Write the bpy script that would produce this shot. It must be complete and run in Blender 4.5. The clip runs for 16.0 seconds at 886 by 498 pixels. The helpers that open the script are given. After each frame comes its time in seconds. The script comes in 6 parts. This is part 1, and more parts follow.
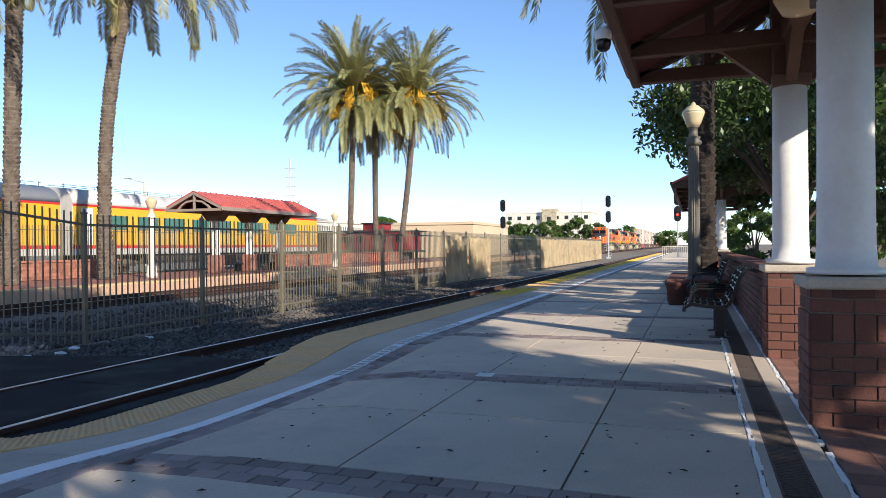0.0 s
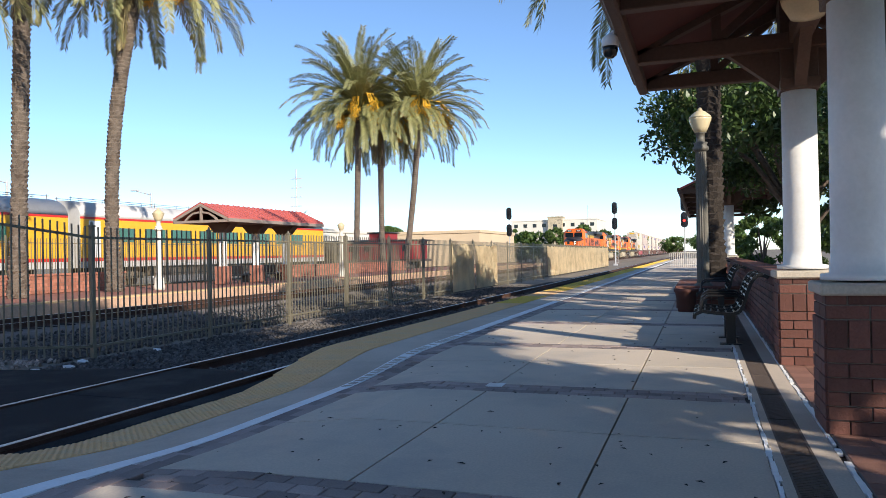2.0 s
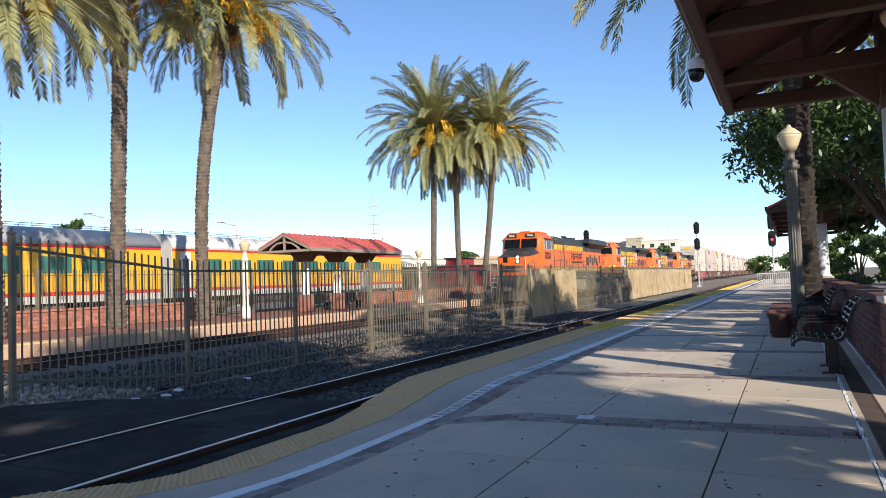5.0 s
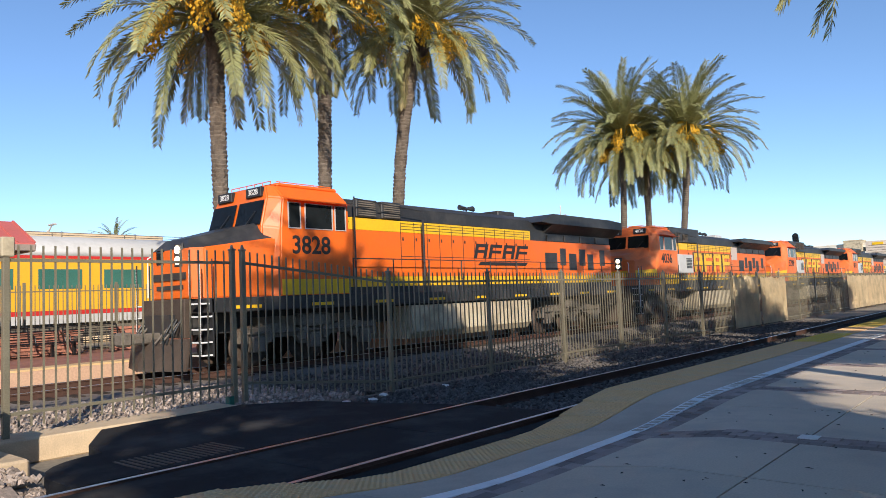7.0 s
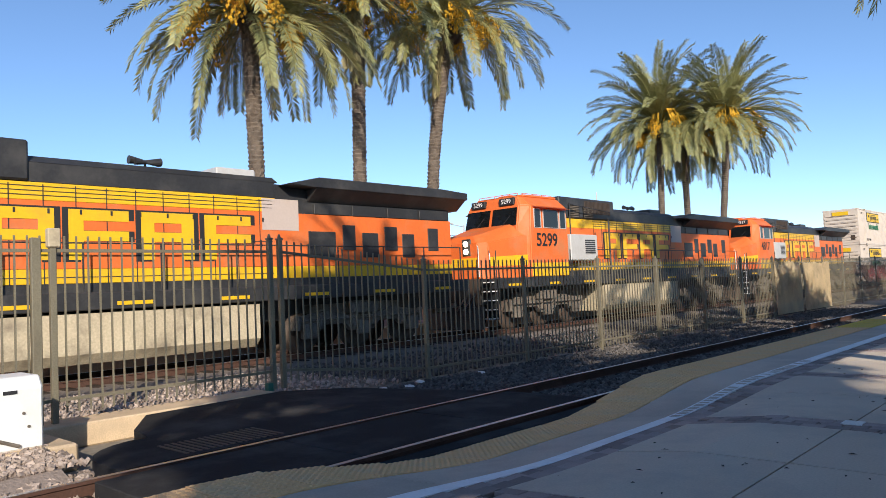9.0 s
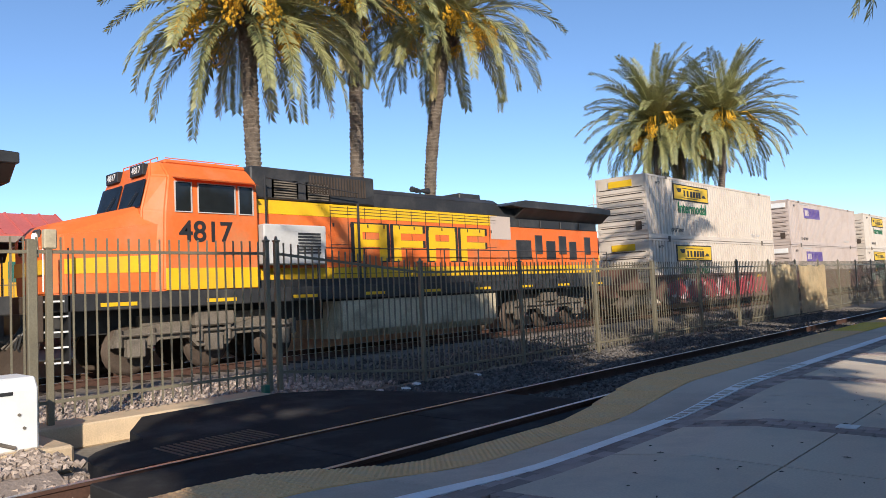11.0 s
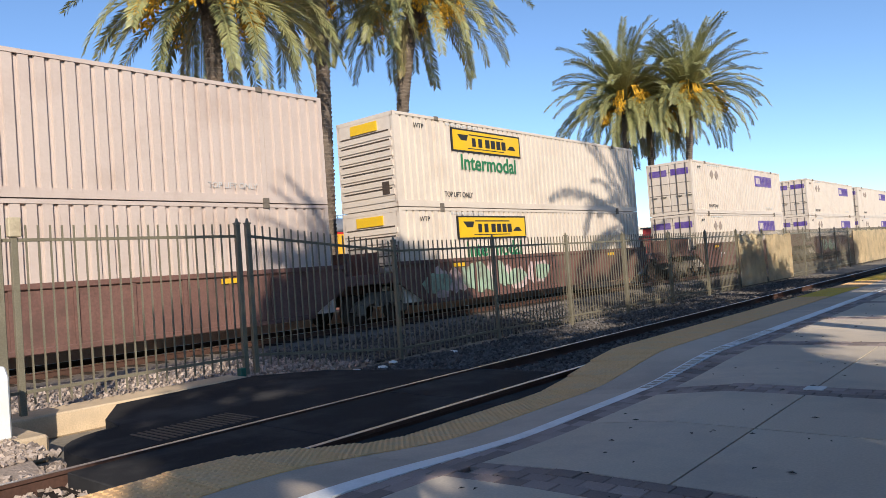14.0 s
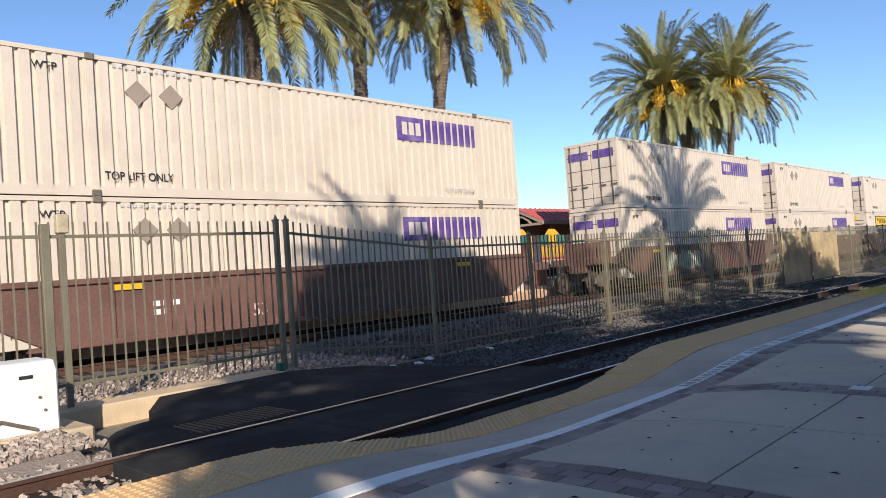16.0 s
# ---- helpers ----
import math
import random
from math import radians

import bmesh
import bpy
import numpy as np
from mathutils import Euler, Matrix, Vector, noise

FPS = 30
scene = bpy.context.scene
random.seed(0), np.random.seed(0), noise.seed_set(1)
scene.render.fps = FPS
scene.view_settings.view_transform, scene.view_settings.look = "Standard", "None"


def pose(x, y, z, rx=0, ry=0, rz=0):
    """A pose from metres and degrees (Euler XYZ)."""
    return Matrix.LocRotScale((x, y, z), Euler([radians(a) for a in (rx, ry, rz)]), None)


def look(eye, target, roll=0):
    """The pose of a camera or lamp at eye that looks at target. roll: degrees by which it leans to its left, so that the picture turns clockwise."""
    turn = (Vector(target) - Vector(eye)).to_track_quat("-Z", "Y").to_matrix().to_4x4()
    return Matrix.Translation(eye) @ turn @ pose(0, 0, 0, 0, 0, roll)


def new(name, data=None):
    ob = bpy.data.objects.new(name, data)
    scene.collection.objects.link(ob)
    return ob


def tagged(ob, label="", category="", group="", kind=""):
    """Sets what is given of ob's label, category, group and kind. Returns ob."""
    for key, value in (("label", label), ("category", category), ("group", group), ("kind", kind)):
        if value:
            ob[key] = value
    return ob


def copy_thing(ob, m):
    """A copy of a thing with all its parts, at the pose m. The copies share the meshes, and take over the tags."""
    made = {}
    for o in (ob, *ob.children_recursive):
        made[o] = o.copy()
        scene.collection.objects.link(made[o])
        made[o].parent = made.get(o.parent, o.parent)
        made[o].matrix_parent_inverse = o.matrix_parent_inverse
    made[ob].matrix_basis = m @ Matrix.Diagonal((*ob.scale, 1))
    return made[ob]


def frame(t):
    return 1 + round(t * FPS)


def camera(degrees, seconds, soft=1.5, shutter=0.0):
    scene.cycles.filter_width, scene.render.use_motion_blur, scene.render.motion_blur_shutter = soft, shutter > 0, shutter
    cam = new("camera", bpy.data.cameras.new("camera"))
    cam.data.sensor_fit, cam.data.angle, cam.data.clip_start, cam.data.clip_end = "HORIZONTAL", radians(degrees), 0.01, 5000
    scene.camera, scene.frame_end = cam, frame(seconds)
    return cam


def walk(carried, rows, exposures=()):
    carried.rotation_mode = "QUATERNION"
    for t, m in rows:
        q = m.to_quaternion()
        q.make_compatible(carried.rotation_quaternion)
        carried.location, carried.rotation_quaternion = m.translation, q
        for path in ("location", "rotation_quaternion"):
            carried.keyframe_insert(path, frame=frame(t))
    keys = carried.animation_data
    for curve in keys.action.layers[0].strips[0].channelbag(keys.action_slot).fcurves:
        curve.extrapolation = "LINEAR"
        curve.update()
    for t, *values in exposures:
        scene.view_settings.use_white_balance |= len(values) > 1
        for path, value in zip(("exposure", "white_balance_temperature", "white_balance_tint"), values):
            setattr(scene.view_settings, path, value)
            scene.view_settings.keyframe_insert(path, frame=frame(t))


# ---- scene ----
from mathutils import Quaternion

cam = camera(63.0, 16.0, soft=0.55)

PATH = [
    (0.0, pose(0.001, 0.001, 1.469, 89.79, 0.46, 19.17)),
    (0.5, pose(0.001, 0.020, 1.469, 89.95, 0.60, 19.42)),
    (1.0, pose(-0.004, 0.033, 1.479, 90.00, 0.87, 19.51)),
    (1.5, pose(-0.019, 0.040, 1.464, 90.18, 0.99, 19.52)),
    (2.0, pose(-0.032, 0.037, 1.478, 90.48, 1.09, 19.67)),
    (2.5, pose(-0.062, 0.041, 1.499, 91.10, 1.12, 20.16)),
    (3.0, pose(-0.077, 0.033, 1.521, 91.78, 1.39, 20.99)),
    (5.5, pose(-0.120, -0.032, 1.546, 92.85, 1.98, 28.47)),
    (6.0, pose(-0.131, -0.060, 1.544, 93.24, 1.97, 32.36)),
    (6.5, pose(-0.166, -0.092, 1.556, 93.65, 2.12, 36.78)),
    (7.0, pose(-0.165, -0.121, 1.554, 93.88, 2.32, 40.50)),
    (7.5, pose(-0.145, -0.118, 1.547, 93.89, 2.62, 42.70)),
    (8.0, pose(-0.142, -0.115, 1.536, 93.65, 2.79, 43.31)),
    (8.5, pose(-0.147, -0.115, 1.527, 93.34, 2.80, 43.30)),
    (9.0, pose(-0.154, -0.122, 1.528, 93.11, 2.71, 43.32)),
    (11.5, pose(-0.144, -0.127, 1.537, 93.23, 2.46, 42.89)),
    (12.0, pose(-0.146, -0.122, 1.528, 92.88, 2.66, 41.95)),
    (12.5, pose(-0.152, -0.144, 1.515, 92.28, 3.04, 41.07)),
    (13.0, pose(-0.148, -0.140, 1.507, 91.80, 3.54, 40.49)),
    (13.5, pose(-0.150, -0.143, 1.515, 91.48, 3.96, 40.44)),
    (14.0, pose(-0.151, -0.145, 1.519, 91.43, 4.18, 40.94)),
    (14.5, pose(-0.150, -0.149, 1.516, 91.51, 4.18, 41.75)),
    (15.0, pose(-0.146, -0.142, 1.514, 91.60, 4.11, 42.70)),
    (15.5, pose(-0.154, -0.158, 1.509, 91.55, 4.03, 43.36)),
    (16.0, pose(-0.143, -0.149, 1.504, 91.44, 4.04, 43.83)),
]
walk(cam, PATH, [(0.0, 0.52), (3.0, 0.50), (5.5, 0.42), (7.0, 0.30), (16.0, 0.30)])

# ---- light ----
SUN_AZ = Vector((0.79, -0.61, 0)).normalized()
SUN_EL = radians(24)
world = bpy.data.worlds.new("world")
scene.world = world
world.use_nodes = True
wn = world.node_tree
sky = wn.nodes.new("ShaderNodeTexSky")
sky.sky_type = "NISHITA"
sky.sun_disc = False
sky.sun_elevation = SUN_EL
sky.dust_density, sky.ozone_density, sky.air_density = 0.0, 4.0, 1.0
sky.altitude = 2000
sky.sun_rotation = math.atan2(SUN_AZ.x, SUN_AZ.y)
wn.links.new(sky.outputs[0], wn.nodes["Background"].inputs[0])
wn.nodes["Background"].inputs[1].default_value = 0.15
sun = new("sun", bpy.data.lights.new("sun", "SUN"))
sun.data.energy, sun.data.angle, sun.data.color = 4.8, radians(0.53), (1.0, 0.9, 0.76)
sun_dir = SUN_AZ * math.cos(SUN_EL) + Vector((0, 0, math.sin(SUN_EL)))
sun.matrix_world = look(sun_dir * 60, (0, 0, 0))
scene.view_settings.exposure = 0.36

# ---- materials ----
def material(name, col, rough=0.7, metal=0.0, var=0.25, scale=3.0, grain=40.0, bump=0.15, dirt=None, dirt_amt=0.0,
             dirt_scale=1.2, rand=0.0, spec=0.5):
    """A surface with two scales of variation in colour, a relief and, if asked, stains of a second colour."""
    m = bpy.data.materials.new(name)
    m.use_nodes = True
    nt = m.node_tree
    b = nt.nodes["Principled BSDF"]
    b.inputs["Roughness"].default_value, b.inputs["Metallic"].default_value = rough, metal
    b.inputs["Specular IOR Level"].default_value = spec
    co = nt.nodes.new("ShaderNodeTexCoord")
    geo = nt.nodes.new("ShaderNodeNewGeometry")
    info = nt.nodes.new("ShaderNodeObjectInfo")
    n1, n2 = nt.nodes.new("ShaderNodeTexNoise"), nt.nodes.new("ShaderNodeTexNoise")
    n1.inputs["Scale"].default_value, n2.inputs["Scale"].default_value = scale, grain
    n1.inputs["Detail"].default_value, n2.inputs["Detail"].default_value = 5, 3
    nt.links.new(co.outputs["Object"], n1.inputs["Vector"])
    nt.links.new(co.outputs["Object"], n2.inputs["Vector"])
    add = nt.nodes.new("ShaderNodeMath")
    add.operation = "ADD"
    nt.links.new(n1.outputs["Fac"], add.inputs[0])
    nt.links.new(n2.outputs["Fac"], add.inputs[1])
    mr = nt.nodes.new("ShaderNodeMapRange")
    mr.inputs["From Min"].default_value, mr.inputs["From Max"].default_value = 0.6, 1.4
    mr.inputs["To Min"].default_value, mr.inputs["To Max"].default_value = 1 - var, 1 + var
    nt.links.new(add.outputs[0], mr.inputs["Value"])
    last = mr.outputs[0]
    if rand:
        r = nt.nodes.new("ShaderNodeMapRange")
        r.inputs["To Min"].default_value, r.inputs["To Max"].default_value = 1 - rand, 1 + rand
        addr = nt.nodes.new("ShaderNodeMath")
        addr.operation = "ADD"
        fr = nt.nodes.new("ShaderNodeMath")
        fr.operation = "FRACT"
        nt.links.new(info.outputs["Random"], addr.inputs[0])
        nt.links.new(geo.outputs["Random Per Island"], addr.inputs[1])
        nt.links.new(addr.outputs[0], fr.inputs[0])
        nt.links.new(fr.outputs[0], r.inputs["Value"])
        mul = nt.nodes.new("ShaderNodeMath")
        mul.operation = "MULTIPLY"
        nt.links.new(last, mul.inputs[0])
        nt.links.new(r.outputs[0], mul.inputs[1])
        last = mul.outputs[0]
    vm = nt.nodes.new("ShaderNodeVectorMath")
    vm.operation = "SCALE"
    vm.inputs[0].default_value = col
    nt.links.new(last, vm.inputs["Scale"])
    out = vm.outputs[0]
    if dirt:
        n3 = nt.nodes.new("ShaderNodeTexNoise")
        n3.inputs["Scale"].default_value, n3.inputs["Detail"].default_value = dirt_scale, 7
        n3.inputs["Roughness"].default_value = 0.65
        nt.links.new(co.outputs["Object"], n3.inputs["Vector"])
        rr = nt.nodes.new("ShaderNodeMapRange")
        rr.inputs["From Min"].default_value, rr.inputs["From Max"].default_value = 0.48, 0.68
        rr.inputs["To Max"].default_value = dirt_amt
        nt.links.new(n3.outputs["Fac"], rr.inputs["Value"])
        mix = nt.nodes.new("ShaderNodeMix")
        mix.data_type = "RGBA"
        nt.links.new(rr.outputs[0], mix.inputs[0])
        nt.links.new(out, mix.inputs[6])
        mix.inputs[7].default_value = (*dirt, 1)
        out = mix.outputs[2]
    nt.links.new(out, b.inputs["Base Color"])
    if bump:
        bp = nt.nodes.new("ShaderNodeBump")
        bp.inputs["Strength"].default_value, bp.inputs["Distance"].default_value = bump, 0.02
        nt.links.new(n2.outputs["Fac"], bp.inputs["Height"])
        nt.links.new(bp.outputs[0], b.inputs["Normal"])
    return m


M = {}
M["concrete"] = material("concrete", (0.61, 0.515, 0.41), 0.85, spec=0.25, var=0.16, scale=0.5, grain=60, bump=0.12, dirt=(0.38, 0.345, 0.31), dirt_amt=0.55, dirt_scale=0.9, rand=0.05)
M["edge_concrete"] = material("edge_concrete", (0.56, 0.47, 0.38), 0.9, spec=0.2, var=0.18, scale=0.8, grain=60, bump=0.15, dirt=(0.40, 0.34, 0.28), dirt_amt=0.6, dirt_scale=1.1, rand=0.08)
M["kerb_sand"] = material("kerb_sand", (0.62, 0.47, 0.31), 0.92, spec=0.2, var=0.2, scale=1.5, grain=50, dirt=(0.36, 0.28, 0.2), dirt_amt=0.5)
M["curb_concrete"] = material("curb_concrete", (0.50, 0.44, 0.36), 0.9, var=0.2, scale=1.5, grain=50, dirt=(0.25, 0.22, 0.18), dirt_amt=0.5)
M["paver"] = material("paver", (0.31, 0.24, 0.215), 0.85, var=0.2, scale=2, grain=70, rand=0.35)
M["arcade_tile"] = material("arcade_tile", (0.26, 0.125, 0.09), 0.8, var=0.2, scale=2, grain=60, rand=0.3)
M["joint_dark"] = material("joint_dark", (0.13, 0.112, 0.095), 0.95, spec=0.1, var=0.3, scale=2, grain=50)
M["white_line"] = material("white_line", (0.9, 0.9, 0.89), 0.7, var=0.08, scale=4, grain=50, dirt=(0.66, 0.65, 0.62), dirt_amt=0.5, dirt_scale=3)
M["tactile"] = material("tactile", (0.80, 0.485, 0.225), 0.75, var=0.15, scale=2, grain=60, dirt=(0.56, 0.41, 0.25), dirt_amt=0.6, dirt_scale=1.5)
M["tactile_new"] = material("tactile_new", (0.75, 0.50, 0.06), 0.7, var=0.12, scale=2, grain=60, dirt=(0.4, 0.28, 0.1), dirt_amt=0.5, dirt_scale=1.5)
M["asphalt"] = material("asphalt", (0.030, 0.029, 0.030), 0.95, spec=0.12, var=0.3, scale=1.2, grain=120, bump=0.3, dirt=(0.10, 0.095, 0.09), dirt_amt=0.5, dirt_scale=1.0)
# one crushed stone in shaded, middle and sunlit tones: the light is in the colour
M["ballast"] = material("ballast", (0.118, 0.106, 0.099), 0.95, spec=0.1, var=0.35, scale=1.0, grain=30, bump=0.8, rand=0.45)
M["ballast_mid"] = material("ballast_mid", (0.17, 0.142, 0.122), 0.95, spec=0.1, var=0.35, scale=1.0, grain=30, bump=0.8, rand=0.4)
M["platform_face"] = material("platform_face", (0.56, 0.36, 0.245), 0.9, spec=0.2, var=0.2, scale=1.2, grain=20, dirt=(0.33, 0.21, 0.15), dirt_amt=0.6)
M["edge_line"] = material("edge_line", (0.64, 0.44, 0.22), 0.8, var=0.2, scale=1.5, grain=40, dirt=(0.45, 0.3, 0.18), dirt_amt=0.6)
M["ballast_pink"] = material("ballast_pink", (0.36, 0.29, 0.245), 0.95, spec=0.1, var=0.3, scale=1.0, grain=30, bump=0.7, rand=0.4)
M["ground"] = material("ground", (0.24, 0.21, 0.17), 0.95, spec=0.1, var=0.3, scale=0.3, grain=8, bump=0.4)
M["rail_steel"] = material("rail_steel", (0.09, 0.045, 0.032), 0.75, metal=0.3, var=0.35, scale=3, grain=40)
M["rail_top"] = material("rail_top", (0.62, 0.60, 0.58), 0.38, metal=1.0, var=0.1, scale=3, grain=60, bump=0.02)
M["tie"] = material("tie", (0.05, 0.038, 0.031), 0.95, spec=0.1, var=0.4, scale=3, grain=40, bump=0.5, rand=0.3)
M["fence"] = material("fence", (0.175, 0.155, 0.11), 0.38, metal=0.0, var=0.3, scale=2, grain=50, bump=0.05, dirt=(0.15, 0.125, 0.09), dirt_amt=0.35)
M["mesh_cloth"] = material("mesh_cloth", (0.76, 0.60, 0.37), 0.9, var=0.25, scale=1.5, grain=80, bump=0.2, dirt=(0.3, 0.22, 0.13), dirt_amt=0.45)
M["orange"] = material("orange", (0.80, 0.14, 0.012), 0.42, var=0.07, scale=0.8, grain=12, bump=0.01, dirt=(0.45, 0.13, 0.04), dirt_amt=0.4, dirt_scale=1.1)
M["orange_faded"] = material("orange_faded", (0.74, 0.15, 0.028), 0.55, var=0.12, scale=0.8, grain=12, bump=0.01, dirt=(0.5, 0.22, 0.1), dirt_amt=0.6, dirt_scale=0.9)
M["loco_black"] = material("loco_black", (0.028, 0.028, 0.03), 0.5, var=0.3, scale=1, grain=15, bump=0.02, dirt=(0.08, 0.075, 0.07), dirt_amt=0.6)
M["loco_yellow"] = material("loco_yellow", (0.80, 0.47, 0.015), 0.45, var=0.08, scale=1, grain=15, bump=0.01, dirt=(0.45, 0.27, 0.05), dirt_amt=0.4)
M["tank_grey"] = material("tank_grey", (0.50, 0.42, 0.29), 0.7, var=0.25, scale=1, grain=20, dirt=(0.15, 0.12, 0.09), dirt_amt=0.7)
M["truck"] = material("truck", (0.15, 0.125, 0.10), 0.8, var=0.35, scale=2, grain=30, dirt=(0.06, 0.05, 0.04), dirt_amt=0.7, dirt_scale=3)
M["wheel"] = material("wheel", (0.09, 0.065, 0.05), 0.7, metal=0.4, var=0.3, scale=3, grain=30)
M["glass_dark"] = material("glass_dark", (0.015, 0.018, 0.02), 0.06, var=0.2, scale=1, grain=5, bump=0.0)
M["container_white"] = material("container_white", (0.63, 0.54, 0.455), 0.55, var=0.06, scale=0.4, grain=20, bump=0.02, dirt=(0.46, 0.375, 0.31), dirt_amt=0.45, dirt_scale=0.7)
M["container_pink"] = material("container_pink", (0.53, 0.435, 0.385), 0.6, var=0.06, scale=0.4, grain=20, bump=0.02, dirt=(0.40, 0.30, 0.25), dirt_amt=0.5, dirt_scale=0.7)
M["well_red"] = material("well_red", (0.155, 0.078, 0.062), 0.75, var=0.3, scale=0.8, grain=20, bump=0.05, dirt=(0.09, 0.05, 0.04), dirt_amt=0.7)
M["graffiti_pink"] = material("graffiti_pink", (0.6, 0.45, 0.42), 0.6, var=0.2, scale=2, bump=0.0, dirt=(0.2, 0.09, 0.08), dirt_amt=0.8, dirt_scale=2.5)
M["sign_yellow"] = material("sign_yellow", (0.74, 0.45, 0.008), 0.5, var=0.06, scale=1, grain=20, bump=0.0, dirt=(0.6, 0.42, 0.08), dirt_amt=0.4)
M["graffiti_red"] = material("graffiti_red", (0.42, 0.06, 0.07), 0.6, var=0.25, scale=2, bump=0.0, dirt=(0.16, 0.07, 0.06), dirt_amt=0.7, dirt_scale=2.5)
M["graffiti_green"] = material("graffiti_green", (0.32, 0.42, 0.30), 0.6, var=0.25, scale=2, bump=0.0, dirt=(0.16, 0.08, 0.07), dirt_amt=0.7, dirt_scale=2.5)
M["ink"] = material("ink", (0.02, 0.02, 0.022), 0.6, var=0.2, bump=0.0)
M["sign_green"] = material("sign_green", (0.02, 0.17, 0.07), 0.6, var=0.1, bump=0.0)
M["sign_purple"] = material("sign_purple", (0.10, 0.055, 0.26), 0.55, var=0.2, scale=1.5, bump=0.0, dirt=(0.32, 0.26, 0.42), dirt_amt=0.6, dirt_scale=2)
M["paint_white"] = material("paint_white", (0.78, 0.77, 0.75), 0.6, var=0.06, scale=1, grain=30, bump=0.05, dirt=(0.55, 0.53, 0.5), dirt_amt=0.35, dirt_scale=1.5)
M["up_yellow"] = material("up_yellow", (0.80, 0.42, 0.03), 0.4, var=0.06, scale=0.4, grain=10, bump=0.01)
M["up_grey"] = material("up_grey", (0.52, 0.51, 0.50), 0.45, var=0.08, scale=0.4, grain=10, bump=0.01, dirt=(0.35, 0.33, 0.31), dirt_amt=0.4)
M["up_red"] = material("up_red", (0.55, 0.03, 0.025), 0.45, var=0.08, bump=0.0)
M["up_glass"] = material("up_glass", (0.05, 0.16, 0.13), 0.08, var=0.3, scale=0.6, bump=0.0)
M["roof_red"] = material("roof_red", (0.55, 0.13, 0.11), 0.5, var=0.15, scale=0.8, grain=15, bump=0.03, dirt=(0.5, 0.16, 0.13), dirt_amt=0.4)
M["beam_brown"] = material("beam_brown", (0.105, 0.062, 0.045), 0.65, var=0.25, scale=2, grain=30, bump=0.1)
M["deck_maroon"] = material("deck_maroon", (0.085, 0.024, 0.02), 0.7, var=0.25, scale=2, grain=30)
M["beam_pale"] = material("beam_pale", (0.30, 0.24, 0.20), 0.7, var=0.15, scale=2, grain=30)
M["brick"] = material("brick", (0.135, 0.052, 0.038), 0.85, var=0.25, scale=5, grain=60, bump=0.3, rand=0.35)
M["mortar"] = material("mortar", (0.2, 0.165, 0.14), 0.95, var=0.2, scale=3, grain=60)
M["brick_far"] = material("brick_far", (0.36, 0.15, 0.10), 0.85, var=0.3, scale=2, grain=6, bump=0.1, rand=0.25)
M["drain"] = material("drain", (0.12, 0.09, 0.075), 0.7, metal=0.4, var=0.3, scale=4, grain=40)
M["lamp_metal"] = material("lamp_metal", (0.13, 0.12, 0.10), 0.6, metal=0.3, var=0.25, scale=5, grain=40)
M["lamp_glass"] = material("lamp_glass", (0.62, 0.52, 0.33), 0.25, var=0.1, scale=2, bump=0.0)
M["black_metal"] = material("black_metal", (0.018, 0.018, 0.02), 0.35, metal=0.3, var=0.2, bump=0.02)
M["bark"] = material("bark", (0.155, 0.122, 0.096), 0.95, var=0.4, scale=3, grain=25, bump=0.9, dirt=(0.08, 0.055, 0.04), dirt_amt=0.7, dirt_scale=2)
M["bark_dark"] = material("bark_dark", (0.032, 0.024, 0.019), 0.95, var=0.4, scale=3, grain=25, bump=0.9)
M["frond"] = material("frond", (0.30, 0.295, 0.12), 0.48, spec=0.5, var=0.35, scale=0.7, grain=8, bump=0.0, rand=0.3, dirt=(0.32, 0.26, 0.11), dirt_amt=0.5, dirt_scale=0.8)
M["frond_old"] = material("frond_old", (0.34, 0.29, 0.15), 0.75, spec=0.2, var=0.3, scale=0.7, grain=8, bump=0.0, rand=0.3)
M["dates"] = material("dates", (0.70, 0.40, 0.035), 0.6, var=0.3, scale=3, grain=20, bump=0.1, rand=0.3)
M["leaf"] = material("leaf", (0.07, 0.12, 0.035), 0.4, var=0.3, scale=0.6, grain=6, bump=0.0, rand=0.45)
M["leaf_bright"] = material("leaf_bright", (0.085, 0.14, 0.03), 0.5, var=0.3, scale=0.6, grain=6, bump=0.0, rand=0.4)


def let_light_through(m, amount):
    """Thin leaves pass some light to their other side."""
    nt = m.node_tree
    b = nt.nodes["Principled BSDF"]
    tr = nt.nodes.new("ShaderNodeBsdfTranslucent")
    nt.links.new(b.inputs["Base Color"].links[0].from_socket, tr.inputs["Color"])
    mx = nt.nodes.new("ShaderNodeMixShader")
    mx.inputs[0].default_value = amount
    nt.links.new(b.outputs[0], mx.inputs[1])
    nt.links.new(tr.outputs[0], mx.inputs[2])
    nt.links.new(mx.outputs[0], nt.nodes["Material Output"].inputs["Surface"])


for leafy, share in (("frond", 0.14), ("leaf", 0.25), ("leaf_bright", 0.3)):
    let_light_through(M[leafy], share)
M["stucco"] = material("stucco", (0.62, 0.47, 0.31), 0.9, var=0.08, scale=0.3, grain=6)
M["stucco_white"] = material("stucco_white", (0.68, 0.63, 0.54), 0.9, var=0.08, scale=0.3, grain=6)
M["green_paint"] = material("green_paint", (0.03, 0.13, 0.09), 0.5, var=0.1, bump=0.0)
M["caboose_red"] = material("caboose_red", (0.30, 0.03, 0.03), 0.6, var=0.2, bump=0.0)
M["cabinet_white"] = material("cabinet_white", (0.78, 0.78, 0.77), 0.45, var=0.05, bump=0.0, dirt=(0.6, 0.58, 0.54), dirt_amt=0.3)
M["car_blue"] = material("car_blue", (0.10, 0.16, 0.19), 0.3, var=0.1, bump=0.0)


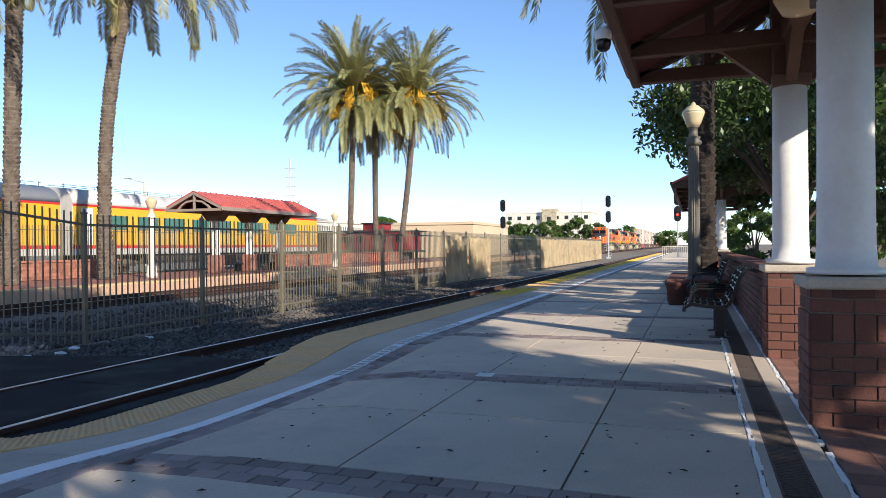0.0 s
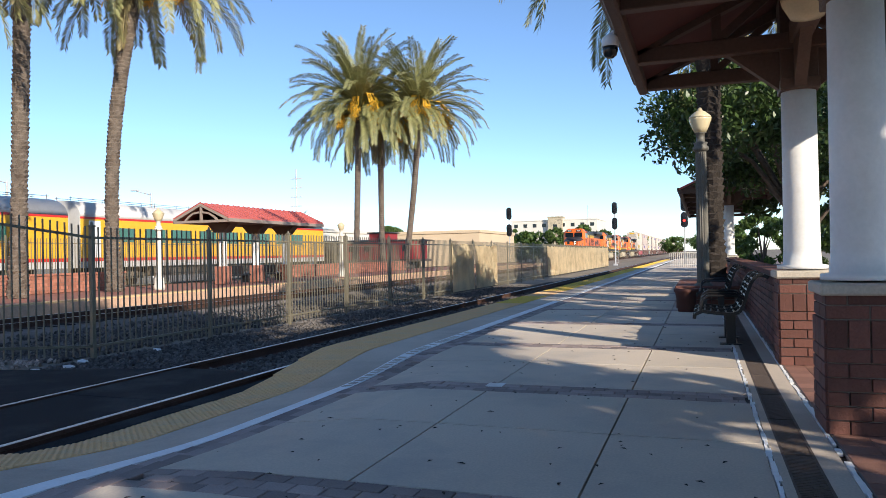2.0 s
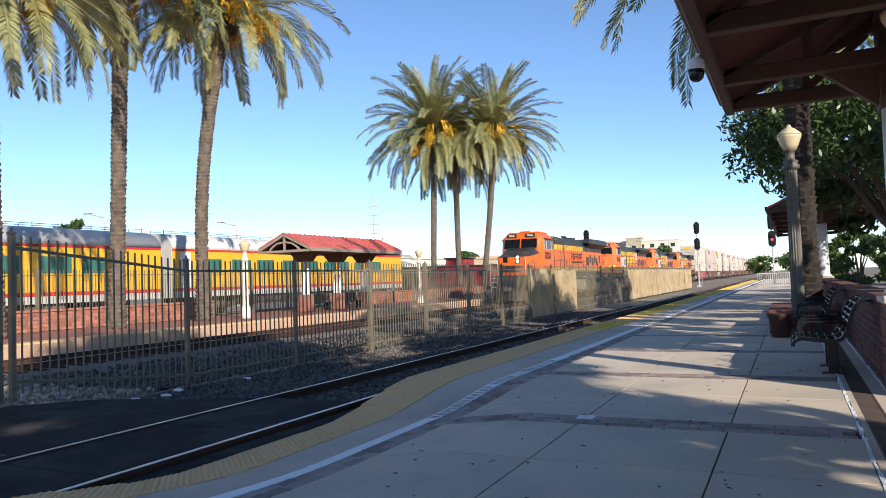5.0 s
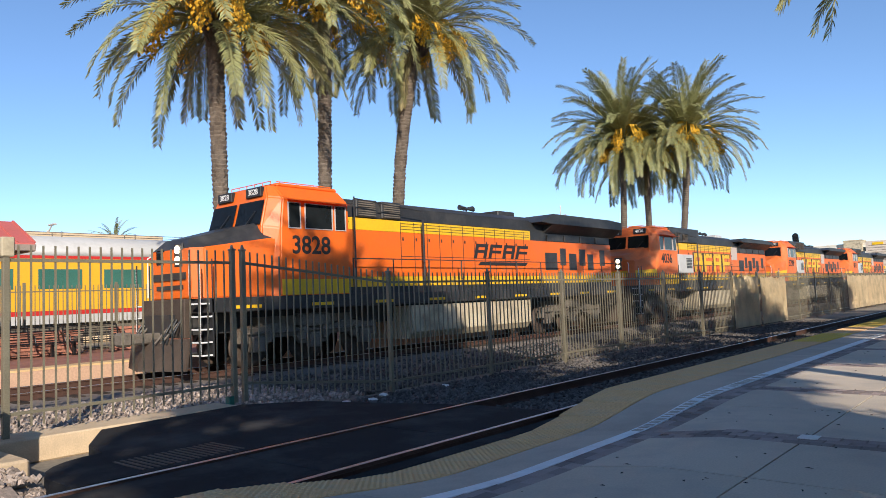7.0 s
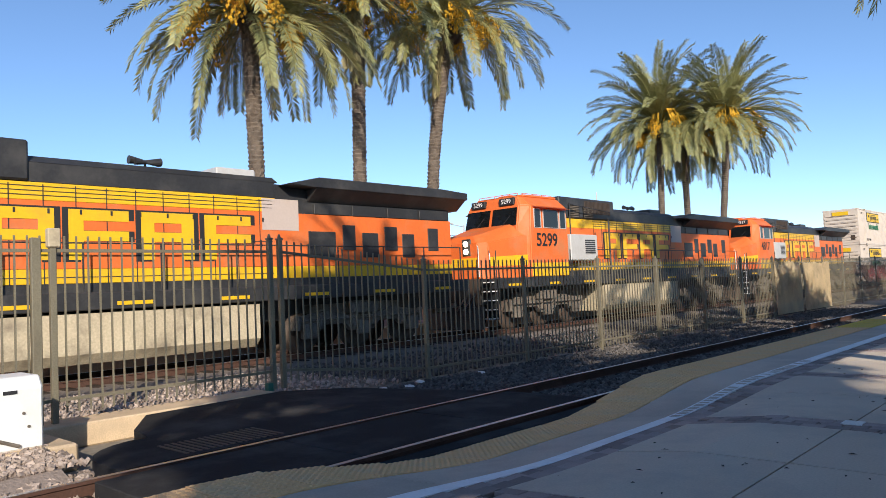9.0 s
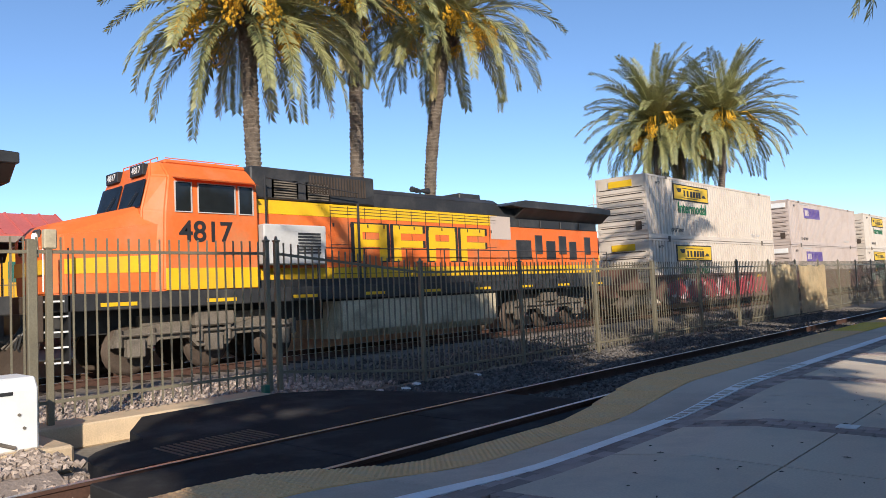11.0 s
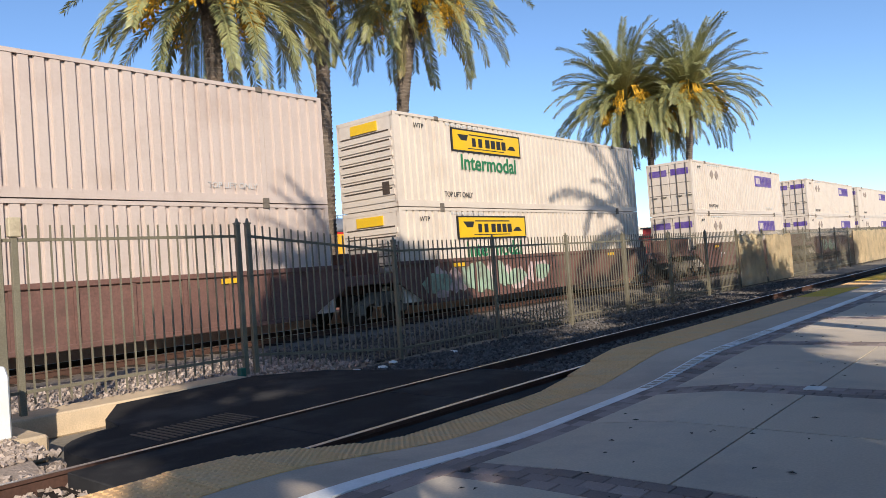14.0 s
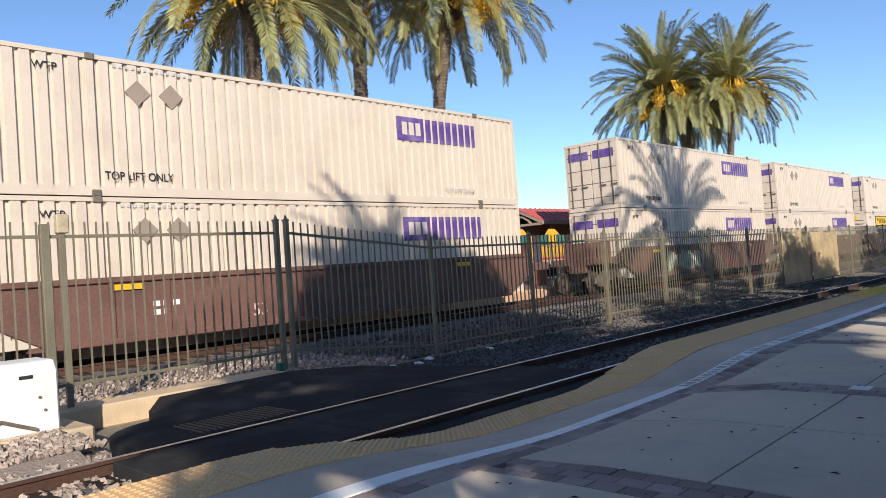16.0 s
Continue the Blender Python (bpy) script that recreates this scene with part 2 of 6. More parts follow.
def emitter(name, col, power):
    m = bpy.data.materials.new(name)
    m.use_nodes = True
    b = m.node_tree.nodes["Principled BSDF"]
    b.inputs["Base Color"].default_value = (*col, 1)
    b.inputs["Emission Color"].default_value = (*col, 1)
    b.inputs["Emission Strength"].default_value = power
    return m


M["red_light"] = emitter("red_light", (1.0, 0.03, 0.02), 3.0)
M["head_light"] = emitter("head_light", (1.0, 0.85, 0.6), 3.0)


# ---- mesh helpers ----
def box(bm, x0, y0, z0, x1, y1, z1, bevel=0.0):
    r = bmesh.ops.create_cube(bm, size=1.0)
    for v in r["verts"]:
        v.co = Vector(((x0 + x1) / 2 + v.co.x * (x1 - x0), (y0 + y1) / 2 + v.co.y * (y1 - y0), (z0 + z1) / 2 + v.co.z * (z1 - z0)))
    if bevel:
        es = list({e for v in r["verts"] for e in v.link_edges})
        bmesh.ops.bevel(bm, geom=es, offset=bevel, segments=1, affect="EDGES")
    return r["verts"]


def bar(bm, a, b, w, h=None, sides=4):
    """A straight bar from a to b: square if sides is 4, else round."""
    a, b = Vector(a), Vector(b)
    d = b - a
    if sides == 4:
        r = bmesh.ops.create_cube(bm, size=1.0)
        sc = Matrix.Diagonal((w, h or w, d.length, 1))
    else:
        r = bmesh.ops.create_cone(bm, cap_ends=True, segments=sides, radius1=w / 2, radius2=(h or w) / 2, depth=1.0)
        sc = Matrix.Diagonal((1, 1, d.length, 1))
    q = d.to_track_quat("Z", "X" if abs(d.normalized().z) < 0.99 else "Y").to_matrix().to_4x4()
    bmesh.ops.transform(bm, verts=r["verts"], matrix=Matrix.Translation((a + b) / 2) @ q @ sc)
    return r["verts"]


def lathe(bm, prof, x=0, y=0, seg=16):
    """A turned form from (radius, height) pairs."""
    rings = []
    for rad, z in prof:
        rings.append([bm.verts.new((x + rad * math.cos(2 * math.pi * i / seg), y + rad * math.sin(2 * math.pi * i / seg), z)) for i in range(seg)])
    for a, b in zip(rings, rings[1:]):
        for i in range(seg):
            f = bm.faces.new((a[i], a[(i + 1) % seg], b[(i + 1) % seg], b[i]))
            f.smooth = True
    bm.faces.new(rings[0][::-1])
    bm.faces.new(rings[-1])


def extrude_y(bm, pts, y0, y1):
    """A prism along y of an outline of (x, z) pairs."""
    a = [bm.verts.new((x, y0, z)) for x, z in pts]
    b = [bm.verts.new((x, y1, z)) for x, z in pts]
    n = len(pts)
    for i in range(n):
        bm.faces.new((a[i], a[(i + 1) % n], b[(i + 1) % n], b[i]))
    bm.faces.new(a[::-1])
    bm.faces.new(b)
    bmesh.ops.recalc_face_normals(bm, faces=bm.faces)


def extrude_x(bm, pts, x0, x1):
    """A prism along x of an outline of (y, z) pairs."""
    a = [bm.verts.new((x0, y, z)) for y, z in pts]
    b = [bm.verts.new((x1, y, z)) for y, z in pts]
    n = len(pts)
    for i in range(n):
        bm.faces.new((a[i], a[(i + 1) % n], b[(i + 1) % n], b[i]))
    bm.faces.new(a[::-1])
    bm.faces.new(b)
    bmesh.ops.recalc_face_normals(bm, faces=bm.faces)


def mesh_of(bm, name, mats):
    me = bpy.data.meshes.new(name)
    bm.to_mesh(me)
    bm.free()
    for m in mats if isinstance(mats, (list, tuple)) else [mats]:
        me.materials.append(M[m] if isinstance(m, str) else m)
    return me


def thing(name, bm, mat, label, category, group="", kind="", at=None):
    ob = new(name, mesh_of(bm, name, mat))
    if at is not None:
        ob.matrix_basis = at
    return tagged(ob, label, category, group, kind)


def empty(name, label, category, group="", at=None, kind=""):
    ob = new(name)
    if at is not None:
        ob.matrix_basis = at
    return tagged(ob, label, category, group, kind)


def part(name, bm, mat, parent, label="", smooth=False):
    ob = new(name, mesh_of(bm, name, mat))
    ob.parent = parent
    if smooth:
        for p in ob.data.polygons:
            p.use_smooth = True
    if label:
        ob["label"] = label
    return ob


def piece(name, me, parent, loc, label=""):
    """A part on mesh data that it shares with others like it."""
    ob = new(name, me)
    ob.parent = parent
    ob.location = loc
    if label:
        ob["label"] = label
    return ob


def bm_new():
    return bmesh.new()


def text_bm(txt, size, depth=0.006, align="CENTER", shear=0.0, bold=0.0):
    """Letters of the built-in font as a mesh, lying in x (along) and z (up)."""
    cu = bpy.data.curves.new("letters", "FONT")
    cu.body, cu.size, cu.extrude, cu.align_x, cu.align_y, cu.shear, cu.offset = txt, size, depth, align, "CENTER", shear, bold
    ob = bpy.data.objects.new("letters", cu)
    me = bpy.data.meshes.new_from_object(ob)
    bm = bmesh.new()
    bm.from_mesh(me)
    bmesh.ops.rotate(bm, verts=bm.verts, cent=(0, 0, 0), matrix=Matrix.Rotation(radians(90), 3, "X"))
    bpy.data.objects.remove(ob)
    bpy.data.curves.remove(cu)
    bpy.data.meshes.remove(me)
    return bm


SIDE = Matrix.Rotation(radians(90), 4, "Z")   # turns x-z lettering to face +x, reading along +y

# ---- ground, tracks, platform ----
P = 0.2            # platform over the rail's top
NEAR, TRAIN = -6.16, -16.8   # track centres


def ground():
    bm = bm_new()
    for v in bmesh.ops.create_grid(bm, x_segments=40, y_segments=40, size=1.0)["verts"]:
        v.co = Vector((v.co.x * abs(v.co.x) * 2500, v.co.y * abs(v.co.y) * 2500, -0.34))
    thing("ground", bm, "ground", "dusty pale earth that runs to the horizon", "ground", kind="structure")


def track(cx, y0, y1, label, stone="ballast_mid"):
    e = empty("track", label, "railway track", at=pose(cx, 0, 0))
    bm = bm_new()
    prof = [(-2.6, -0.34), (-1.75, -0.16), (1.75, -0.16), (2.6, -0.34)]
    extrude_y(bm, prof, y0, y1)
    part("ballast_bed", bm, stone, e, "crushed-stone bed")
    for s in (-1, 1):
        bm = bm_new()
        xr = s * 0.7525
        extrude_y(bm, [(xr - 0.07, -0.16), (xr + 0.07, -0.16), (xr + 0.012, -0.13), (xr + 0.012, -0.045), (xr + 0.036, -0.035), (xr + 0.036, -0.004), (xr - 0.036, -0.004), (xr - 0.036, -0.035), (xr - 0.012, -0.045), (xr - 0.012, -0.13)], y0, y1)
        r = part("rail", bm, "rail_steel", e, "rusty steel rail with a polished head")
        bm = bm_new()
        box(bm, xr - 0.028, y0, -0.004, xr + 0.028, y1, 0.0)
        part("rail_head", bm, "rail_top", r, "polished running surface")
    bm = bm_new()
    box(bm, -1.3, -0.11, -0.3, 1.3, 0.11, -0.135, 0.01)
    me = mesh_of(bm, "tie", "tie")
    y = max(y0, -12)
    n = 0
    while y < min(y1, 110) and n < 240:
        piece("tie", me, e, (random.uniform(-0.03, 0.03), y, random.uniform(-0.008, 0.006)))
        y += 0.51
        n += 1
    return e


ground()
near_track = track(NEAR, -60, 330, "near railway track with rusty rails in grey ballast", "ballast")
train_track = track(TRAIN, -160, 420, "railway track on which the freight train runs")


def smooth(a, b, v):
    t = min(1.0, max(0.0, (v - a) / (b - a)))
    return t * t * (3 - 2 * t)


def ztop(x, y):
    """The platform's top: it dips to the rails at the foot crossing."""
    s = smooth(2.5, 5.0, y) * (1 - smooth(6.9, 9.3, y))
    return P - s * 0.28 * min(1.0, max(0.0, (-x - 2.6) / 2.5))


def sheet(bm, x0, y0, x1, y1, nx, ny, lift=0.0, depth=0.05):
    """A slab that follows the platform's top, with sides."""
    g = [[bm.verts.new((x0 + (x1 - x0) * i / nx, y0 + (y1 - y0) * j / ny, 0)) for j in range(ny + 1)] for i in range(nx + 1)]
    for r in g:
        for v in r:
            v.co.z = ztop(v.co.x, v.co.y) + lift
    for i in range(nx):
        for j in range(ny):
            bm.faces.new((g[i][j], g[i + 1][j], g[i + 1][j + 1], g[i][j + 1]))
    rim = [g[i][0] for i in range(nx + 1)] + [g[nx][j] for j in range(1, ny + 1)] + [g[i][ny] for i in range(nx - 1, -1, -1)] + [g[0][j] for j in range(ny - 1, 0, -1)]
    low = [bm.verts.new(v.co - Vector((0, 0, depth))) for v in rim]
    for k in range(len(rim)):
        bm.faces.new((rim[k], low[k], low[(k + 1) % len(rim)], rim[(k + 1) % len(rim)]))


def platform():
    e = empty("platform", "concrete station platform in jointed slabs with brick bands", "platform", kind="structure")
    bm = bm_new()
    box(bm, -4.9, 9.5, -0.34, 9.0, 130, P - 0.03)
    box(bm, -2.55, -30, -0.34, 9.0, 9.5, P - 0.03)
    box(bm, -4.9, -30, -0.34, -2.55, 2.0, P - 0.03)
    sheet(bm, -4.95, 2.0, -2.55, 9.5, 8, 15, -0.03, 0.3)
    part("platform_core", bm, "joint_dark", e, "grey concrete edge and joints")
    bm = bm_new()
    box(bm, 0.78, -30, P - 0.02, 9.0, 130, P + 0.002)
    part("arcade_floor", bm, "paver", e, "brown brick paving under the canopy")
    cols = [(-3.3, -1.96), (-1.945, -0.67), (-0.655, 0.32)]
    rows = []
    y = 0.14
    while y < 120:
        rows += [(y + 0.4, y + 1.86), (y + 1.872, y + 3.2)]
        y += 3.2
    for y0, y1 in rows:
        for x0, x1 in cols:
            bm = bm_new()
            deep = x0 < -3 and 0 < y0 < 9.5
            sheet(bm, x0, y0 + 0.006, x1, y1 - 0.006, 6 if deep else 1, 6 if deep else 1)
            part("slab", bm, "concrete", e)
    y = -6.0
    while y < 100:
        bm = bm_new()
        sheet(bm, -4.34, y, -3.76, y + 1.59, 3, 6)
        part("edge_slab", bm, "edge_concrete", e)
        y += 1.6
    bm = bm_new()
    y = -6.0
    while y < 118:
        sheet(bm, -3.75, y, -3.58, y + 0.5, 1, 2, 0.003, 0.03)
        y += 0.5
    part("white_line", bm, "white_line", e, "worn white safety line")
    # unreadable stencilled warning on the line
    bm = bm_new()
    for y0 in (7.0, 19.0):
        y = y0
        while y < y0 + 4.3:
            w = random.uniform(0.05, 0.11)
            sheet(bm, -3.72, y, -3.61, y + w, 1, 1, 0.006, 0.002)
            y += w + 0.05 + (0.12 if random.random() < 0.18 else 0)
    part("stencil_bars", bm, "curb_concrete", e, "grey bars of an unreadable warning")
    # square clay tiles of the arcade
    bm = bm_new()
    for i in range(11):
        for j in range(70):
            z = P + 0.004 + random.uniform(0, 0.003)
            box(bm, 0.79 + i * 0.205, 0.8 + j * 0.205, P - 0.01, 0.99 + i * 0.205, 1.0 + j * 0.205, z)
    part("arcade_tile", bm, "arcade_tile", e, "red-brown square clay tiles")["kind"] = "stuff"
    # brick bands
    bm = bm_new()
    box(bm, -0.097, -0.063, -0.04, 0.097, 0.063, 0.0, 0.004)
    me = mesh_of(bm, "paver", "paver")
    far = bm_new()

    def lay(x, y, turn):
        z = ztop(x, y) + random.uniform(-0.003, 0.003)
        if y < 11.2:
            ob = piece("paver", me, e, (x, y, z))
            sl = (ztop(x + 0.1, y) - ztop(x - 0.1, y)) / 0.2
            st = (ztop(x, y + 0.1) - ztop(x, y - 0.1)) / 0.2
            ob.rotation_euler = (math.atan(st), -math.atan(sl), turn + random.uniform(-0.01, 0.01)) if not turn else (0, 0, turn)
        else:
            w, d = (0.063, 0.097) if turn else (0.097, 0.063)
            box(far, x - w, y - d, z - 0.03, x + w, y + d, z)
    y = 0.14
    while y < 70:
        for r in range(3):
            x = -3.2 + (0.1 if r % 2 else 0)
            while x < 0.25:
                lay(x, y + 0.065 + r * 0.133, 0.0)
                x += 0.2
        y += 3.2
    y = 1.5
    while y < 60:
        for x in (-3.5, -3.37):
            lay(x, y + (0.1 if x > -3.4 else 0), math.pi / 2)
        y += 0.2
    ob = part("paver_band", far, "paver", e)
    ob["kind"] = "stuff"
    bm = bm_new()
    box(bm, -2.03, 6.78, P - 0.01, -1.87, 6.94, P + 0.006)
    part("survey_tile", bm, "paint_white", e, "small white square tile")
    # tactile strip
    tiles = {}
    for m in ("tactile", "tactile_new"):
        bm = bm_new()
        box(bm, -0.375, -0.3, -0.05, 0.375, 0.3, 0.0)
        for i in range(11):
            for j in range(9):
                cx, cy = -0.34 + i * 0.068, -0.268 + j * 0.067
                v = [bm.verts.new((cx + sx * 0.018, cy + sy * 0.018, 0.0005)) for sx, sy in ((-1, -1), (1, -1), (1, 1), (-1, 1))]
                u = [bm.verts.new((cx + sx * 0.010, cy + sy * 0.010, 0.009)) for sx, sy in ((-1, -1), (1, -1), (1, 1), (-1, 1))]
                for k in range(4):
                    bm.faces.new((v[k], v[(k + 1) % 4], u[(k + 1) % 4], u[k]))
                bm.faces.new(u)
        tiles[m] = mesh_of(bm, "tactile_tile", m)
    y = -5.8
    n = 0
    while y < 110:
        m = "tactile_new" if y > 24 or (18 < y < 21) else "tactile"
        x = -4.725
        ob = piece("tactile_tile", tiles[m], e, (x, y, ztop(x, y) + 0.006))
        sl = (ztop(x + 0.35, y) - ztop(x - 0.35, y)) / 0.7
        st = (ztop(x, y + 0.3) - ztop(x, y - 0.3)) / 0.6
        ob.rotation_euler = (math.atan(st), -math.atan(sl), 0)
        y += 0.605
        n += 1
    # drain with its white borders
    bm = bm_new()
    box(bm, 0.355, -30, P - 0.06, 0.41, 60, P + 0.001)
    box(bm, 0.6, -30, P - 0.06, 0.735, 60, P + 0.001)
    part("drain_kerb", bm, "edge_concrete", e)
    bm = bm_new()
    for i in range(120):
        y = -3 + i * 0.5
        for k in range(5):
            for x in (0.338, 0.756):
                w = random.uniform(0.006, 0.02)
                x += random.uniform(-0.006, 0.006)
                if random.random() < 0.9:
                    box(bm, x - w, y + k * 0.1, P - 0.02, x + w, y + k * 0.1 + 0.1, P + 0.004)
    part("joint_paint", bm, "white_line", e, "flaking white joint filler")
    bm = bm_new()
    box(bm, -0.09, 0.005, -0.03, 0.09, 0.995, -0.012)
    for j in range(32):
        box(bm, -0.08, 0.02 + j * 0.03, -0.012, 0.08, 0.036 + j * 0.03, -0.002)
    box(bm, -0.095, 0.005, -0.03, -0.08, 0.995, 0.0)
    box(bm, 0.08, 0.005, -0.03, 0.095, 0.995, 0.0)
    dm = mesh_of(bm, "drain_grate", "drain")
    for i in range(28):
        piece("drain_grate", dm, e, (0.505, -1 + i, P))
    return e


def crossing():
    e = empty("foot_crossing", "dark rubber and asphalt foot crossing over the track", "crossing", kind="structure")
    bm = bm_new()
    pts = []
    for a in range(0, 91, 15):
        pts.append((-7.5 - 0.9 * math.sin(radians(a)), 2.7 + 0.9 - 0.9 * math.cos(radians(a))))
    outline = [(-7.01, 2.7)] + pts + [(-9.0, 3.7), (-10.0, 4.3), (-10.2, 6.6), (-9.4, 7.4), (-7.01, 8.1)]
    vs = [bm.verts.new((x, y, -0.005)) for x, y in outline]
    lo = [bm.verts.new((x, y, -0.33)) for x, y in outline]
    n = len(vs)
    for i in range(n):
        bm.faces.new((vs[i], vs[(i + 1) % n], lo[(i + 1) % n], lo[i]))
    bm.faces.new(vs)
    bmesh.ops.recalc_face_normals(bm, faces=bm.faces)
    part("apron", bm, "asphalt", e, "dark asphalt apron")
    for i in range(3):
        bm = bm_new()
        box(bm, -6.82, 2.4 + i * 1.95, -0.3, -5.5, 4.33 + i * 1.95, -0.012, 0.01)
        part("rubber_panel", bm, "asphalt", e)
        bm = bm_new()
        box(bm, -5.33, 2.4 + i * 1.95, -0.3, -5.1, 4.33 + i * 1.95, -0.06, 0.01)
        part("side_panel", bm, "asphalt", e)
    bm = bm_new()
    for i in range(16):
        box(bm, -7.75, 3.4 + i * 0.075, -0.006, -7.1, 3.43 + i * 0.075, 0.004)
    part("grate", bm, "drain", e, "ribbed steel grate")
    bm = bm_new()
    # the bank takes the pale stone tone that paints sunshine
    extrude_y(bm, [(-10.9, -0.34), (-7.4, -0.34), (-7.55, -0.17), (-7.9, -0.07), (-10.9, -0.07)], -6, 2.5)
    part("ballast_bank", bm, "ballast_pink", e, "crushed-stone bank in the pale sunlit stone colour")
    bm = bm_new()
    box(bm, -10.9, 1.2, -0.34, -8.95, 3.05, -0.03, 0.03)
    box(bm, -10.95, 3.05, -0.34, -10.3, 6.6, -0.02, 0.02)
    part("kerb", bm, "kerb_sand", e, "pale worn concrete kerb at the gate")
    return e


plat = platform()
crossing()


def stones(name, x0, x1, y0, y1, n, size, label, zf, mat="ballast"):
    """Loose ballast: many small irregular stones in one sheet."""
    rs = np.random.RandomState(7)
    base = np.array([(a, b, c) for c in (-0.6, 0.6) for a, b in ((-0.75, -0.7), (0.8, -0.65), (0.7, 0.75), (-0.7, 0.7))], float)
    faces = [(3, 2, 1, 0), (4, 5, 6, 7), (0, 1, 5, 4), (1, 2, 6, 5), (2, 3, 7, 6), (3, 0, 4, 7)]
    V, Fc = [], []
    for i in range(n):
        x, y = rs.uniform(x0, x1), y0 + (y1 - y0) * rs.rand() ** 1.6
        s = size * rs.uniform(0.5, 1.35)
        v = (base + rs.uniform(-0.32, 0.32, (8, 3))) * s * (1, 1, 0.85)
        q = rs.normal(size=4)
        w_, x_, y_, z_ = q / np.linalg.norm(q)
        v = v @ np.array(Quaternion((w_, x_, y_, z_)).to_matrix())
        a = rs.rand() * 6.28
        c, sn = math.cos(a), math.sin(a)
        v = np.stack([v[:, 0] * c - v[:, 1] * sn, v[:, 0] * sn + v[:, 1] * c, v[:, 2]], -1) + (x, y, zf(x) + s * 0.25)
        k = len(V) * 8
        V.append(v)
        Fc += [tuple(k + q for q in f) for f in faces]
    me = bpy.data.meshes.new(name)
    me.from_pydata(np.concatenate(V).tolist(), [], Fc)
    me.materials.append(M[mat])
    return tagged(new(name, me), label, "gravel", kind="stuff")


def gate_bed(x):
    return -0.16 if x > -7.9 else -0.06


def bed(x):
    d = min(abs(x - NEAR), abs(x - TRAIN))
    return -0.16 if d < 1.75 else max(-0.33, -0.16 - (d - 1.75) * 0.2)


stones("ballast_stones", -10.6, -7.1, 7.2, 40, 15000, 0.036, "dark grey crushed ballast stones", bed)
# stones by the gate are coloured as sunlit
stones("ballast_stones", -9.6, -5.2, -3, 2.75, 11000, 0.034, "crushed ballast stones, coloured pale pinkish as in sunshine", gate_bed, "ballast_pink")
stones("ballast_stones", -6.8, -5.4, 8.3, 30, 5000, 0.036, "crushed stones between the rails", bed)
# the step from pale to dark at y = 10 paints the sunshine's edge
stones("ballast_stones", -14.8, -11.0, 1, 10, 4000, 0.042, "crushed stones beside the far track, coloured pale as in sunshine", bed, "ballast_pink")
stones("ballast_stones", -14.8, -11.0, 10, 42, 7000, 0.042, "crushed stones beside the far track, coloured dark as in shade", bed)

# ---- fence, gate, screens ----
FX = -10.6


def fence():
    e = empty("fence", "dark olive steel picket fence beside the track", "fence", at=pose(FX, 0, 0))
    posts = [3.35, 6.74, 6.94] + [10.4 + 3.365 * i for i in range(24)]

    def top(y):
        return 2.48 if y < 6.95 else 2.48 - 0.36 * min(1, (y - 6.94) / 3.46)

    def base(y):
        return 0.06 if y < 6.95 else 0.06 - 0.27 * min(1, (y - 6.94) / 3.46)
    bm = bm_new()
    box(bm, -0.04, -0.04, 0, 0.04, 0.04, 2.5, 0.005)
    box(bm, -0.05, -0.05, 2.5, 0.05, 0.05, 2.53, 0.005)
    bar(bm, (0, 0, 2.53), (0, 0, 2.6), 0.07, 0.03, 8)
    pm = mesh_of(bm, "post", "fence")
    for y in posts:
        piece("post", pm, e, (0, y, top(y) - 2.48 - 0.02))
    bm = bm_new()
    box(bm, -0.011, -0.011, 0, 0.011, 0.011, 2.38)
    km = mesh_of(bm, "picket", "fence")
    far = bm_new()
    n = 0
    spans = [(0.0, 3.35)] + list(zip(posts, posts[1:]))
    for y0, y1 in spans:
        if y1 - y0 < 0.5:
            continue
        k = round((y1 - y0) / 0.152)
        for i in range(1, k):
            y = y0 + (y1 - y0) * i / k
            if n < 290:
                piece("picket", km, e, (0, y, top(y) - 2.38))
                n += 1
            else:
                box(far, -0.011, y - 0.011, top(y) - 2.38, 0.011, y + 0.011, top(y))
        for h in (-0.2, -2.2):
            bm = bm_new()
            bar(bm, (0, y0, top(y0 + 0.01) + h), (0, y1, top(y1) + h), 0.045, 0.035)
            part("rail", bm, "fence", e)
    ob = part("picket_run", far, "fence", e)
    ob["kind"] = "stuff"
    bm = bm_new()
    box(bm, -0.05, 3.28, 2.32, 0.07, 3.44, 2.58, 0.015)
    part("latch_box", bm, "tank_grey", e, "pale metal gate lock box")
    bm = bm_new()
    box(bm, -0.05, 3.08, -0.1, 0.05, 3.2, 2.45, 0.01)
    part("gate_post", bm, "fence", e)
    bm = bm_new()
    box(bm, -0.06, 6.6, -0.1, 0.06, 6.7, 0.1, 0.01)
    part("gate_stop", bm, "green_paint", e)
    return e


fence()


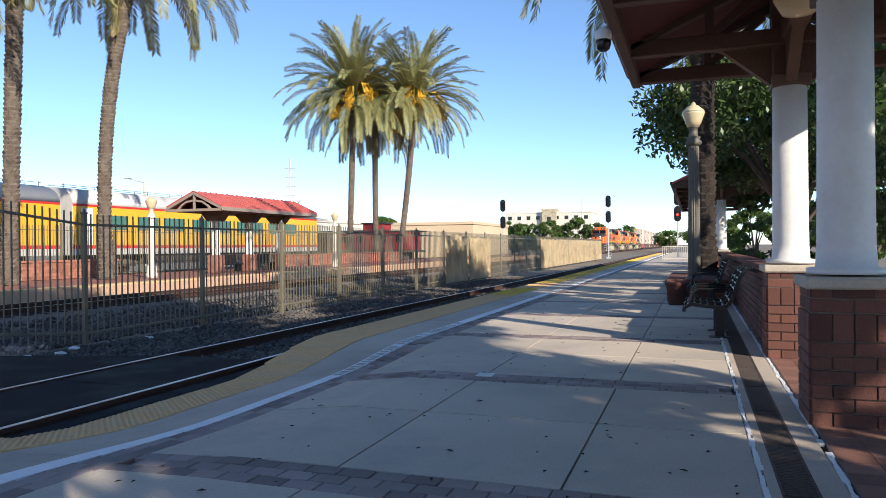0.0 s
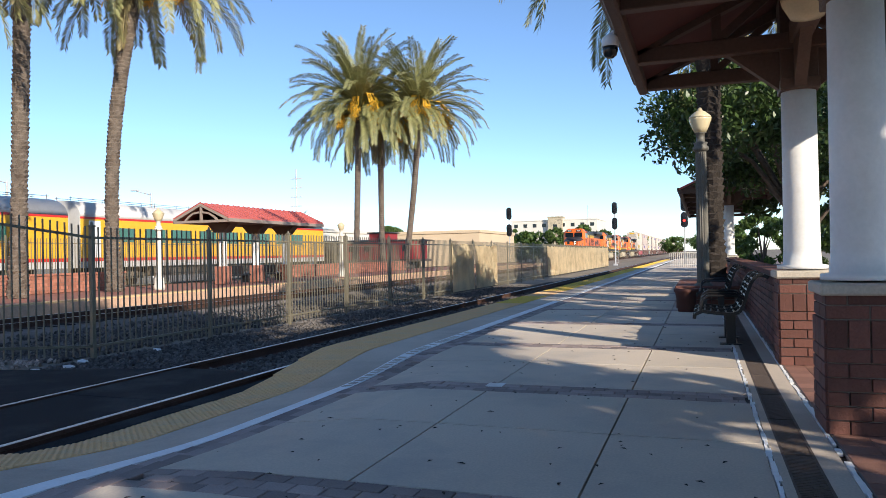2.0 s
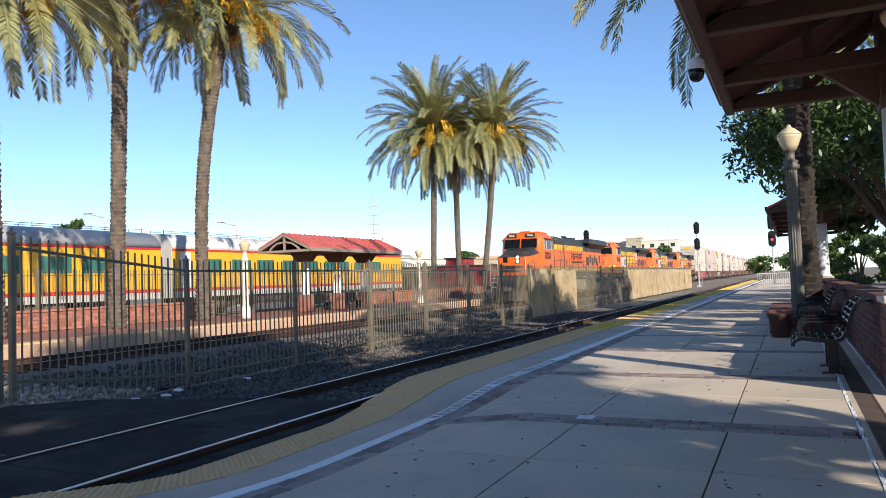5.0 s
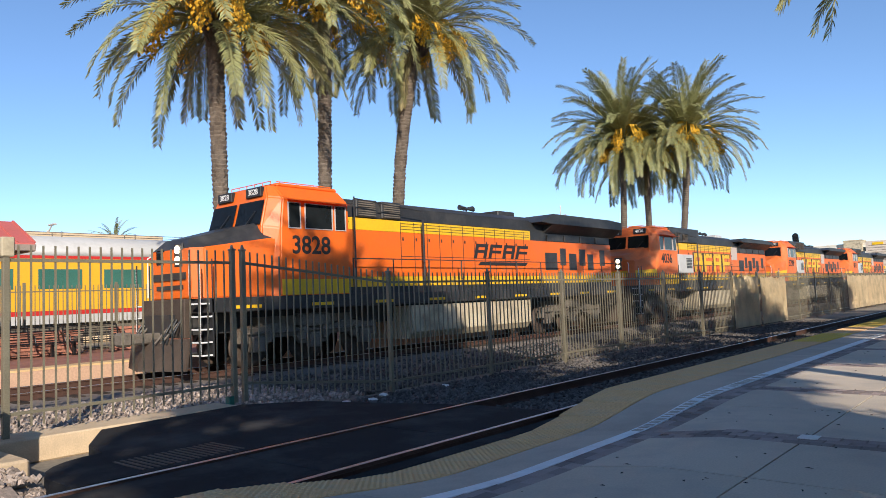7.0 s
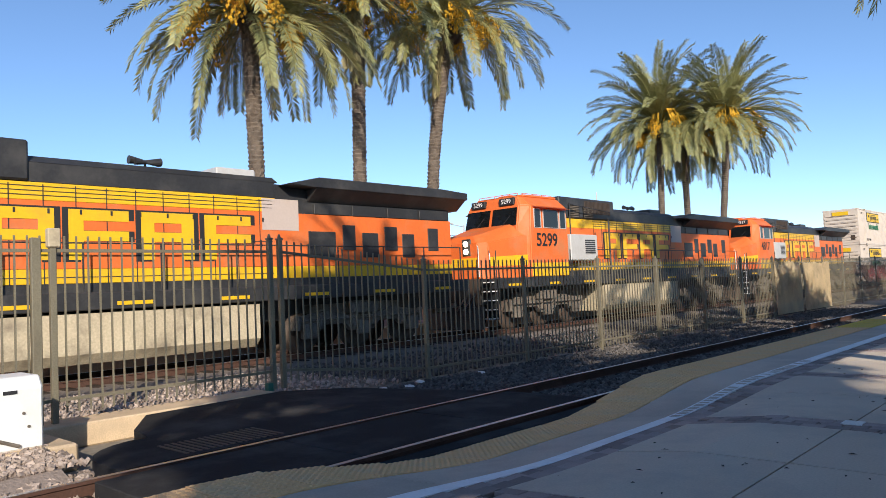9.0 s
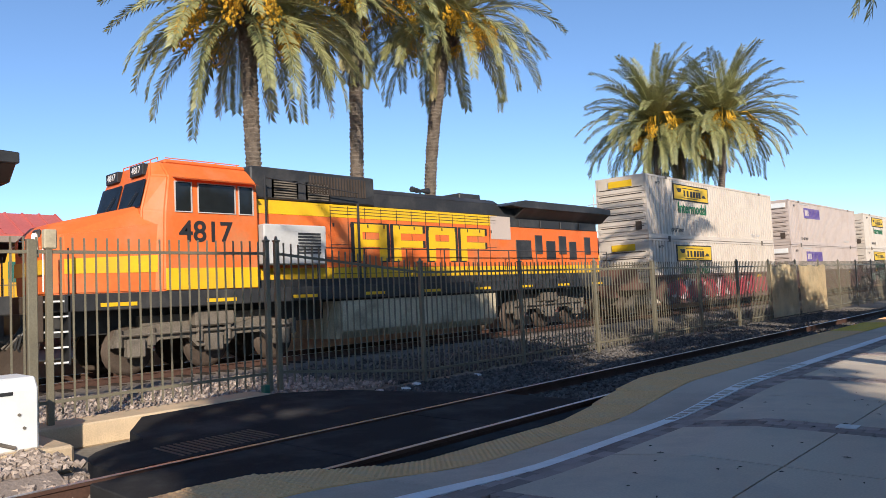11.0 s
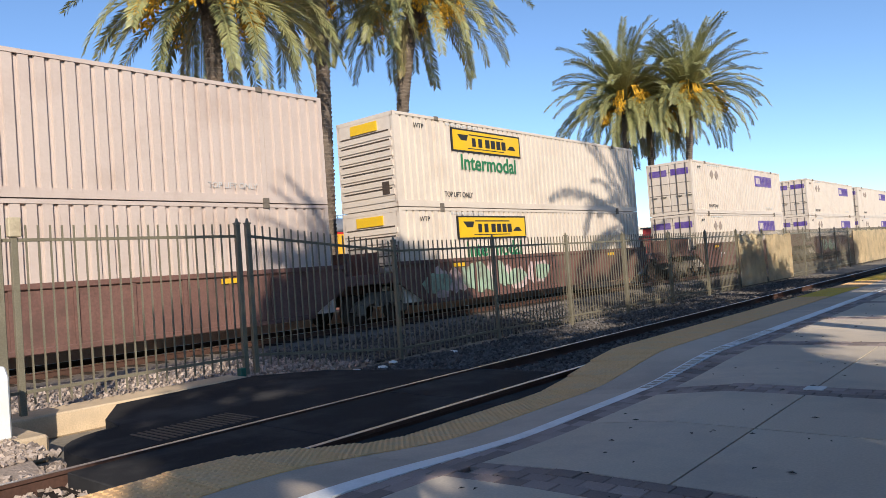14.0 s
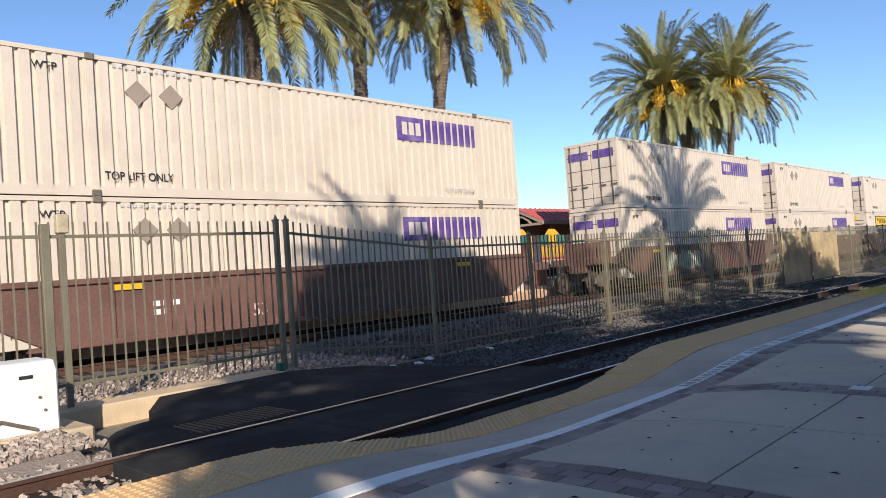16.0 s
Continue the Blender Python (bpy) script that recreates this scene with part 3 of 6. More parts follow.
def screen(y0, y1, label, seed, top=2.0):
    """Tan privacy cloth in folds, tied to the fence on the train's side."""
    rs = random.Random(seed)
    bm = bm_new()
    n = int((y1 - y0) / 0.12)
    rows = []
    off = 0.0
    for i in range(n + 1):
        y = y0 + (y1 - y0) * i / n
        off = 0.8 * off + rs.uniform(-0.05, 0.05)
        t = top + rs.uniform(-0.04, 0.02) - 0.12 * abs(math.sin(i * 0.22)) * rs.random()
        rows.append([bm.verts.new((FX + 0.05 + abs(off) * (0.3 + 0.7 * (1 - j / 4)) + 0.012 * math.sin(i * 1.7), y + 0.03 * (j - 2) * math.sin(i * 0.4), -0.2 + (t + 0.2) * j / 4)) for j in range(5)])
    for a, b in zip(rows, rows[1:]):
        for j in range(4):
            bm.faces.new((a[j], a[j + 1], b[j + 1], b[j])).smooth = True
    bmesh.ops.solidify(bm, geom=bm.faces[:], thickness=0.004)
    thing("fence_screen", bm, "mesh_cloth", label, "fence screen", "tan screens on the fence")


screen(30.6, 33.9, "tan privacy cloth hung on the picket fence", 1)
screen(34.2, 38.2, "loose sagging tan cloth on the fence", 2, 1.95)
screen(51.9, 88.0, "long sunlit tan cloth along the fence", 3)


def cabinet():
    e = empty("signal_cabinet", "white metal trackside cabinet on a concrete pad", "cabinet", at=pose(-9.45, 2.03, -0.03))
    bm = bm_new()
    extrude_y(bm, [(-0.35, 0), (0.35, 0), (0.35, 0.68), (0.25, 0.8), (-0.35, 0.8)], -0.7, 0.7)
    bmesh.ops.bevel(bm, geom=bm.edges[:], offset=0.02, segments=1, affect="EDGES")
    part("body", bm, "cabinet_white", e)
    bm = bm_new()
    box(bm, 0.35, 0.3, 0.62, 0.356, 0.44, 0.66)
    part("label_plate", bm, "ink", e, "small dark label plate")
    bm = bm_new()
    for y, z in ((0.5, 0.4), (0.55, 0.25), (-0.4, 0.4)):
        bar(bm, (0.35, y, z), (0.362, y, z), 0.035, None, 8)
    bar(bm, (0.37, -0.6, 0.08), (0.37, 0.1, 0.2), 0.04, None, 8)
    bar(bm, (0.37, 0.1, 0.2), (0.37, 0.45, 0.05), 0.04, None, 8)
    part("latch", bm, "truck", e)
    return e


cabinet()
for k, (lx, ly) in enumerate(((-10.3, 8.9), (-10.1, 9.4), (-10.35, 9.9), (-9.9, 8.4), (-10.2, 11.6))):
    bm = bm_new()
    r = bmesh.ops.create_icosphere(bm, subdivisions=1, radius=0.09)
    for v in r["verts"]:
        v.co = Vector((v.co.x * random.uniform(0.7, 1.5), v.co.y * random.uniform(0.7, 1.5), v.co.z * 0.4 * random.uniform(0.5, 1.4)))
    thing("litter", bm, "paint_white", "crumpled white scrap of paper on the ballast", "litter", at=pose(lx, ly, bed(lx) + 0.05))

# ---- station canopy, low wall, benches ----
CX = 1.03


def brick_pier(y0, label):
    """A square brick pier with a stone cap and a white round column."""
    e = empty("canopy_column", label, "column", "canopy columns", at=pose(CX, y0 + 0.29, P))
    w, h = 0.27, 0.95
    bm = bm_new()
    box(bm, -w + 0.012, -w + 0.012, 0, w - 0.012, w - 0.012, h)
    core = part("pier", bm, "mortar", e, "brown brick pier with pale joints")
    meshes = {}

    def brick(ln, hh):
        k = (round(ln, 3), round(hh, 3))
        if k not in meshes:
            b = bm_new()
            box(b, -ln / 2, -0.03, 0, ln / 2, 0.03, hh, 0.004)
            meshes[k] = mesh_of(b, "brick", "brick")
        return meshes[k]
    z, c = 0.0, 0
    while z < h - 0.02:
        hh = 0.198 if c == 6 else 0.098
        lens = [0.26, 0.26] if c % 2 else [0.125, 0.26, 0.125]
        if c == 6:
            lens = [0.125] * 4
        tot = sum(lens) + 0.01 * (len(lens) - 1)
        for face in range(4):
            u = -tot / 2
            for ln in lens:
                ob = piece("brick", brick(ln, hh - 0.01), core, (0, 0, 0))
                p = Vector((u + ln / 2, -w + 0.03 - (0.012 if c < 7 else 0), z + 0.005 + random.uniform(-0.001, 0.001)))
                ob.matrix_basis = Matrix.Rotation(face * math.pi / 2, 4, "Z") @ Matrix.Translation(p)
                u += ln + 0.01
        z += hh + 0.0
        c += 1
    bm = bm_new()
    box(bm, -w - 0.035, -w - 0.035, h, w + 0.035, w + 0.035, h + 0.085, 0.015)
    part("cap_stone", bm, "curb_concrete", e, "pale grey cap stone")
    bm = bm_new()
    lathe(bm, [(0.26, h + 0.1), (0.26, h + 0.14), (0.2, h + 0.15), (0.19, h + 0.3), (0.185, 1.9), (0.18, 3.03)], seg=28)
    part("shaft", bm, "paint_white", e, "white plastered round shaft with scuffs")
    bm = bm_new()
    box(bm, -0.2, -0.2, 3.03, 0.2, 0.2, 3.16, 0.01)
    for sx in (-1, 1):
        box(bm, sx * 0.12 - 0.07, -0.16, 3.16, sx * 0.12 + 0.07, 0.16, 4.1, 0.01)
    part("capital", bm, "beam_brown", e, "dark brown timber head")
    bm = bm_new()
    for sx in (-1, 1):
        extrude_y(bm, [(sx * 0.18, 3.05), (sx * 0.18, 3.55), (sx * 0.85, 3.55), (sx * 0.72, 3.5)], -0.07, 0.07)
    for sy in (-1, 1):
        extrude_x(bm, [(sy * 0.18, 3.05), (sy * 0.18, 3.55), (sy * 0.8, 3.55)], -0.06, 0.06)
    part("bracket", bm, "beam_brown", e, "brown timber knee braces")
    return e


def canopy(y0, y1, label, ties):
    e = empty("canopy_roof", label, "canopy", "station canopies")
    ex, ez, rz = 1.78, 3.72, 4.55
    for s in (-1, 1):
        bm = bm_new()
        a = [(CX + s * (ex + 0.06), ez + 0.1), (CX, rz + 0.12), (CX, rz + 0.2), (CX + s * (ex + 0.06), ez + 0.18)]
        extrude_y(bm, a, y0, y1)
        part("roof_slope", bm, "roof_red", e, "dark red metal roof slope")
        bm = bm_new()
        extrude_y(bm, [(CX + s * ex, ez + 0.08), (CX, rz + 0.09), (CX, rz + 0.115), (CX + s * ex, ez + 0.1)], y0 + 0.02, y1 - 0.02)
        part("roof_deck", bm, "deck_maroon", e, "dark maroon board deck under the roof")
        bm = bm_new()
        box(bm, CX + s * ex - 0.06, y0, ez - 0.06, CX + s * ex + 0.06, y1, ez + 0.12, 0.02)
        box(bm, CX + s * (ex + 0.09) - 0.04, y0, ez + 0.08, CX + s * (ex + 0.09) + 0.04, y1, ez + 0.2, 0.02)
        part("eave_beam", bm, "beam_brown", e, "brown eave beam with gutter")
    bm = bm_new()
    box(bm, CX - 0.09, y0, rz - 0.1, CX + 0.09, y1, rz + 0.1, 0.01)
    box(bm, CX - 0.1, y0, 3.74, CX + 0.1, y1, 3.98, 0.01)
    part("ridge_beam", bm, "beam_brown", e)
    for y in ties:
        bm = bm_new()
        box(bm, CX - ex, y - 0.07, ez - 0.03, CX + ex, y + 0.07, ez + 0.15, 0.01)
        for s in (-1, 1):
            bar(bm, (CX + s * ex, y, ez + 0.1), (CX, y, rz + 0.02), 0.12, 0.14)
            bar(bm, (CX + s * 0.85, y, ez + 0.1), (CX + s * 0.85, y, ez + 0.5), 0.1, 0.1)
            bar(bm, (CX + s * 0.85, y, ez + 0.14), (CX + s * 0.15, y, rz - 0.1), 0.09, 0.09)
        bar(bm, (CX, y, ez), (CX, y, rz), 0.12, 0.12)
        part("truss", bm, "beam_brown", e, "brown timber truss")
    return e


for y in (5.57, 8.73, 2.4, -0.8):
    brick_pier(y, "white round canopy column on a brown brick pier")
canopy(-2.2, 10.5, "brown timber station canopy with red roof", [-2.0, -0.4, 1.6, 3.6, 5.2, 6.9, 8.9, 10.38])
for y in (30.6, 34.5, 38.5, 42.5, 46.5):
    brick_pier(y, "white column of the second canopy on a brick pier")
canopy(29.6, 52, "second brown timber canopy farther along the platform", [29.7, 32, 34.9, 38.9, 42.9, 46.9, 51.8])


def low_wall():
    e = empty("low_wall", "long low brown brick wall with brick coping", "wall", kind="structure", at=pose(0, 0, P))
    bm = bm_new()
    box(bm, 0.86, 9.5, 0, 1.1, 28.5, 0.93)
    part("wall_core", bm, "mortar", e)
    bm = bm_new()
    box(bm, -0.02, -0.112, 0, 0.02, 0.112, 0.088, 0.004)
    me = mesh_of(bm, "brick", "brick")
    far = bm_new()
    for c in range(9):
        y = 9.62 + (0.117 if c % 2 else 0)
        while y < 28.3:
            if y < 15.5:
                piece("brick", me, e, (0.862, y, c * 0.1 + 0.005))
            else:
                box(far, 0.842, y - 0.112, c * 0.1 + 0.005, 0.882, y + 0.112, c * 0.1 + 0.093)
            y += 0.234
    ob = part("brick_run", far, "brick", e)
    ob["kind"] = "stuff"
    bm = bm_new()
    y = 9.5
    while y < 28.4:
        box(bm, 0.8, y, 0.93, 1.16, y + 0.1, 1.0, 0.008)
        y += 0.108
    part("coping", bm, "brick", e, "soldier-course brick coping")


low_wall()


def bench(y0, label, ln=1.8, at=None):
    e = empty("bench", label, "bench", "platform benches", at=at or pose(0.32, y0, P))
    path = [(-0.46, 0.36), (-0.45, 0.42), (-0.36, 0.46), (-0.2, 0.44), (0.0, 0.42), (0.1, 0.45), (0.16, 0.55), (0.2, 0.7), (0.25, 0.84), (0.32, 0.93), (0.4, 0.94), (0.46, 0.9)]
    for i in range(len(path) - 1):
        a, b = path[i], path[i + 1]
        for k in range(1 if i not in (2, 3, 6, 7) else 2):
            t = (k + 0.5) / (1 if i not in (2, 3, 6, 7) else 2)
            c = (a[0] + (b[0] - a[0]) * t, a[1] + (b[1] - a[1]) * t)
            bm = bm_new()
            bar(bm, (c[0], 0.03, c[1]), (c[0], ln - 0.03, c[1]), 0.028, None, 6)
            part("slat", bm, "black_metal", e)
    for y in (0.0, ln / 2, ln):
        bm = bm_new()
        for a, b in zip(path, path[1:]):
            bar(bm, (a[0], y, a[1]), (b[0], y, b[1]), 0.045, 0.03)
        arm = [(-0.38, 0.45), (-0.36, 0.6), (-0.28, 0.67), (0.1, 0.66), (0.18, 0.6)]
        for a, b in zip(arm, arm[1:]):
            bar(bm, (a[0], y, a[1]), (b[0], y, b[1]), 0.035, None, 6)
        part("side_frame", bm, "black_metal", e, "curved black steel arm and frame")
    for y in (0.25, ln - 0.25):
        bm = bm_new()
        box(bm, -0.06, y - 0.04, 0, 0.06, y + 0.04, 0.43, 0.008)
        box(bm, -0.14, y - 0.08, 0, 0.14, y + 0.08, 0.012)
        part("leg", bm, "black_metal", e)
    return e


bench(10.3, "black curved steel slatted bench against the brick wall", 1.3)
bench(24.0, "black steel slatted bench near the second canopy")
bench(15.3, "black steel slatted bench farther along the brick wall")


def street_lamp(x, y, h, label, mat="lamp_metal"):
    """An old-style fluted post with an acorn globe."""
    e = empty("street_lamp", label, "street lamp", "acorn lamps", at=pose(x, y, P))
    bm = bm_new()
    lathe(bm, [(0.24, 0), (0.24, 0.2), (0.21, 0.24), (0.2, 0.5), (0.15, 0.56)], seg=16)
    part("base", bm, mat, e)
    bm = bm_new()
    n, top = 16, h - 0.95
    rings = []
    for r, z in ((0.135, 0.56), (0.115, top)):
        rings.append([bm.verts.new(((r - (0.012 if i % 2 else 0)) * math.cos(math.pi * i / n), (r - (0.012 if i % 2 else 0)) * math.sin(math.pi * i / n), z)) for i in range(2 * n)])
    for i in range(2 * n):
        bm.faces.new((rings[0][i], rings[0][(i + 1) % (2 * n)], rings[1][(i + 1) % (2 * n)], rings[1][i]))
    part("fluted_post", bm, mat, e, "fluted weathered post")
    bm = bm_new()
    lathe(bm, [(0.12, top), (0.17, top + 0.04), (0.17, top + 0.1), (0.13, top + 0.14), (0.15, top + 0.2), (0.09, top + 0.22), (0.09, top + 0.4), (0.13, top + 0.42)], seg=16)
    part("collar", bm, mat, e)
    z = top + 0.42
    bm = bm_new()
    lathe(bm, [(0.12, z), (0.17, z + 0.1), (0.235, z + 0.28), (0.24, z + 0.32)], seg=20)
    g = part("globe", bm, "lamp_glass", e, "cream acorn glass globe")
    bm = bm_new()
    lathe(bm, [(0.245, z + 0.32), (0.23, z + 0.36), (0.12, z + 0.46), (0.06, z + 0.49), (0.04, z + 0.54), (0.005, z + 0.57)], seg=20)
    part("globe_cap", bm, "lamp_glass", g)
    return e


street_lamp(0.0, 17.0, 4.4, "tall fluted street lamp with a cream acorn globe")


def planter():
    e = empty("planter", "brown brick planter round the palm's foot", "planter", at=pose(0.2, 19.4, P))
    bm = bm_new()
    box(bm, -0.75, -2.6, 0, 0.5, 1.2, 0.42)
    part("planter_core", bm, "mortar", e)
    bm = bm_new()
    box(bm, -0.02, -0.112, 0, 0.02, 0.112, 0.088, 0.004)
    me = mesh_of(bm, "brick", "brick")
    for c in range(4):
        for k in range(16):
            piece("brick", me, e, (-0.757, -2.48 + k * 0.234, 0.005 + c * 0.1))
        for k in range(5):
            ob = piece("brick", me, e, (-0.63 + k * 0.234, -2.607, 0.005 + c * 0.1))
            ob.rotation_euler = (0, 0, math.pi / 2)
    bm = bm_new()
    box(bm, -0.8, -2.65, 0.42, 0.55, 1.25, 0.5, 0.02)
    part("coping", bm, "brick", e)
    for yy in (-3.4,):
        b2 = empty("flower_pot", "square brown terracotta pot beside the lamp", "pot", at=pose(-0.35, 19.4 + yy, P))
        bm = bm_new()
        lathe(bm, [(0.17, 0), (0.22, 0.4), (0.25, 0.42), (0.25, 0.48), (0.2, 0.48), (0.18, 0.4)], seg=16)
        part("pot", bm, "brick", b2)
        bm = bm_new()
        lathe(bm, [(0.19, 0.4), (0.02, 0.44)], seg=12)
        part("soil", bm, "bark_dark", b2)


planter()


def dome_camera():
    e = empty("security_camera", "white and smoked dome camera hung from the eave", "camera", at=pose(-0.86, 7.5, 3.66))
    bm = bm_new()
    bar(bm, (0.1, 0, 0.1), (0, 0, 0.02), 0.05, None, 8)
    lathe(bm, [(0.06, 0.02), (0.11, -0.02), (0.12, -0.14), (0.115, -0.15)], seg=16)
    part("housing", bm, "cabinet_white", e)
    bm = bm_new()
    lathe(bm, [(0.105, -0.15), (0.11, -0.2), (0.09, -0.27), (0.04, -0.31), (0.005, -0.315)], seg=16)
    part("dome", bm, "glass_dark", e, "smoked dome")
    e.scale = (0.72, 0.72, 0.72)
    e2 = empty("canopy_light", "cream bowl light fixture under the canopy", "light fixture", at=pose(0.88, 7.05, 3.64))
    e2.scale = (0.85, 0.85, 0.85)
    bm = bm_new()
    lathe(bm, [(0.02, -0.2), (0.16, -0.17), (0.24, -0.02), (0.25, 0.03), (0.05, 0.12)], seg=18)
    part("bowl", bm, "lamp_glass", e2, "cream frosted bowl")


dome_camera()

# ---- the freight train ----
movers = []        # (thing, distance behind the lead engine's number)


def loft(bm, rings):
    """A closed body through rings of equal length, lowest first."""
    rs = [[bm.verts.new(p) for p in r] for r in rings]
    n = len(rs[0])
    for a, b in zip(rs, rs[1:]):
        for i in range(n):
            bm.faces.new((a[i], a[(i + 1) % n], b[(i + 1) % n], b[i]))
    bm.faces.new(rs[0][::-1])
    bm.faces.new(rs[-1])
    bmesh.ops.recalc_face_normals(bm, faces=bm.faces)


def side_letters(txt, size, y, z, x, mat, parent, name="lettering", label="", shear=0.0, bold=0.0, sx=1.0):
    bm = text_bm(txt, size, 0.004, shear=shear, bold=bold)
    bmesh.ops.transform(bm, verts=bm.verts, matrix=Matrix.Translation((x, y, z)) @ SIDE @ Matrix.Diagonal((sx, 1, 1, 1)))
    return part(name, bm, mat, parent, label)


def front_letters(txt, size, x, y, z, mat, parent, name="lettering", label=""):
    bm = text_bm(txt, size, 0.004)
    bmesh.ops.transform(bm, verts=bm.verts, matrix=Matrix.Translation((x, y, z)))
    return part(name, bm, mat, parent, label)


def logo_blocks(y0, y1, z0, z1, x, slant, n, mat, parent, label, gap=0.10, hole=True, t=0.012):
    """Plain blocks that stand in for a company's mark on a side wall."""
    bm = bm_new()
    w = (y1 - y0) / n
    h = z1 - z0

    def slab(a, b, c, d):
        lo = [(a + slant * (c - z0), c), (b + slant * (c - z0), c), (b + slant * (d - z0), d), (a + slant * (d - z0), d)]
        extrude_x(bm, lo, x, x + t)
    for i in range(n):
        a, b = y0 + i * w + w * gap / 2, y0 + (i + 1) * w - w * gap / 2
        s = (b - a) * 0.24
        if not hole:
            slab(a, b, z0, z1)
            continue
        slab(a, a + s, z0, z1)
        slab(a + s, b, z1 - h * 0.22, z1)
        if i % 2 == 0:
            slab(b - s, b, z0, z1 - h * 0.22)
        slab(a + s, b - (s if i % 2 == 0 else 0), z0 + h * 0.38, z0 + h * 0.58)
    ob = part("company_mark", bm, mat, parent, label)
    ob["kind"] = "stuff"
    return ob


def wheelset(parent, y, r, mat="wheel"):
    for s in (-1, 1):
        bm = bm_new()
        lathe(bm, [(r - 0.12, -0.06), (r, -0.07), (r, 0.05), (r + 0.03, 0.05), (r + 0.03, 0.08), (r - 0.12, 0.08), (r - 0.16, 0.02), (0.12, 0.0), (0.1, 0.09)], seg=20)
        bmesh.ops.transform(bm, verts=bm.verts, matrix=Matrix.Translation((s * 0.76, y, r)) @ Matrix.Rotation(radians(-90 * s), 4, "Y"))
        part("wheel", bm, mat, parent)


def loco_truck(parent, yc):
    bm = bm_new()
    for s in (-1, 1):
        pts = [(yc - 2.35, 0.62), (yc - 2.2, 0.95), (yc - 1.2, 1.08), (yc - 0.5, 0.92), (yc + 0.5, 0.92), (yc + 1.2, 1.08), (yc + 2.2, 0.95), (yc + 2.35, 0.62), (yc + 1.5, 0.55), (yc + 1.3, 0.72), (yc + 0.6, 0.72), (yc + 0.4, 0.5), (yc - 0.4, 0.5), (yc - 0.6, 0.72), (yc - 1.3, 0.72), (yc - 1.5, 0.55)]
        extrude_x(bm, pts, s * 1.02 - 0.09, s * 1.02 + 0.09)
        for dy in (-1.85, 0.0, 1.85):
            box(bm, s * 1.12 - 0.12, yc + dy - 0.2, 0.38, s * 1.12 + 0.12, yc + dy + 0.2, 0.78, 0.03)
            bar(bm, (s * 1.14, yc + dy - 0.36, 0.62), (s * 1.14, yc + dy - 0.36, 1.0), 0.17, None, 8)
            bar(bm, (s * 1.14, yc + dy + 0.36, 0.62), (s * 1.14, yc + dy + 0.36, 1.0), 0.17, None, 8)
        bar(bm, (s * 1.2, yc - 2.2, 0.86), (s * 1.2, yc + 2.2, 0.86), 0.06, None, 6)
        box(bm, s * 1.05 - 0.2, yc - 0.5, 0.95, s * 1.05 + 0.2, yc + 0.5, 1.3, 0.04)
    box(bm, -0.9, yc - 1.6, 0.7, 0.9, yc + 1.6, 1.25)
    tr = part("truck", bm, "truck", parent, "dusty cast-steel bogie with three axles")
    for dy in (-1.85, 0.0, 1.85):
        wheelset(tr, yc + dy, 0.52)


def handrail(parent, y0, y1, x, z0, z1, step, mat):
    bm = bm_new()
    bar(bm, (x, y0, z1), (x, y1, z1), 0.035, None, 6)
    n = max(1, round((y1 - y0) / step))
    for i in range(n + 1):
        y = y0 + (y1 - y0) * i / n
        bar(bm, (x, y, z0), (x, y, z1), 0.04, None, 6)
    part("handrail", bm, mat, parent)


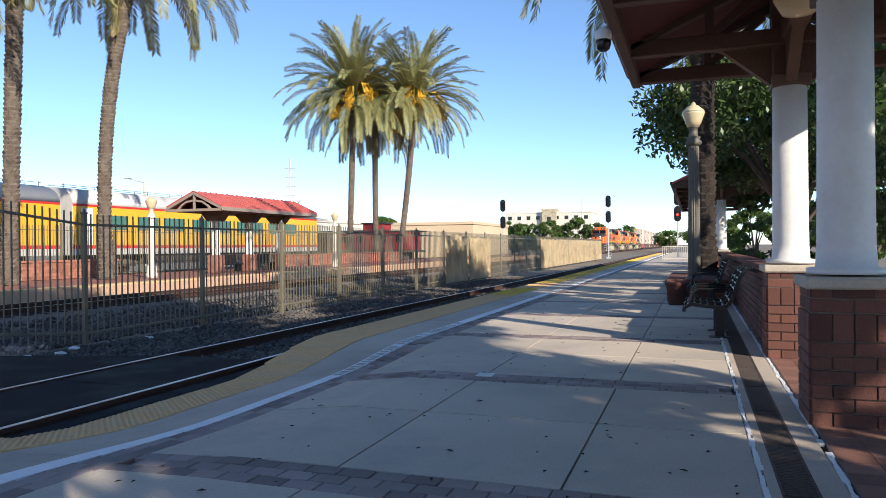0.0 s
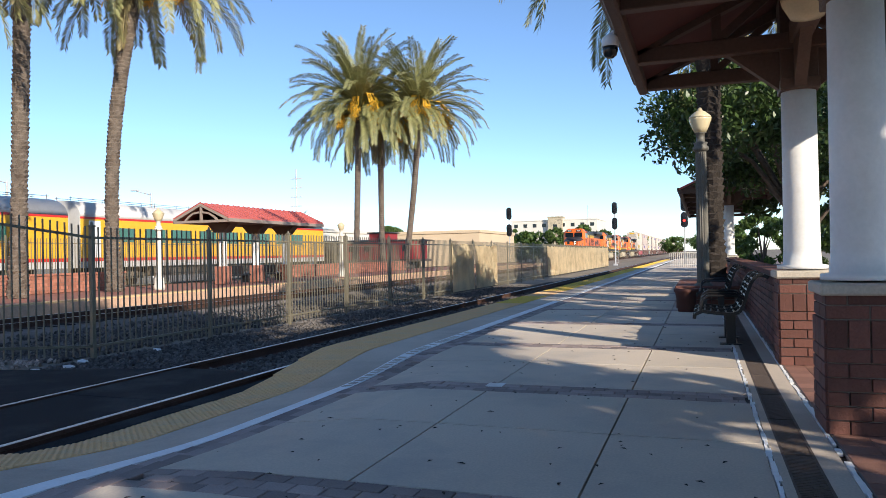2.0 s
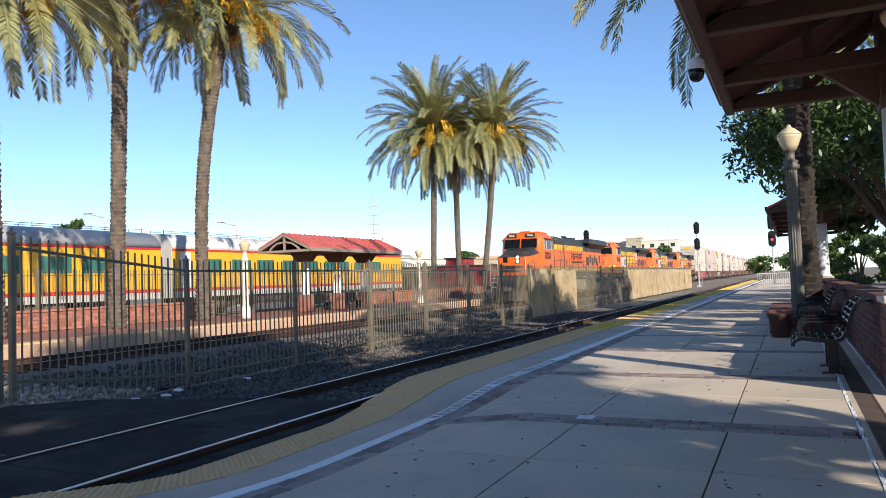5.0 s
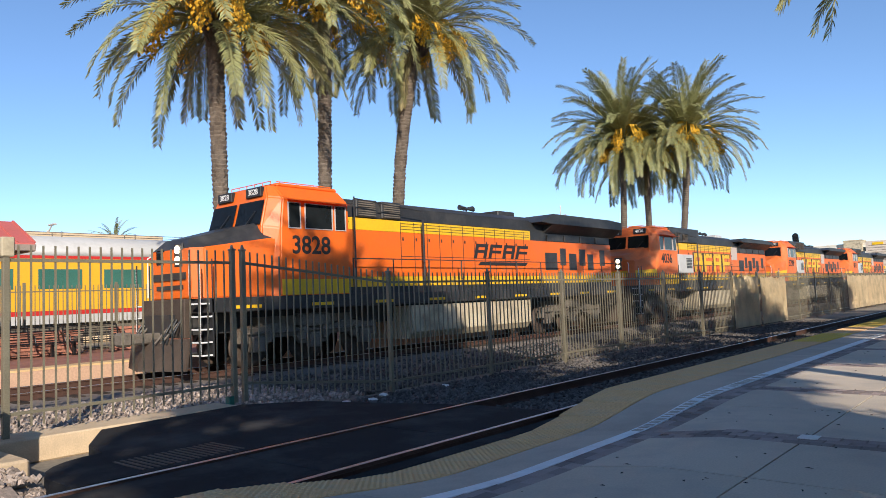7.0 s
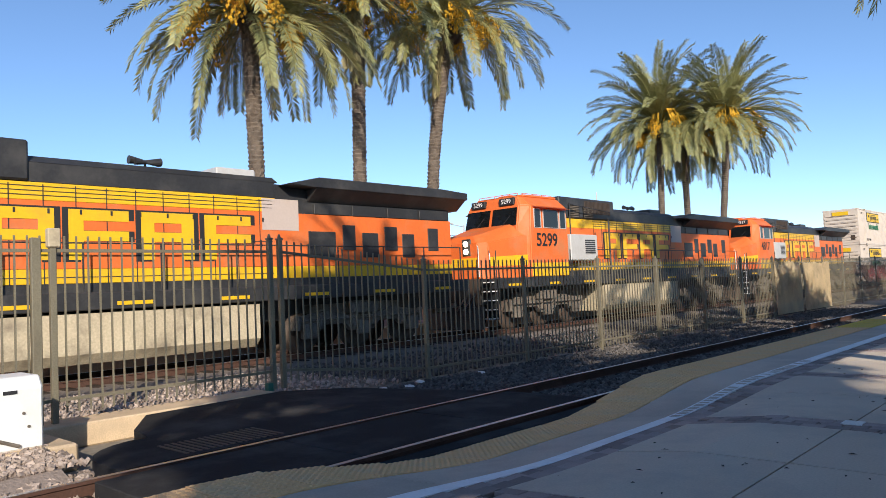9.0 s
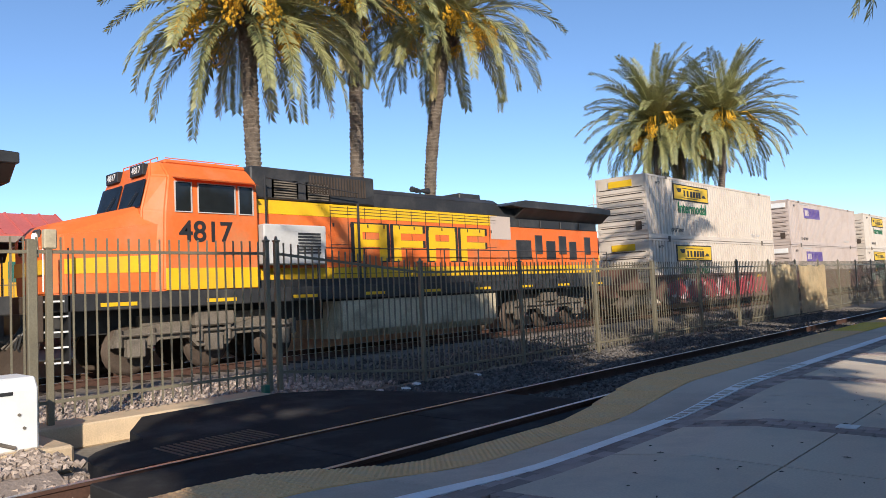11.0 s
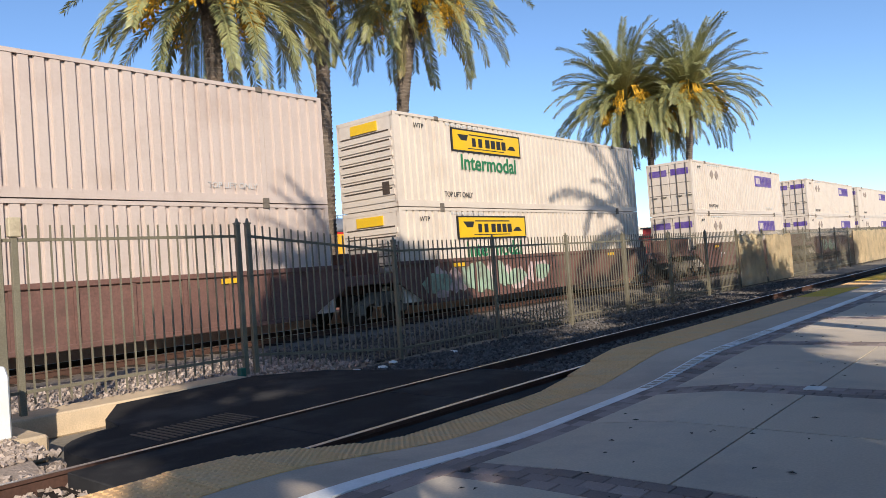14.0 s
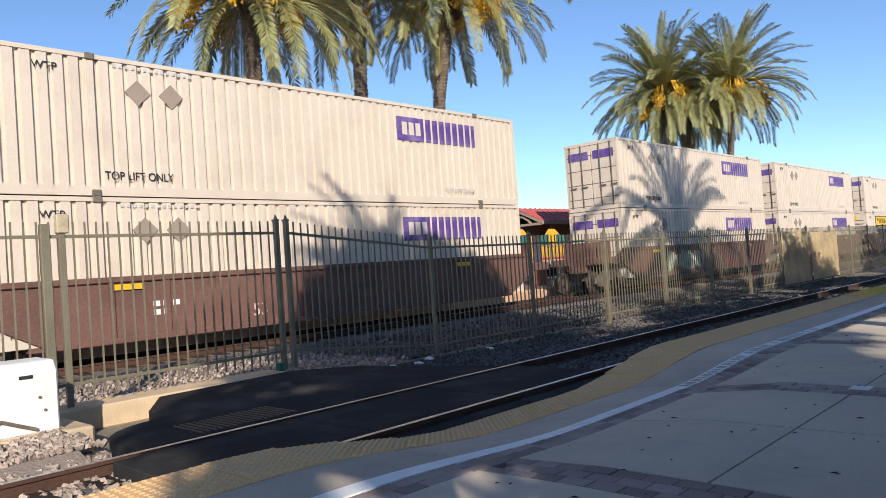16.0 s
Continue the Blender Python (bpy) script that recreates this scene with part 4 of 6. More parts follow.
def loco(number, new_paint, label, tall_box=False):
    """A six-axle diesel engine: nose at y = 0, tail at y = 22.2, rails at z = 0."""
    e = empty("locomotive", label, "locomotive", "engines of the freight train")
    body = "orange" if new_paint else "orange_faded"
    # frame, tank and running gear
    bm = bm_new()
    box(bm, -1.5, 0.9, 1.42, 1.5, 22.0, 1.78, 0.02)
    box(bm, -0.6, 0.4, 0.9, 0.6, 22.1, 1.42)
    part("sill", bm, "loco_black", e, "black frame and walkway edge")
    bm = bm_new()
    box(bm, -0.006, 0, 1.5, 0.006, 0.75, 1.58)
    rm = mesh_of(bm, "reflector", "loco_yellow")
    for i in range(9):
        for s in (-1, 1):
            piece("reflector", rm, e, (s * 1.504, 1.6 + i * 2.35, 0))
    bm = bm_new()
    extrude_y(bm, [(-1.25, 0.34), (1.25, 0.34), (1.45, 0.55), (1.45, 1.36), (-1.45, 1.36), (-1.45, 0.55)], 7.9, 14.4)
    part("fuel_tank", bm, "tank_grey", e, "dusty grey-brown fuel tank slung under the frame")
    loco_truck(e, 4.3)
    loco_truck(e, 17.9)
    # plow, coupler, steps
    bm = bm_new()
    for s in (-1, 1):
        v = [(0, -0.12, 0.12), (s * 1.35, 0.35, 0.12), (s * 1.35, 0.45, 0.85), (0, 0.15, 0.85)]
        a = [bm.verts.new(p) for p in v]
        b = [bm.verts.new((p[0], p[1] + 0.06, p[2])) for p in v]
        for i in range(4):
            bm.faces.new((a[i], a[(i + 1) % 4], b[(i + 1) % 4], b[i]))
        bm.faces.new(a)
        bm.faces.new(b[::-1])
    bmesh.ops.recalc_face_normals(bm, faces=bm.faces)
    box(bm, -1.0, 0.55, 0.85, 1.0, 0.7, 1.78, 0.02)
    part("plow", bm, "wheel", e, "dirty steel pilot plow")
    bm = bm_new()
    box(bm, -0.16, -0.4, 0.75, 0.16, 0.6, 1.0, 0.04)
    box(bm, -0.22, -0.55, 0.72, 0.22, -0.3, 1.05, 0.05)
    for x in (-0.8, -0.5, 0.5, 0.8):
        bar(bm, (x, 0.5, 1.2), (x * 0.9, 0.1, 0.75), 0.05, None, 6)
    part("coupler", bm, "truck", e)
    for s in (-1, 1):
        bm = bm_new()
        for i in range(5):
            box(bm, s * 1.28 - 0.2, 0.68, 0.42 + i * 0.3, s * 1.28 + 0.2, 0.98, 0.45 + i * 0.3)
        bar(bm, (s * 1.48, 0.66, 0.4), (s * 1.48, 0.66, 2.7), 0.035, None, 6)
        bar(bm, (s * 1.48, 1.0, 0.4), (s * 1.48, 1.0, 2.7), 0.035, None, 6)
        box(bm, s * 1.28 - 0.22, 0.98, 0.4, s * 1.28 + 0.22, 1.02, 1.75)
        st = part("step", bm, "loco_black", e, "black boarding steps with white edges")
        bm = bm_new()
        for i in range(5):
            box(bm, s * 1.28 - 0.2, 0.665, 0.43 + i * 0.3, s * 1.28 + 0.2, 0.68, 0.465 + i * 0.3)
            box(bm, s * 1.485 - 0.008, 0.68, 0.43 + i * 0.3, s * 1.485 + 0.008, 0.98, 0.465 + i * 0.3)
        bar(bm, (s * 1.5, 0.66, 0.45), (s * 1.5, 0.66, 2.6), 0.03, None, 6)
        part("step_edge", bm, "paint_white", st, "white safety edge")
    # nose: an orange box under a black sloping top
    low = [(-0.92, 0.78, 1.78), (0.92, 0.78, 1.78), (1.15, 1.05, 1.78), (1.44, 3.0, 1.78), (-1.44, 3.0, 1.78), (-1.15, 1.05, 1.78)]
    rim = [(-0.9, 0.74, 3.0), (0.9, 0.74, 3.0), (1.14, 1.02, 3.0), (1.44, 3.0, 3.3), (-1.44, 3.0, 3.3), (-1.14, 1.02, 3.0)]
    top = [(-0.55, 0.95, 3.26), (0.55, 0.95, 3.26), (0.7, 1.2, 3.32), (1.0, 3.0, 3.78), (-1.0, 3.0, 3.78), (-0.7, 1.2, 3.32)]
    bm = bm_new()
    loft(bm, [low, rim])
    bmesh.ops.bevel(bm, geom=bm.edges[:], offset=0.03, segments=2, affect="EDGES")
    part("nose", bm, body, e, "orange short nose")
    bm = bm_new()
    loft(bm, [[(x * 0.985, y + 0.015, z - 0.01) for x, y, z in rim], top])
    bmesh.ops.bevel(bm, geom=bm.edges[:], offset=0.02, segments=1, affect="EDGES")
    part("nose_top", bm, "loco_black" if new_paint else body, e, "sloping nose top")
    for s in (-1, 1):
        bm = bm_new()
        bar(bm, (s * 0.98, 0.7, 1.85), (s * 0.98, 0.7, 2.85), 0.03, None, 6)
        bar(bm, (s * 0.98, 0.7, 2.85), (s * 0.9, 0.76, 2.9), 0.03, None, 6)
        part("grab_iron", bm, "paint_white", e, "white grab iron on the nose")
    bm = bm_new()
    for x in (-0.75, -0.6, 0.6, 0.75, 0.95):
        q = [(x, 0.5, 1.3), (x * 1.02, 0.3, 1.0), (x * 0.97, 0.25, 0.75), (x * 0.9, 0.4, 0.6)]
        for a, b in zip(q, q[1:]):
            bar(bm, a, b, 0.05, None, 6)
    part("air_hose", bm, "loco_black", e, "black brake hoses")
    bm = bm_new()
    for z in (2.72, 2.98):
        bar(bm, (0.42, 0.84, z), (0.42, 0.7, z), 0.2, None, 12)
    part("headlight", bm, "head_light", e, "lit twin headlight")
    bm = bm_new()
    box(bm, 0.22, 0.74, 2.55, 0.62, 0.8, 3.15, 0.03)
    part("headlight_housing", bm, "loco_black", e)
    bm = bm_new()
    box(bm, -0.65, 0.73, 2.62, -0.25, 0.8, 3.02, 0.05)
    part("nose_window", bm, "glass_dark", e)
    # the winged mark on the nose, as plain bands
    if new_paint:
        logo_x = [(-0.75, 0.75, 2.25, 2.42), (-0.6, 0.6, 2.02, 2.12)]
        mk = "loco_black"
    else:
        logo_x = [(-0.88, 0.88, 2.2, 2.5)]
        mk = "loco_yellow"
    bm = bm_new()
    for x0, x1, z0, z1 in logo_x:
        box(bm, x0, 0.725, z0, x1, 0.8, z1)
    if not new_paint:
        for s in (-1, 1):
            q = [(s * 1.145, 1.05), (s * 1.155, 1.04), (s * 1.455, 3.0), (s * 1.435, 3.0)]
            lo = [bm.verts.new((px, py, 2.2)) for px, py in q]
            hi = [bm.verts.new((px, py, 2.5 + 0.08 * (py > 2))) for px, py in q]
            for k in range(4):
                bm.faces.new((lo[k], lo[(k + 1) % 4], hi[(k + 1) % 4], hi[k]))
            bm.faces.new(hi)
            bm.faces.new(lo[::-1])
            bmesh.ops.recalc_face_normals(bm, faces=bm.faces)
    part("company_mark", bm, mk, e, "plain blocks in place of the company's mark")["kind"] = "stuff"
    # cab
    bm = bm_new()
    loft(bm, [[(-1.3, 2.6, 1.78), (1.3, 2.6, 1.78), (1.5, 2.95, 1.78), (1.5, 5.35, 1.78), (-1.5, 5.35, 1.78), (-1.5, 2.95, 1.78)],
              [(-1.22, 2.6, 3.58), (1.22, 2.6, 3.58), (1.5, 3.0, 3.52), (1.5, 5.35, 3.52), (-1.5, 5.35, 3.52), (-1.5, 3.0, 3.52)],
              [(-1.18, 2.82, 4.36), (1.18, 2.82, 4.36), (1.48, 3.1, 4.32), (1.48, 5.35, 4.32), (-1.48, 5.35, 4.32), (-1.48, 3.1, 4.32)],
              [(-1.0, 2.9, 4.68), (1.0, 2.9, 4.68), (1.12, 3.1, 4.68), (1.12, 5.3, 4.68), (-1.12, 5.3, 4.68), (-1.12, 3.2, 4.68)]])
    bmesh.ops.bevel(bm, geom=bm.edges[:], offset=0.035, segments=2, affect="EDGES")
    cab = part("cab", bm, body, e, "orange wide cab")
    for s in (-1, 1):
        bm = bm_new()
        box(bm, s * 1.502 - 0.008, 3.0, 1.8, s * 1.502 + 0.008, 5.33, 2.28 if not new_paint else 2.2, 0.004)
        part("cab_stripe", bm, "loco_yellow", cab, "yellow stripe along the cab's foot")
    bm = bm_new()
    box(bm, -1.1, 3.2, 4.66, 1.1, 5.3, 4.78, 0.05)
    box(bm, -0.3, 3.5, 4.78, 0.3, 4.1, 4.86, 0.03)
    box(bm, 0.5, 4.3, 4.78, 0.8, 4.8, 4.84, 0.02)
    part("cab_roof", bm, body, cab, "orange cab roof with antenna housings")
    for x0, x1 in ((-1.19, -0.06), (0.06, 1.19)):
        bm = bm_new()
        a = [bm.verts.new(p) for p in ((x0, 2.58, 3.64), (x1, 2.58, 3.64), (x1 * 0.97, 2.755, 4.28), (x0 * 0.97, 2.755, 4.28))]
        bm.faces.new(a)
        bmesh.ops.solidify(bm, geom=bm.faces[:], thickness=0.03)
        part("windscreen", bm, "glass_dark", cab, "dark windscreen pane")
    bm = bm_new()
    for x in (-0.6, 0.6):
        bar(bm, (x, 2.555, 3.66), (x + 0.3, 2.655, 4.0), 0.025, None, 5)
    part("wiper", bm, "ink", cab)
    bm = bm_new()
    for k in range(6):
        bar(bm, (0.9 - 0.36 * k, 3.15, 4.76), (0.9 - 0.36 * k, 3.15, 4.84), 0.025, None, 5)
    bar(bm, (-0.9, 3.15, 4.83), (0.9, 3.15, 4.83), 0.025, None, 5)
    bar(bm, (0.95, 3.3, 4.83), (0.95, 5.2, 4.83), 0.025, None, 5)
    for k in range(4):
        bar(bm, (0.95, 3.4 + 0.58 * k, 4.74), (0.95, 3.4 + 0.58 * k, 4.83), 0.025, None, 5)
    part("roof_rail", bm, body, cab, "low grab rails on the cab roof")
    for s in (-1, 1):
        for y0, y1 in ((3.25, 3.62), (3.8, 4.72), (4.84, 5.2)):
            bm = bm_new()
            box(bm, s * 1.49 - 0.02, y0, 3.55, s * 1.49 + 0.02, y1, 4.2, 0.015)
            w = part("side_window", bm, "glass_dark", cab)
            bm = bm_new()
            for q in ((y0 - 0.02, 3.53, y1 + 0.02, 3.55), (y0 - 0.02, 4.2, y1 + 0.02, 4.22), (y0 - 0.02, 3.55, y0, 4.2), (y1, 3.55, y1 + 0.02, 4.2)):
                box(bm, s * 1.5 - 0.025, q[0], q[1], s * 1.5 + 0.025, q[2], q[3])
            part("window_frame", bm, "up_grey", w)
        bm = bm_new()
        a = [(s * 1.48, 3.2, 4.32), (s * 1.48, 5.25, 4.32), (s * 1.72, 5.25, 4.24), (s * 1.72, 3.2, 4.24)]
        vs = [bm.verts.new(p) for p in a]
        bm.faces.new(vs)
        bmesh.ops.solidify(bm, geom=bm.faces[:], thickness=0.02)
        part("sun_visor", bm, body, cab)
    for s in (-1, 1):
        bm = bm_new()
        box(bm, s * 0.66 - 0.33, 2.76, 4.39, s * 0.66 + 0.33, 3.1, 4.65, 0.015)
        nb = part("number_board", bm, "ink", cab, "black number board")
        front_letters(number, 0.22, s * 0.66, 2.752, 4.52, "paint_white", nb)
    side_letters(number, 0.66, 3.98, 3.08, 1.507, "ink", cab, "road_number", "black road number on the cab side", bold=0.012)
    if not new_paint:
        bm = bm_new()
        box(bm, -1.51, 5.5, 2.35, 1.51, 7.4, 3.35, 0.03)
        bx = part("electrical_box", bm, "up_grey", e, "grey-white equipment box")
        bm = bm_new()
        for i in range(7):
            box(bm, 1.508, 6.5, 2.62 + i * 0.08, 1.53, 7.2, 2.67 + i * 0.08)
        part("vent", bm, "loco_black", bx)
    # long hood in paint bands
    hx = 1.05
    bands = [(1.78, 1.98, "loco_black"), (1.98, 2.28, "loco_yellow"), (2.28, 3.66, body), (3.66, 4.02, "loco_yellow"), (4.02, 4.42, "loco_black")]
    bm = bm_new()
    box(bm, -hx + 0.02, 5.36, 1.78, hx - 0.02, 21.7, 4.38)
    part("hood_core", bm, "loco_black", e)
    for z0, z1, m in bands:
        bm = bm_new()
        y1 = 15.2 if z0 > 3.5 else 21.75
        box(bm, -hx, 5.37, z0, hx, y1, z1 - 0.004, 0.008)
        part("hood_band", bm, m, e)
    bm = bm_new()
    extrude_y(bm, [(-hx, 4.42), (hx, 4.42), (hx - 0.25, 4.58), (-hx + 0.25, 4.58)], 5.4, 15.3)
    part("hood_roof", bm, "loco_black", e, "black sloped hood roof")
    # doors and louvres along the hood
    bm = bm_new()
    y = 7.9
    while y < 15:
        for s in (-1, 1):
            box(bm, s * (hx + 0.003) - 0.006, y, 1.85, s * (hx + 0.003) + 0.006, y + 0.018, 3.98)
            box(bm, s * (hx + 0.012) - 0.012, y + 0.08, 3.4, s * (hx + 0.012) + 0.012, y + 0.12, 3.5)
        y += 0.62
    for s in (-1, 1):
        for z in (2.1, 2.9, 3.75, 3.84, 3.93):
            box(bm, s * (hx + 0.004) - 0.006, 7.9, z, s * (hx + 0.004) + 0.006, 15.1, z + 0.015)
    part("door_seams", bm, "loco_black", e, "seams of the engine-room doors")
    for y0 in (6.0, 7.05):
        for s in (-1, 1):
            bm = bm_new()
            box(bm, s * 1.02 - 0.1, y0, 4.04, s * 1.02 + 0.1, y0 + 0.85, 4.56, 0.02)
            lv = part("louvre_box", bm, "loco_black", e)
        bm = bm_new()
        for i in range(7):
            box(bm, 1.11, y0 + 0.08, 4.08 + i * 0.065, 1.14, y0 + 0.77, 4.115 + i * 0.065)
        part("louvre", bm, "truck", lv)
    if not new_paint:
        bm = bm_new()
        box(bm, -1.12, 5.42, 4.03, 1.12, 9.5, 4.84, 0.04)
        tb = part("blower_housing", bm, "loco_black", e, "tall black blower housing behind the cab")
    if tall_box:
        bm = bm_new()
        for i in range(20):
            box(bm, 1.12, 7.2 + i * 0.1, 4.24, 1.14, 7.25 + i * 0.1, 4.74)
        part("louvre", bm, "wheel", tb)
    # radiator with its overhanging wings
    bm = bm_new()
    rt = 4.72 if new_paint else 4.58
    extrude_x(bm, [(15.3, 4.35), (16.3, rt), (21.0, rt), (22.15, rt - 0.06), (22.15, 4.3), (16.1, 4.3)], -1.5, 1.5)
    extrude_y(bm, [(-1.5, 4.32), (1.5, 4.32), (1.06, 3.98), (-1.06, 3.98)], 16.2, 22.1)
    bmesh.ops.bevel(bm, geom=bm.edges[:], offset=0.02, segments=1, affect="EDGES")
    part("radiator", bm, "loco_black", e, "black radiator housing that overhangs the hood")
    bm = bm_new()
    for i in range(4):
        for s in (-1, 1):
            bm = bm_new()
            box(bm, s * 1.06 - 0.02, 16.4 + i * 1.32, 3.66, s * 1.06 + 0.02, 17.6 + i * 1.32, 3.94, 0.01)
            part("grille", bm, "loco_black", e, "black cooling grille")
    for i, (y0, w) in enumerate(((16.2, 0.9), (17.35, 0.45), (18.05, 0.6), (18.9, 0.5), (19.6, 0.5), (20.7, 0.45))):
        z1 = 3.4 if i % 2 else 3.2
        bm = bm_new()
        box(bm, hx - 0.01, y0, 2.5 + 0.2 * (i % 2), hx + 0.02, y0 + w, z1, 0.01)
        part("grille", bm, "loco_black", e, "black cooling grille")
    # horn, stack and roof details
    bm = bm_new()
    bar(bm, (0.3, 12.2, 4.58), (0.3, 12.2, 4.76), 0.05, None, 8)
    for s in (-1, 1):
        bar(bm, (0.3, 12.2, 4.78), (0.3, 12.2 + s * 0.38, 4.8), 0.08, 0.2, 10)
        bar(bm, (0.42, 12.2, 4.74), (0.42, 12.2 - s * 0.28, 4.75), 0.07, 0.17, 10)
    part("horn", bm, "loco_black", e, "black air horns on the roof")
    bm = bm_new()
    box(bm, -0.5, 13.9, 4.5, 0.5, 15.0, 4.8, 0.03)
    part("exhaust_duct", bm, "loco_black" if new_paint or tall_box else "up_grey", e)
    bm = bm_new()
    bar(bm, (1.46, 5.6, 1.78), (1.46, 5.6, 4.55), 0.05, None, 6)
    bar(bm, (1.46, 5.6, 4.5), (1.46, 8.6, 4.3), 0.035, None, 6)
    bar(bm, (1.3, 8.7, 1.78), (1.3, 8.7, 4.05), 0.07, None, 6)
    part("conduit", bm, "loco_black", e)
    handrail(e, 5.5, 21.7, 1.46, 1.78, 2.78, 1.6, "loco_black")
    handrail(e, 5.5, 21.7, -1.46, 1.78, 2.78, 3.2, "loco_black")
    # mark on the long hood
    if new_paint:
        logo_blocks(11.5, 14.9, 2.9, 3.42, hx, 0.35, 4, "ink", e, "black slanted blocks in place of the company's mark", gap=0.16)
        bm = bm_new()
        extrude_x(bm, [(11.8, 2.66), (14.8, 2.66), (14.95, 2.78), (11.95, 2.78)], hx, hx + 0.012)
        part("mark_underline", bm, "ink", e)
    else:
        logo_blocks(8.6, 14.6, 2.42, 3.55, hx - 0.004, 0.0, 4, "ink", e, "dark outline of the company's mark", gap=0.02, t=0.01)
        logo_blocks(8.6, 14.6, 2.46, 3.51, hx, 0.0, 4, "loco_yellow", e, "large yellow blocks in place of the company's mark", gap=0.18, t=0.013)
        bm = bm_new()
        box(bm, hx, 14.8, 3.2, hx + 0.01, 15.9, 4.0)
        part("faded_panel", bm, "container_pink", e, "sun-bleached patch of paint")
    return e


def lettered(parent, txt, size, y, z, x, mat, name="lettering"):
    return side_letters(txt, size, y, z, x, mat, parent, name)


def corrugated(bm, x, y0, y1, z0, z1, pitch, depth, out):
    """A wall in the y-z plane with square vertical ribs."""
    ys = []
    y = y0
    while y < y1 - 1e-4:
        w = min(pitch, y1 - y)
        ys += [(y, 0), (y + 0.62 * w, 0), (y + 0.68 * w, depth), (y + 0.94 * w, depth)]
        y += pitch
    ys.append((y1, 0))
    lo = [bm.verts.new((x - out * d, yy, z0)) for yy, d in ys]
    hi = [bm.verts.new((x - out * d, yy, z1)) for yy, d in ys]
    for i in range(len(ys) - 1):
        bm.faces.new((lo[i], lo[i + 1], hi[i + 1], hi[i]) if out > 0 else (lo[i], hi[i], hi[i + 1], lo[i + 1]))


CL, CH, CW = 16.15, 2.95, 1.3


def container(style, label, detailed=True):
    """A 53-foot box with its front at y = 0 and its floor at z = 0."""
    e = empty("shipping_container", label, "shipping container", "stacked containers")
    skin = "container_pink" if style == "express_old" else "container_white"
    bm = bm_new()
    pitch = 0.30 if detailed else 0.6
    for s in (-1, 1):
        corrugated(bm, s * (CW - 0.02), 0.12, CL - 0.12, 0.2, CH - 0.09, pitch, 0.06, s)
    box(bm, -CW + 0.13, 0.08, 0.12, CW - 0.13, CL - 0.08, CH - 0.05)
    part("shell", bm, skin, e, "ribbed sheet-metal walls")
    bm = bm_new()
    for s in (-1, 1):
        box(bm, s * (CW - 0.04) - 0.04, 0.0, 0.0, s * (CW - 0.04) + 0.04, CL, 0.2)
        box(bm, s * (CW - 0.03) - 0.03, 0.0, CH - 0.09, s * (CW - 0.03) + 0.03, CL, CH)
        for y in (0.0, CL - 0.12):
            box(bm, s * (CW - 0.06) - 0.06, y, 0.2, s * (CW - 0.06) + 0.06, y + 0.12, CH - 0.09)
        for y in (1.95, CL - 2.1):
            box(bm, s * (CW - 0.03) - 0.04, y, 0.02, s * (CW - 0.03) + 0.035, y + 0.14, CH - 0.01)
    box(bm, -CW, 0.0, 0.0, CW, 0.1, 0.18)
    box(bm, -CW, 0.0, CH - 0.14, CW, 0.1, CH)
    box(bm, -CW, CL - 0.1, 0.0, CW, CL, 0.18)
    box(bm, -CW + 0.02, 0.02, CH - 0.03, CW - 0.02, CL - 0.02, CH - 0.012)
    part("edge_frame", bm, skin, e, "steel edge rails and posts")
    for s in (-1, 1):
        for y in (1.95, CL - 2.1):
            for z in (-0.02, CH - 0.12):
                bm = bm_new()
                box(bm, s * (CW + 0.0) - 0.07, y - 0.02, z, s * CW + 0.045, y + 0.16, z + 0.14, 0.015)
                part("corner_casting", bm, "truck", e)
    bm = bm_new()
    if style == "express_doors":
        for x in (-0.62, 0.62):
            box(bm, x - 0.6, 0.0, 0.2, x + 0.6, 0.06, CH - 0.16, 0.01)
        dr = part("door", bm, skin, e, "double cargo doors at the end")
        bm = bm_new()
        for x in (-1.0, -0.45, 0.45, 1.0):
            bar(bm, (x, -0.04, 0.15), (x, -0.04, CH - 0.1), 0.045, None, 6)
            box(bm, x - 0.05, -0.07, 1.0, x + 0.25, -0.03, 1.05)
        for i in range(4):
            box(bm, -1.2, -0.01, 0.5 + i * 0.62, 1.2, 0.01, 0.53 + i * 0.62)
        part("lock_rod", bm, "truck", dr)
        bm = bm_new()
        for x in (-0.62, 0.62):
            box(bm, x - 0.5, -0.016, CH - 0.75, x + 0.5, -0.002, CH - 0.4)
        part("door_mark", bm, "sign_purple", dr, "purple blocks in place of the company's mark")
    else:
        prof = [(0.1, 0.15), (0.0, 0.15)]
        for i in range(7):
            z = 0.35 + i * 0.3
            prof += [(0.0, z), (-0.035, z + 0.03), (-0.035, z + 0.18), (0.0, z + 0.21)]
        extrude_x(bm, prof + [(0.0, CH - 0.13), (0.1, CH - 0.13)], -CW + 0.1, CW - 0.1)
        part("end_wall", bm, skin, e, "ribbed end wall")
        bm = bm_new()
        m = "sign_yellow" if style == "haulier" else "paint_white"
        box(bm, -0.6 if style == "haulier" else -1.1, -0.045, CH - 0.5, 0.6 if style == "haulier" else 1.1, -0.006, CH - 0.2)
        part("end_mark", bm, m, e, "small sign at the top of the end wall")
        bm = bm_new()
        for i in range(7):
            box(bm, -CW + 0.2, -0.034, 0.565 + i * 0.3, CW - 0.2, -0.006, 0.6 + i * 0.3)
        box(bm, 0.7, -0.05, 0.4, 1.0, -0.03, 0.8)
        part("rust_line", bm, "wheel", e, "dark lines in the grooves of the end wall")["kind"] = "stuff"
    x = CW + 0.004
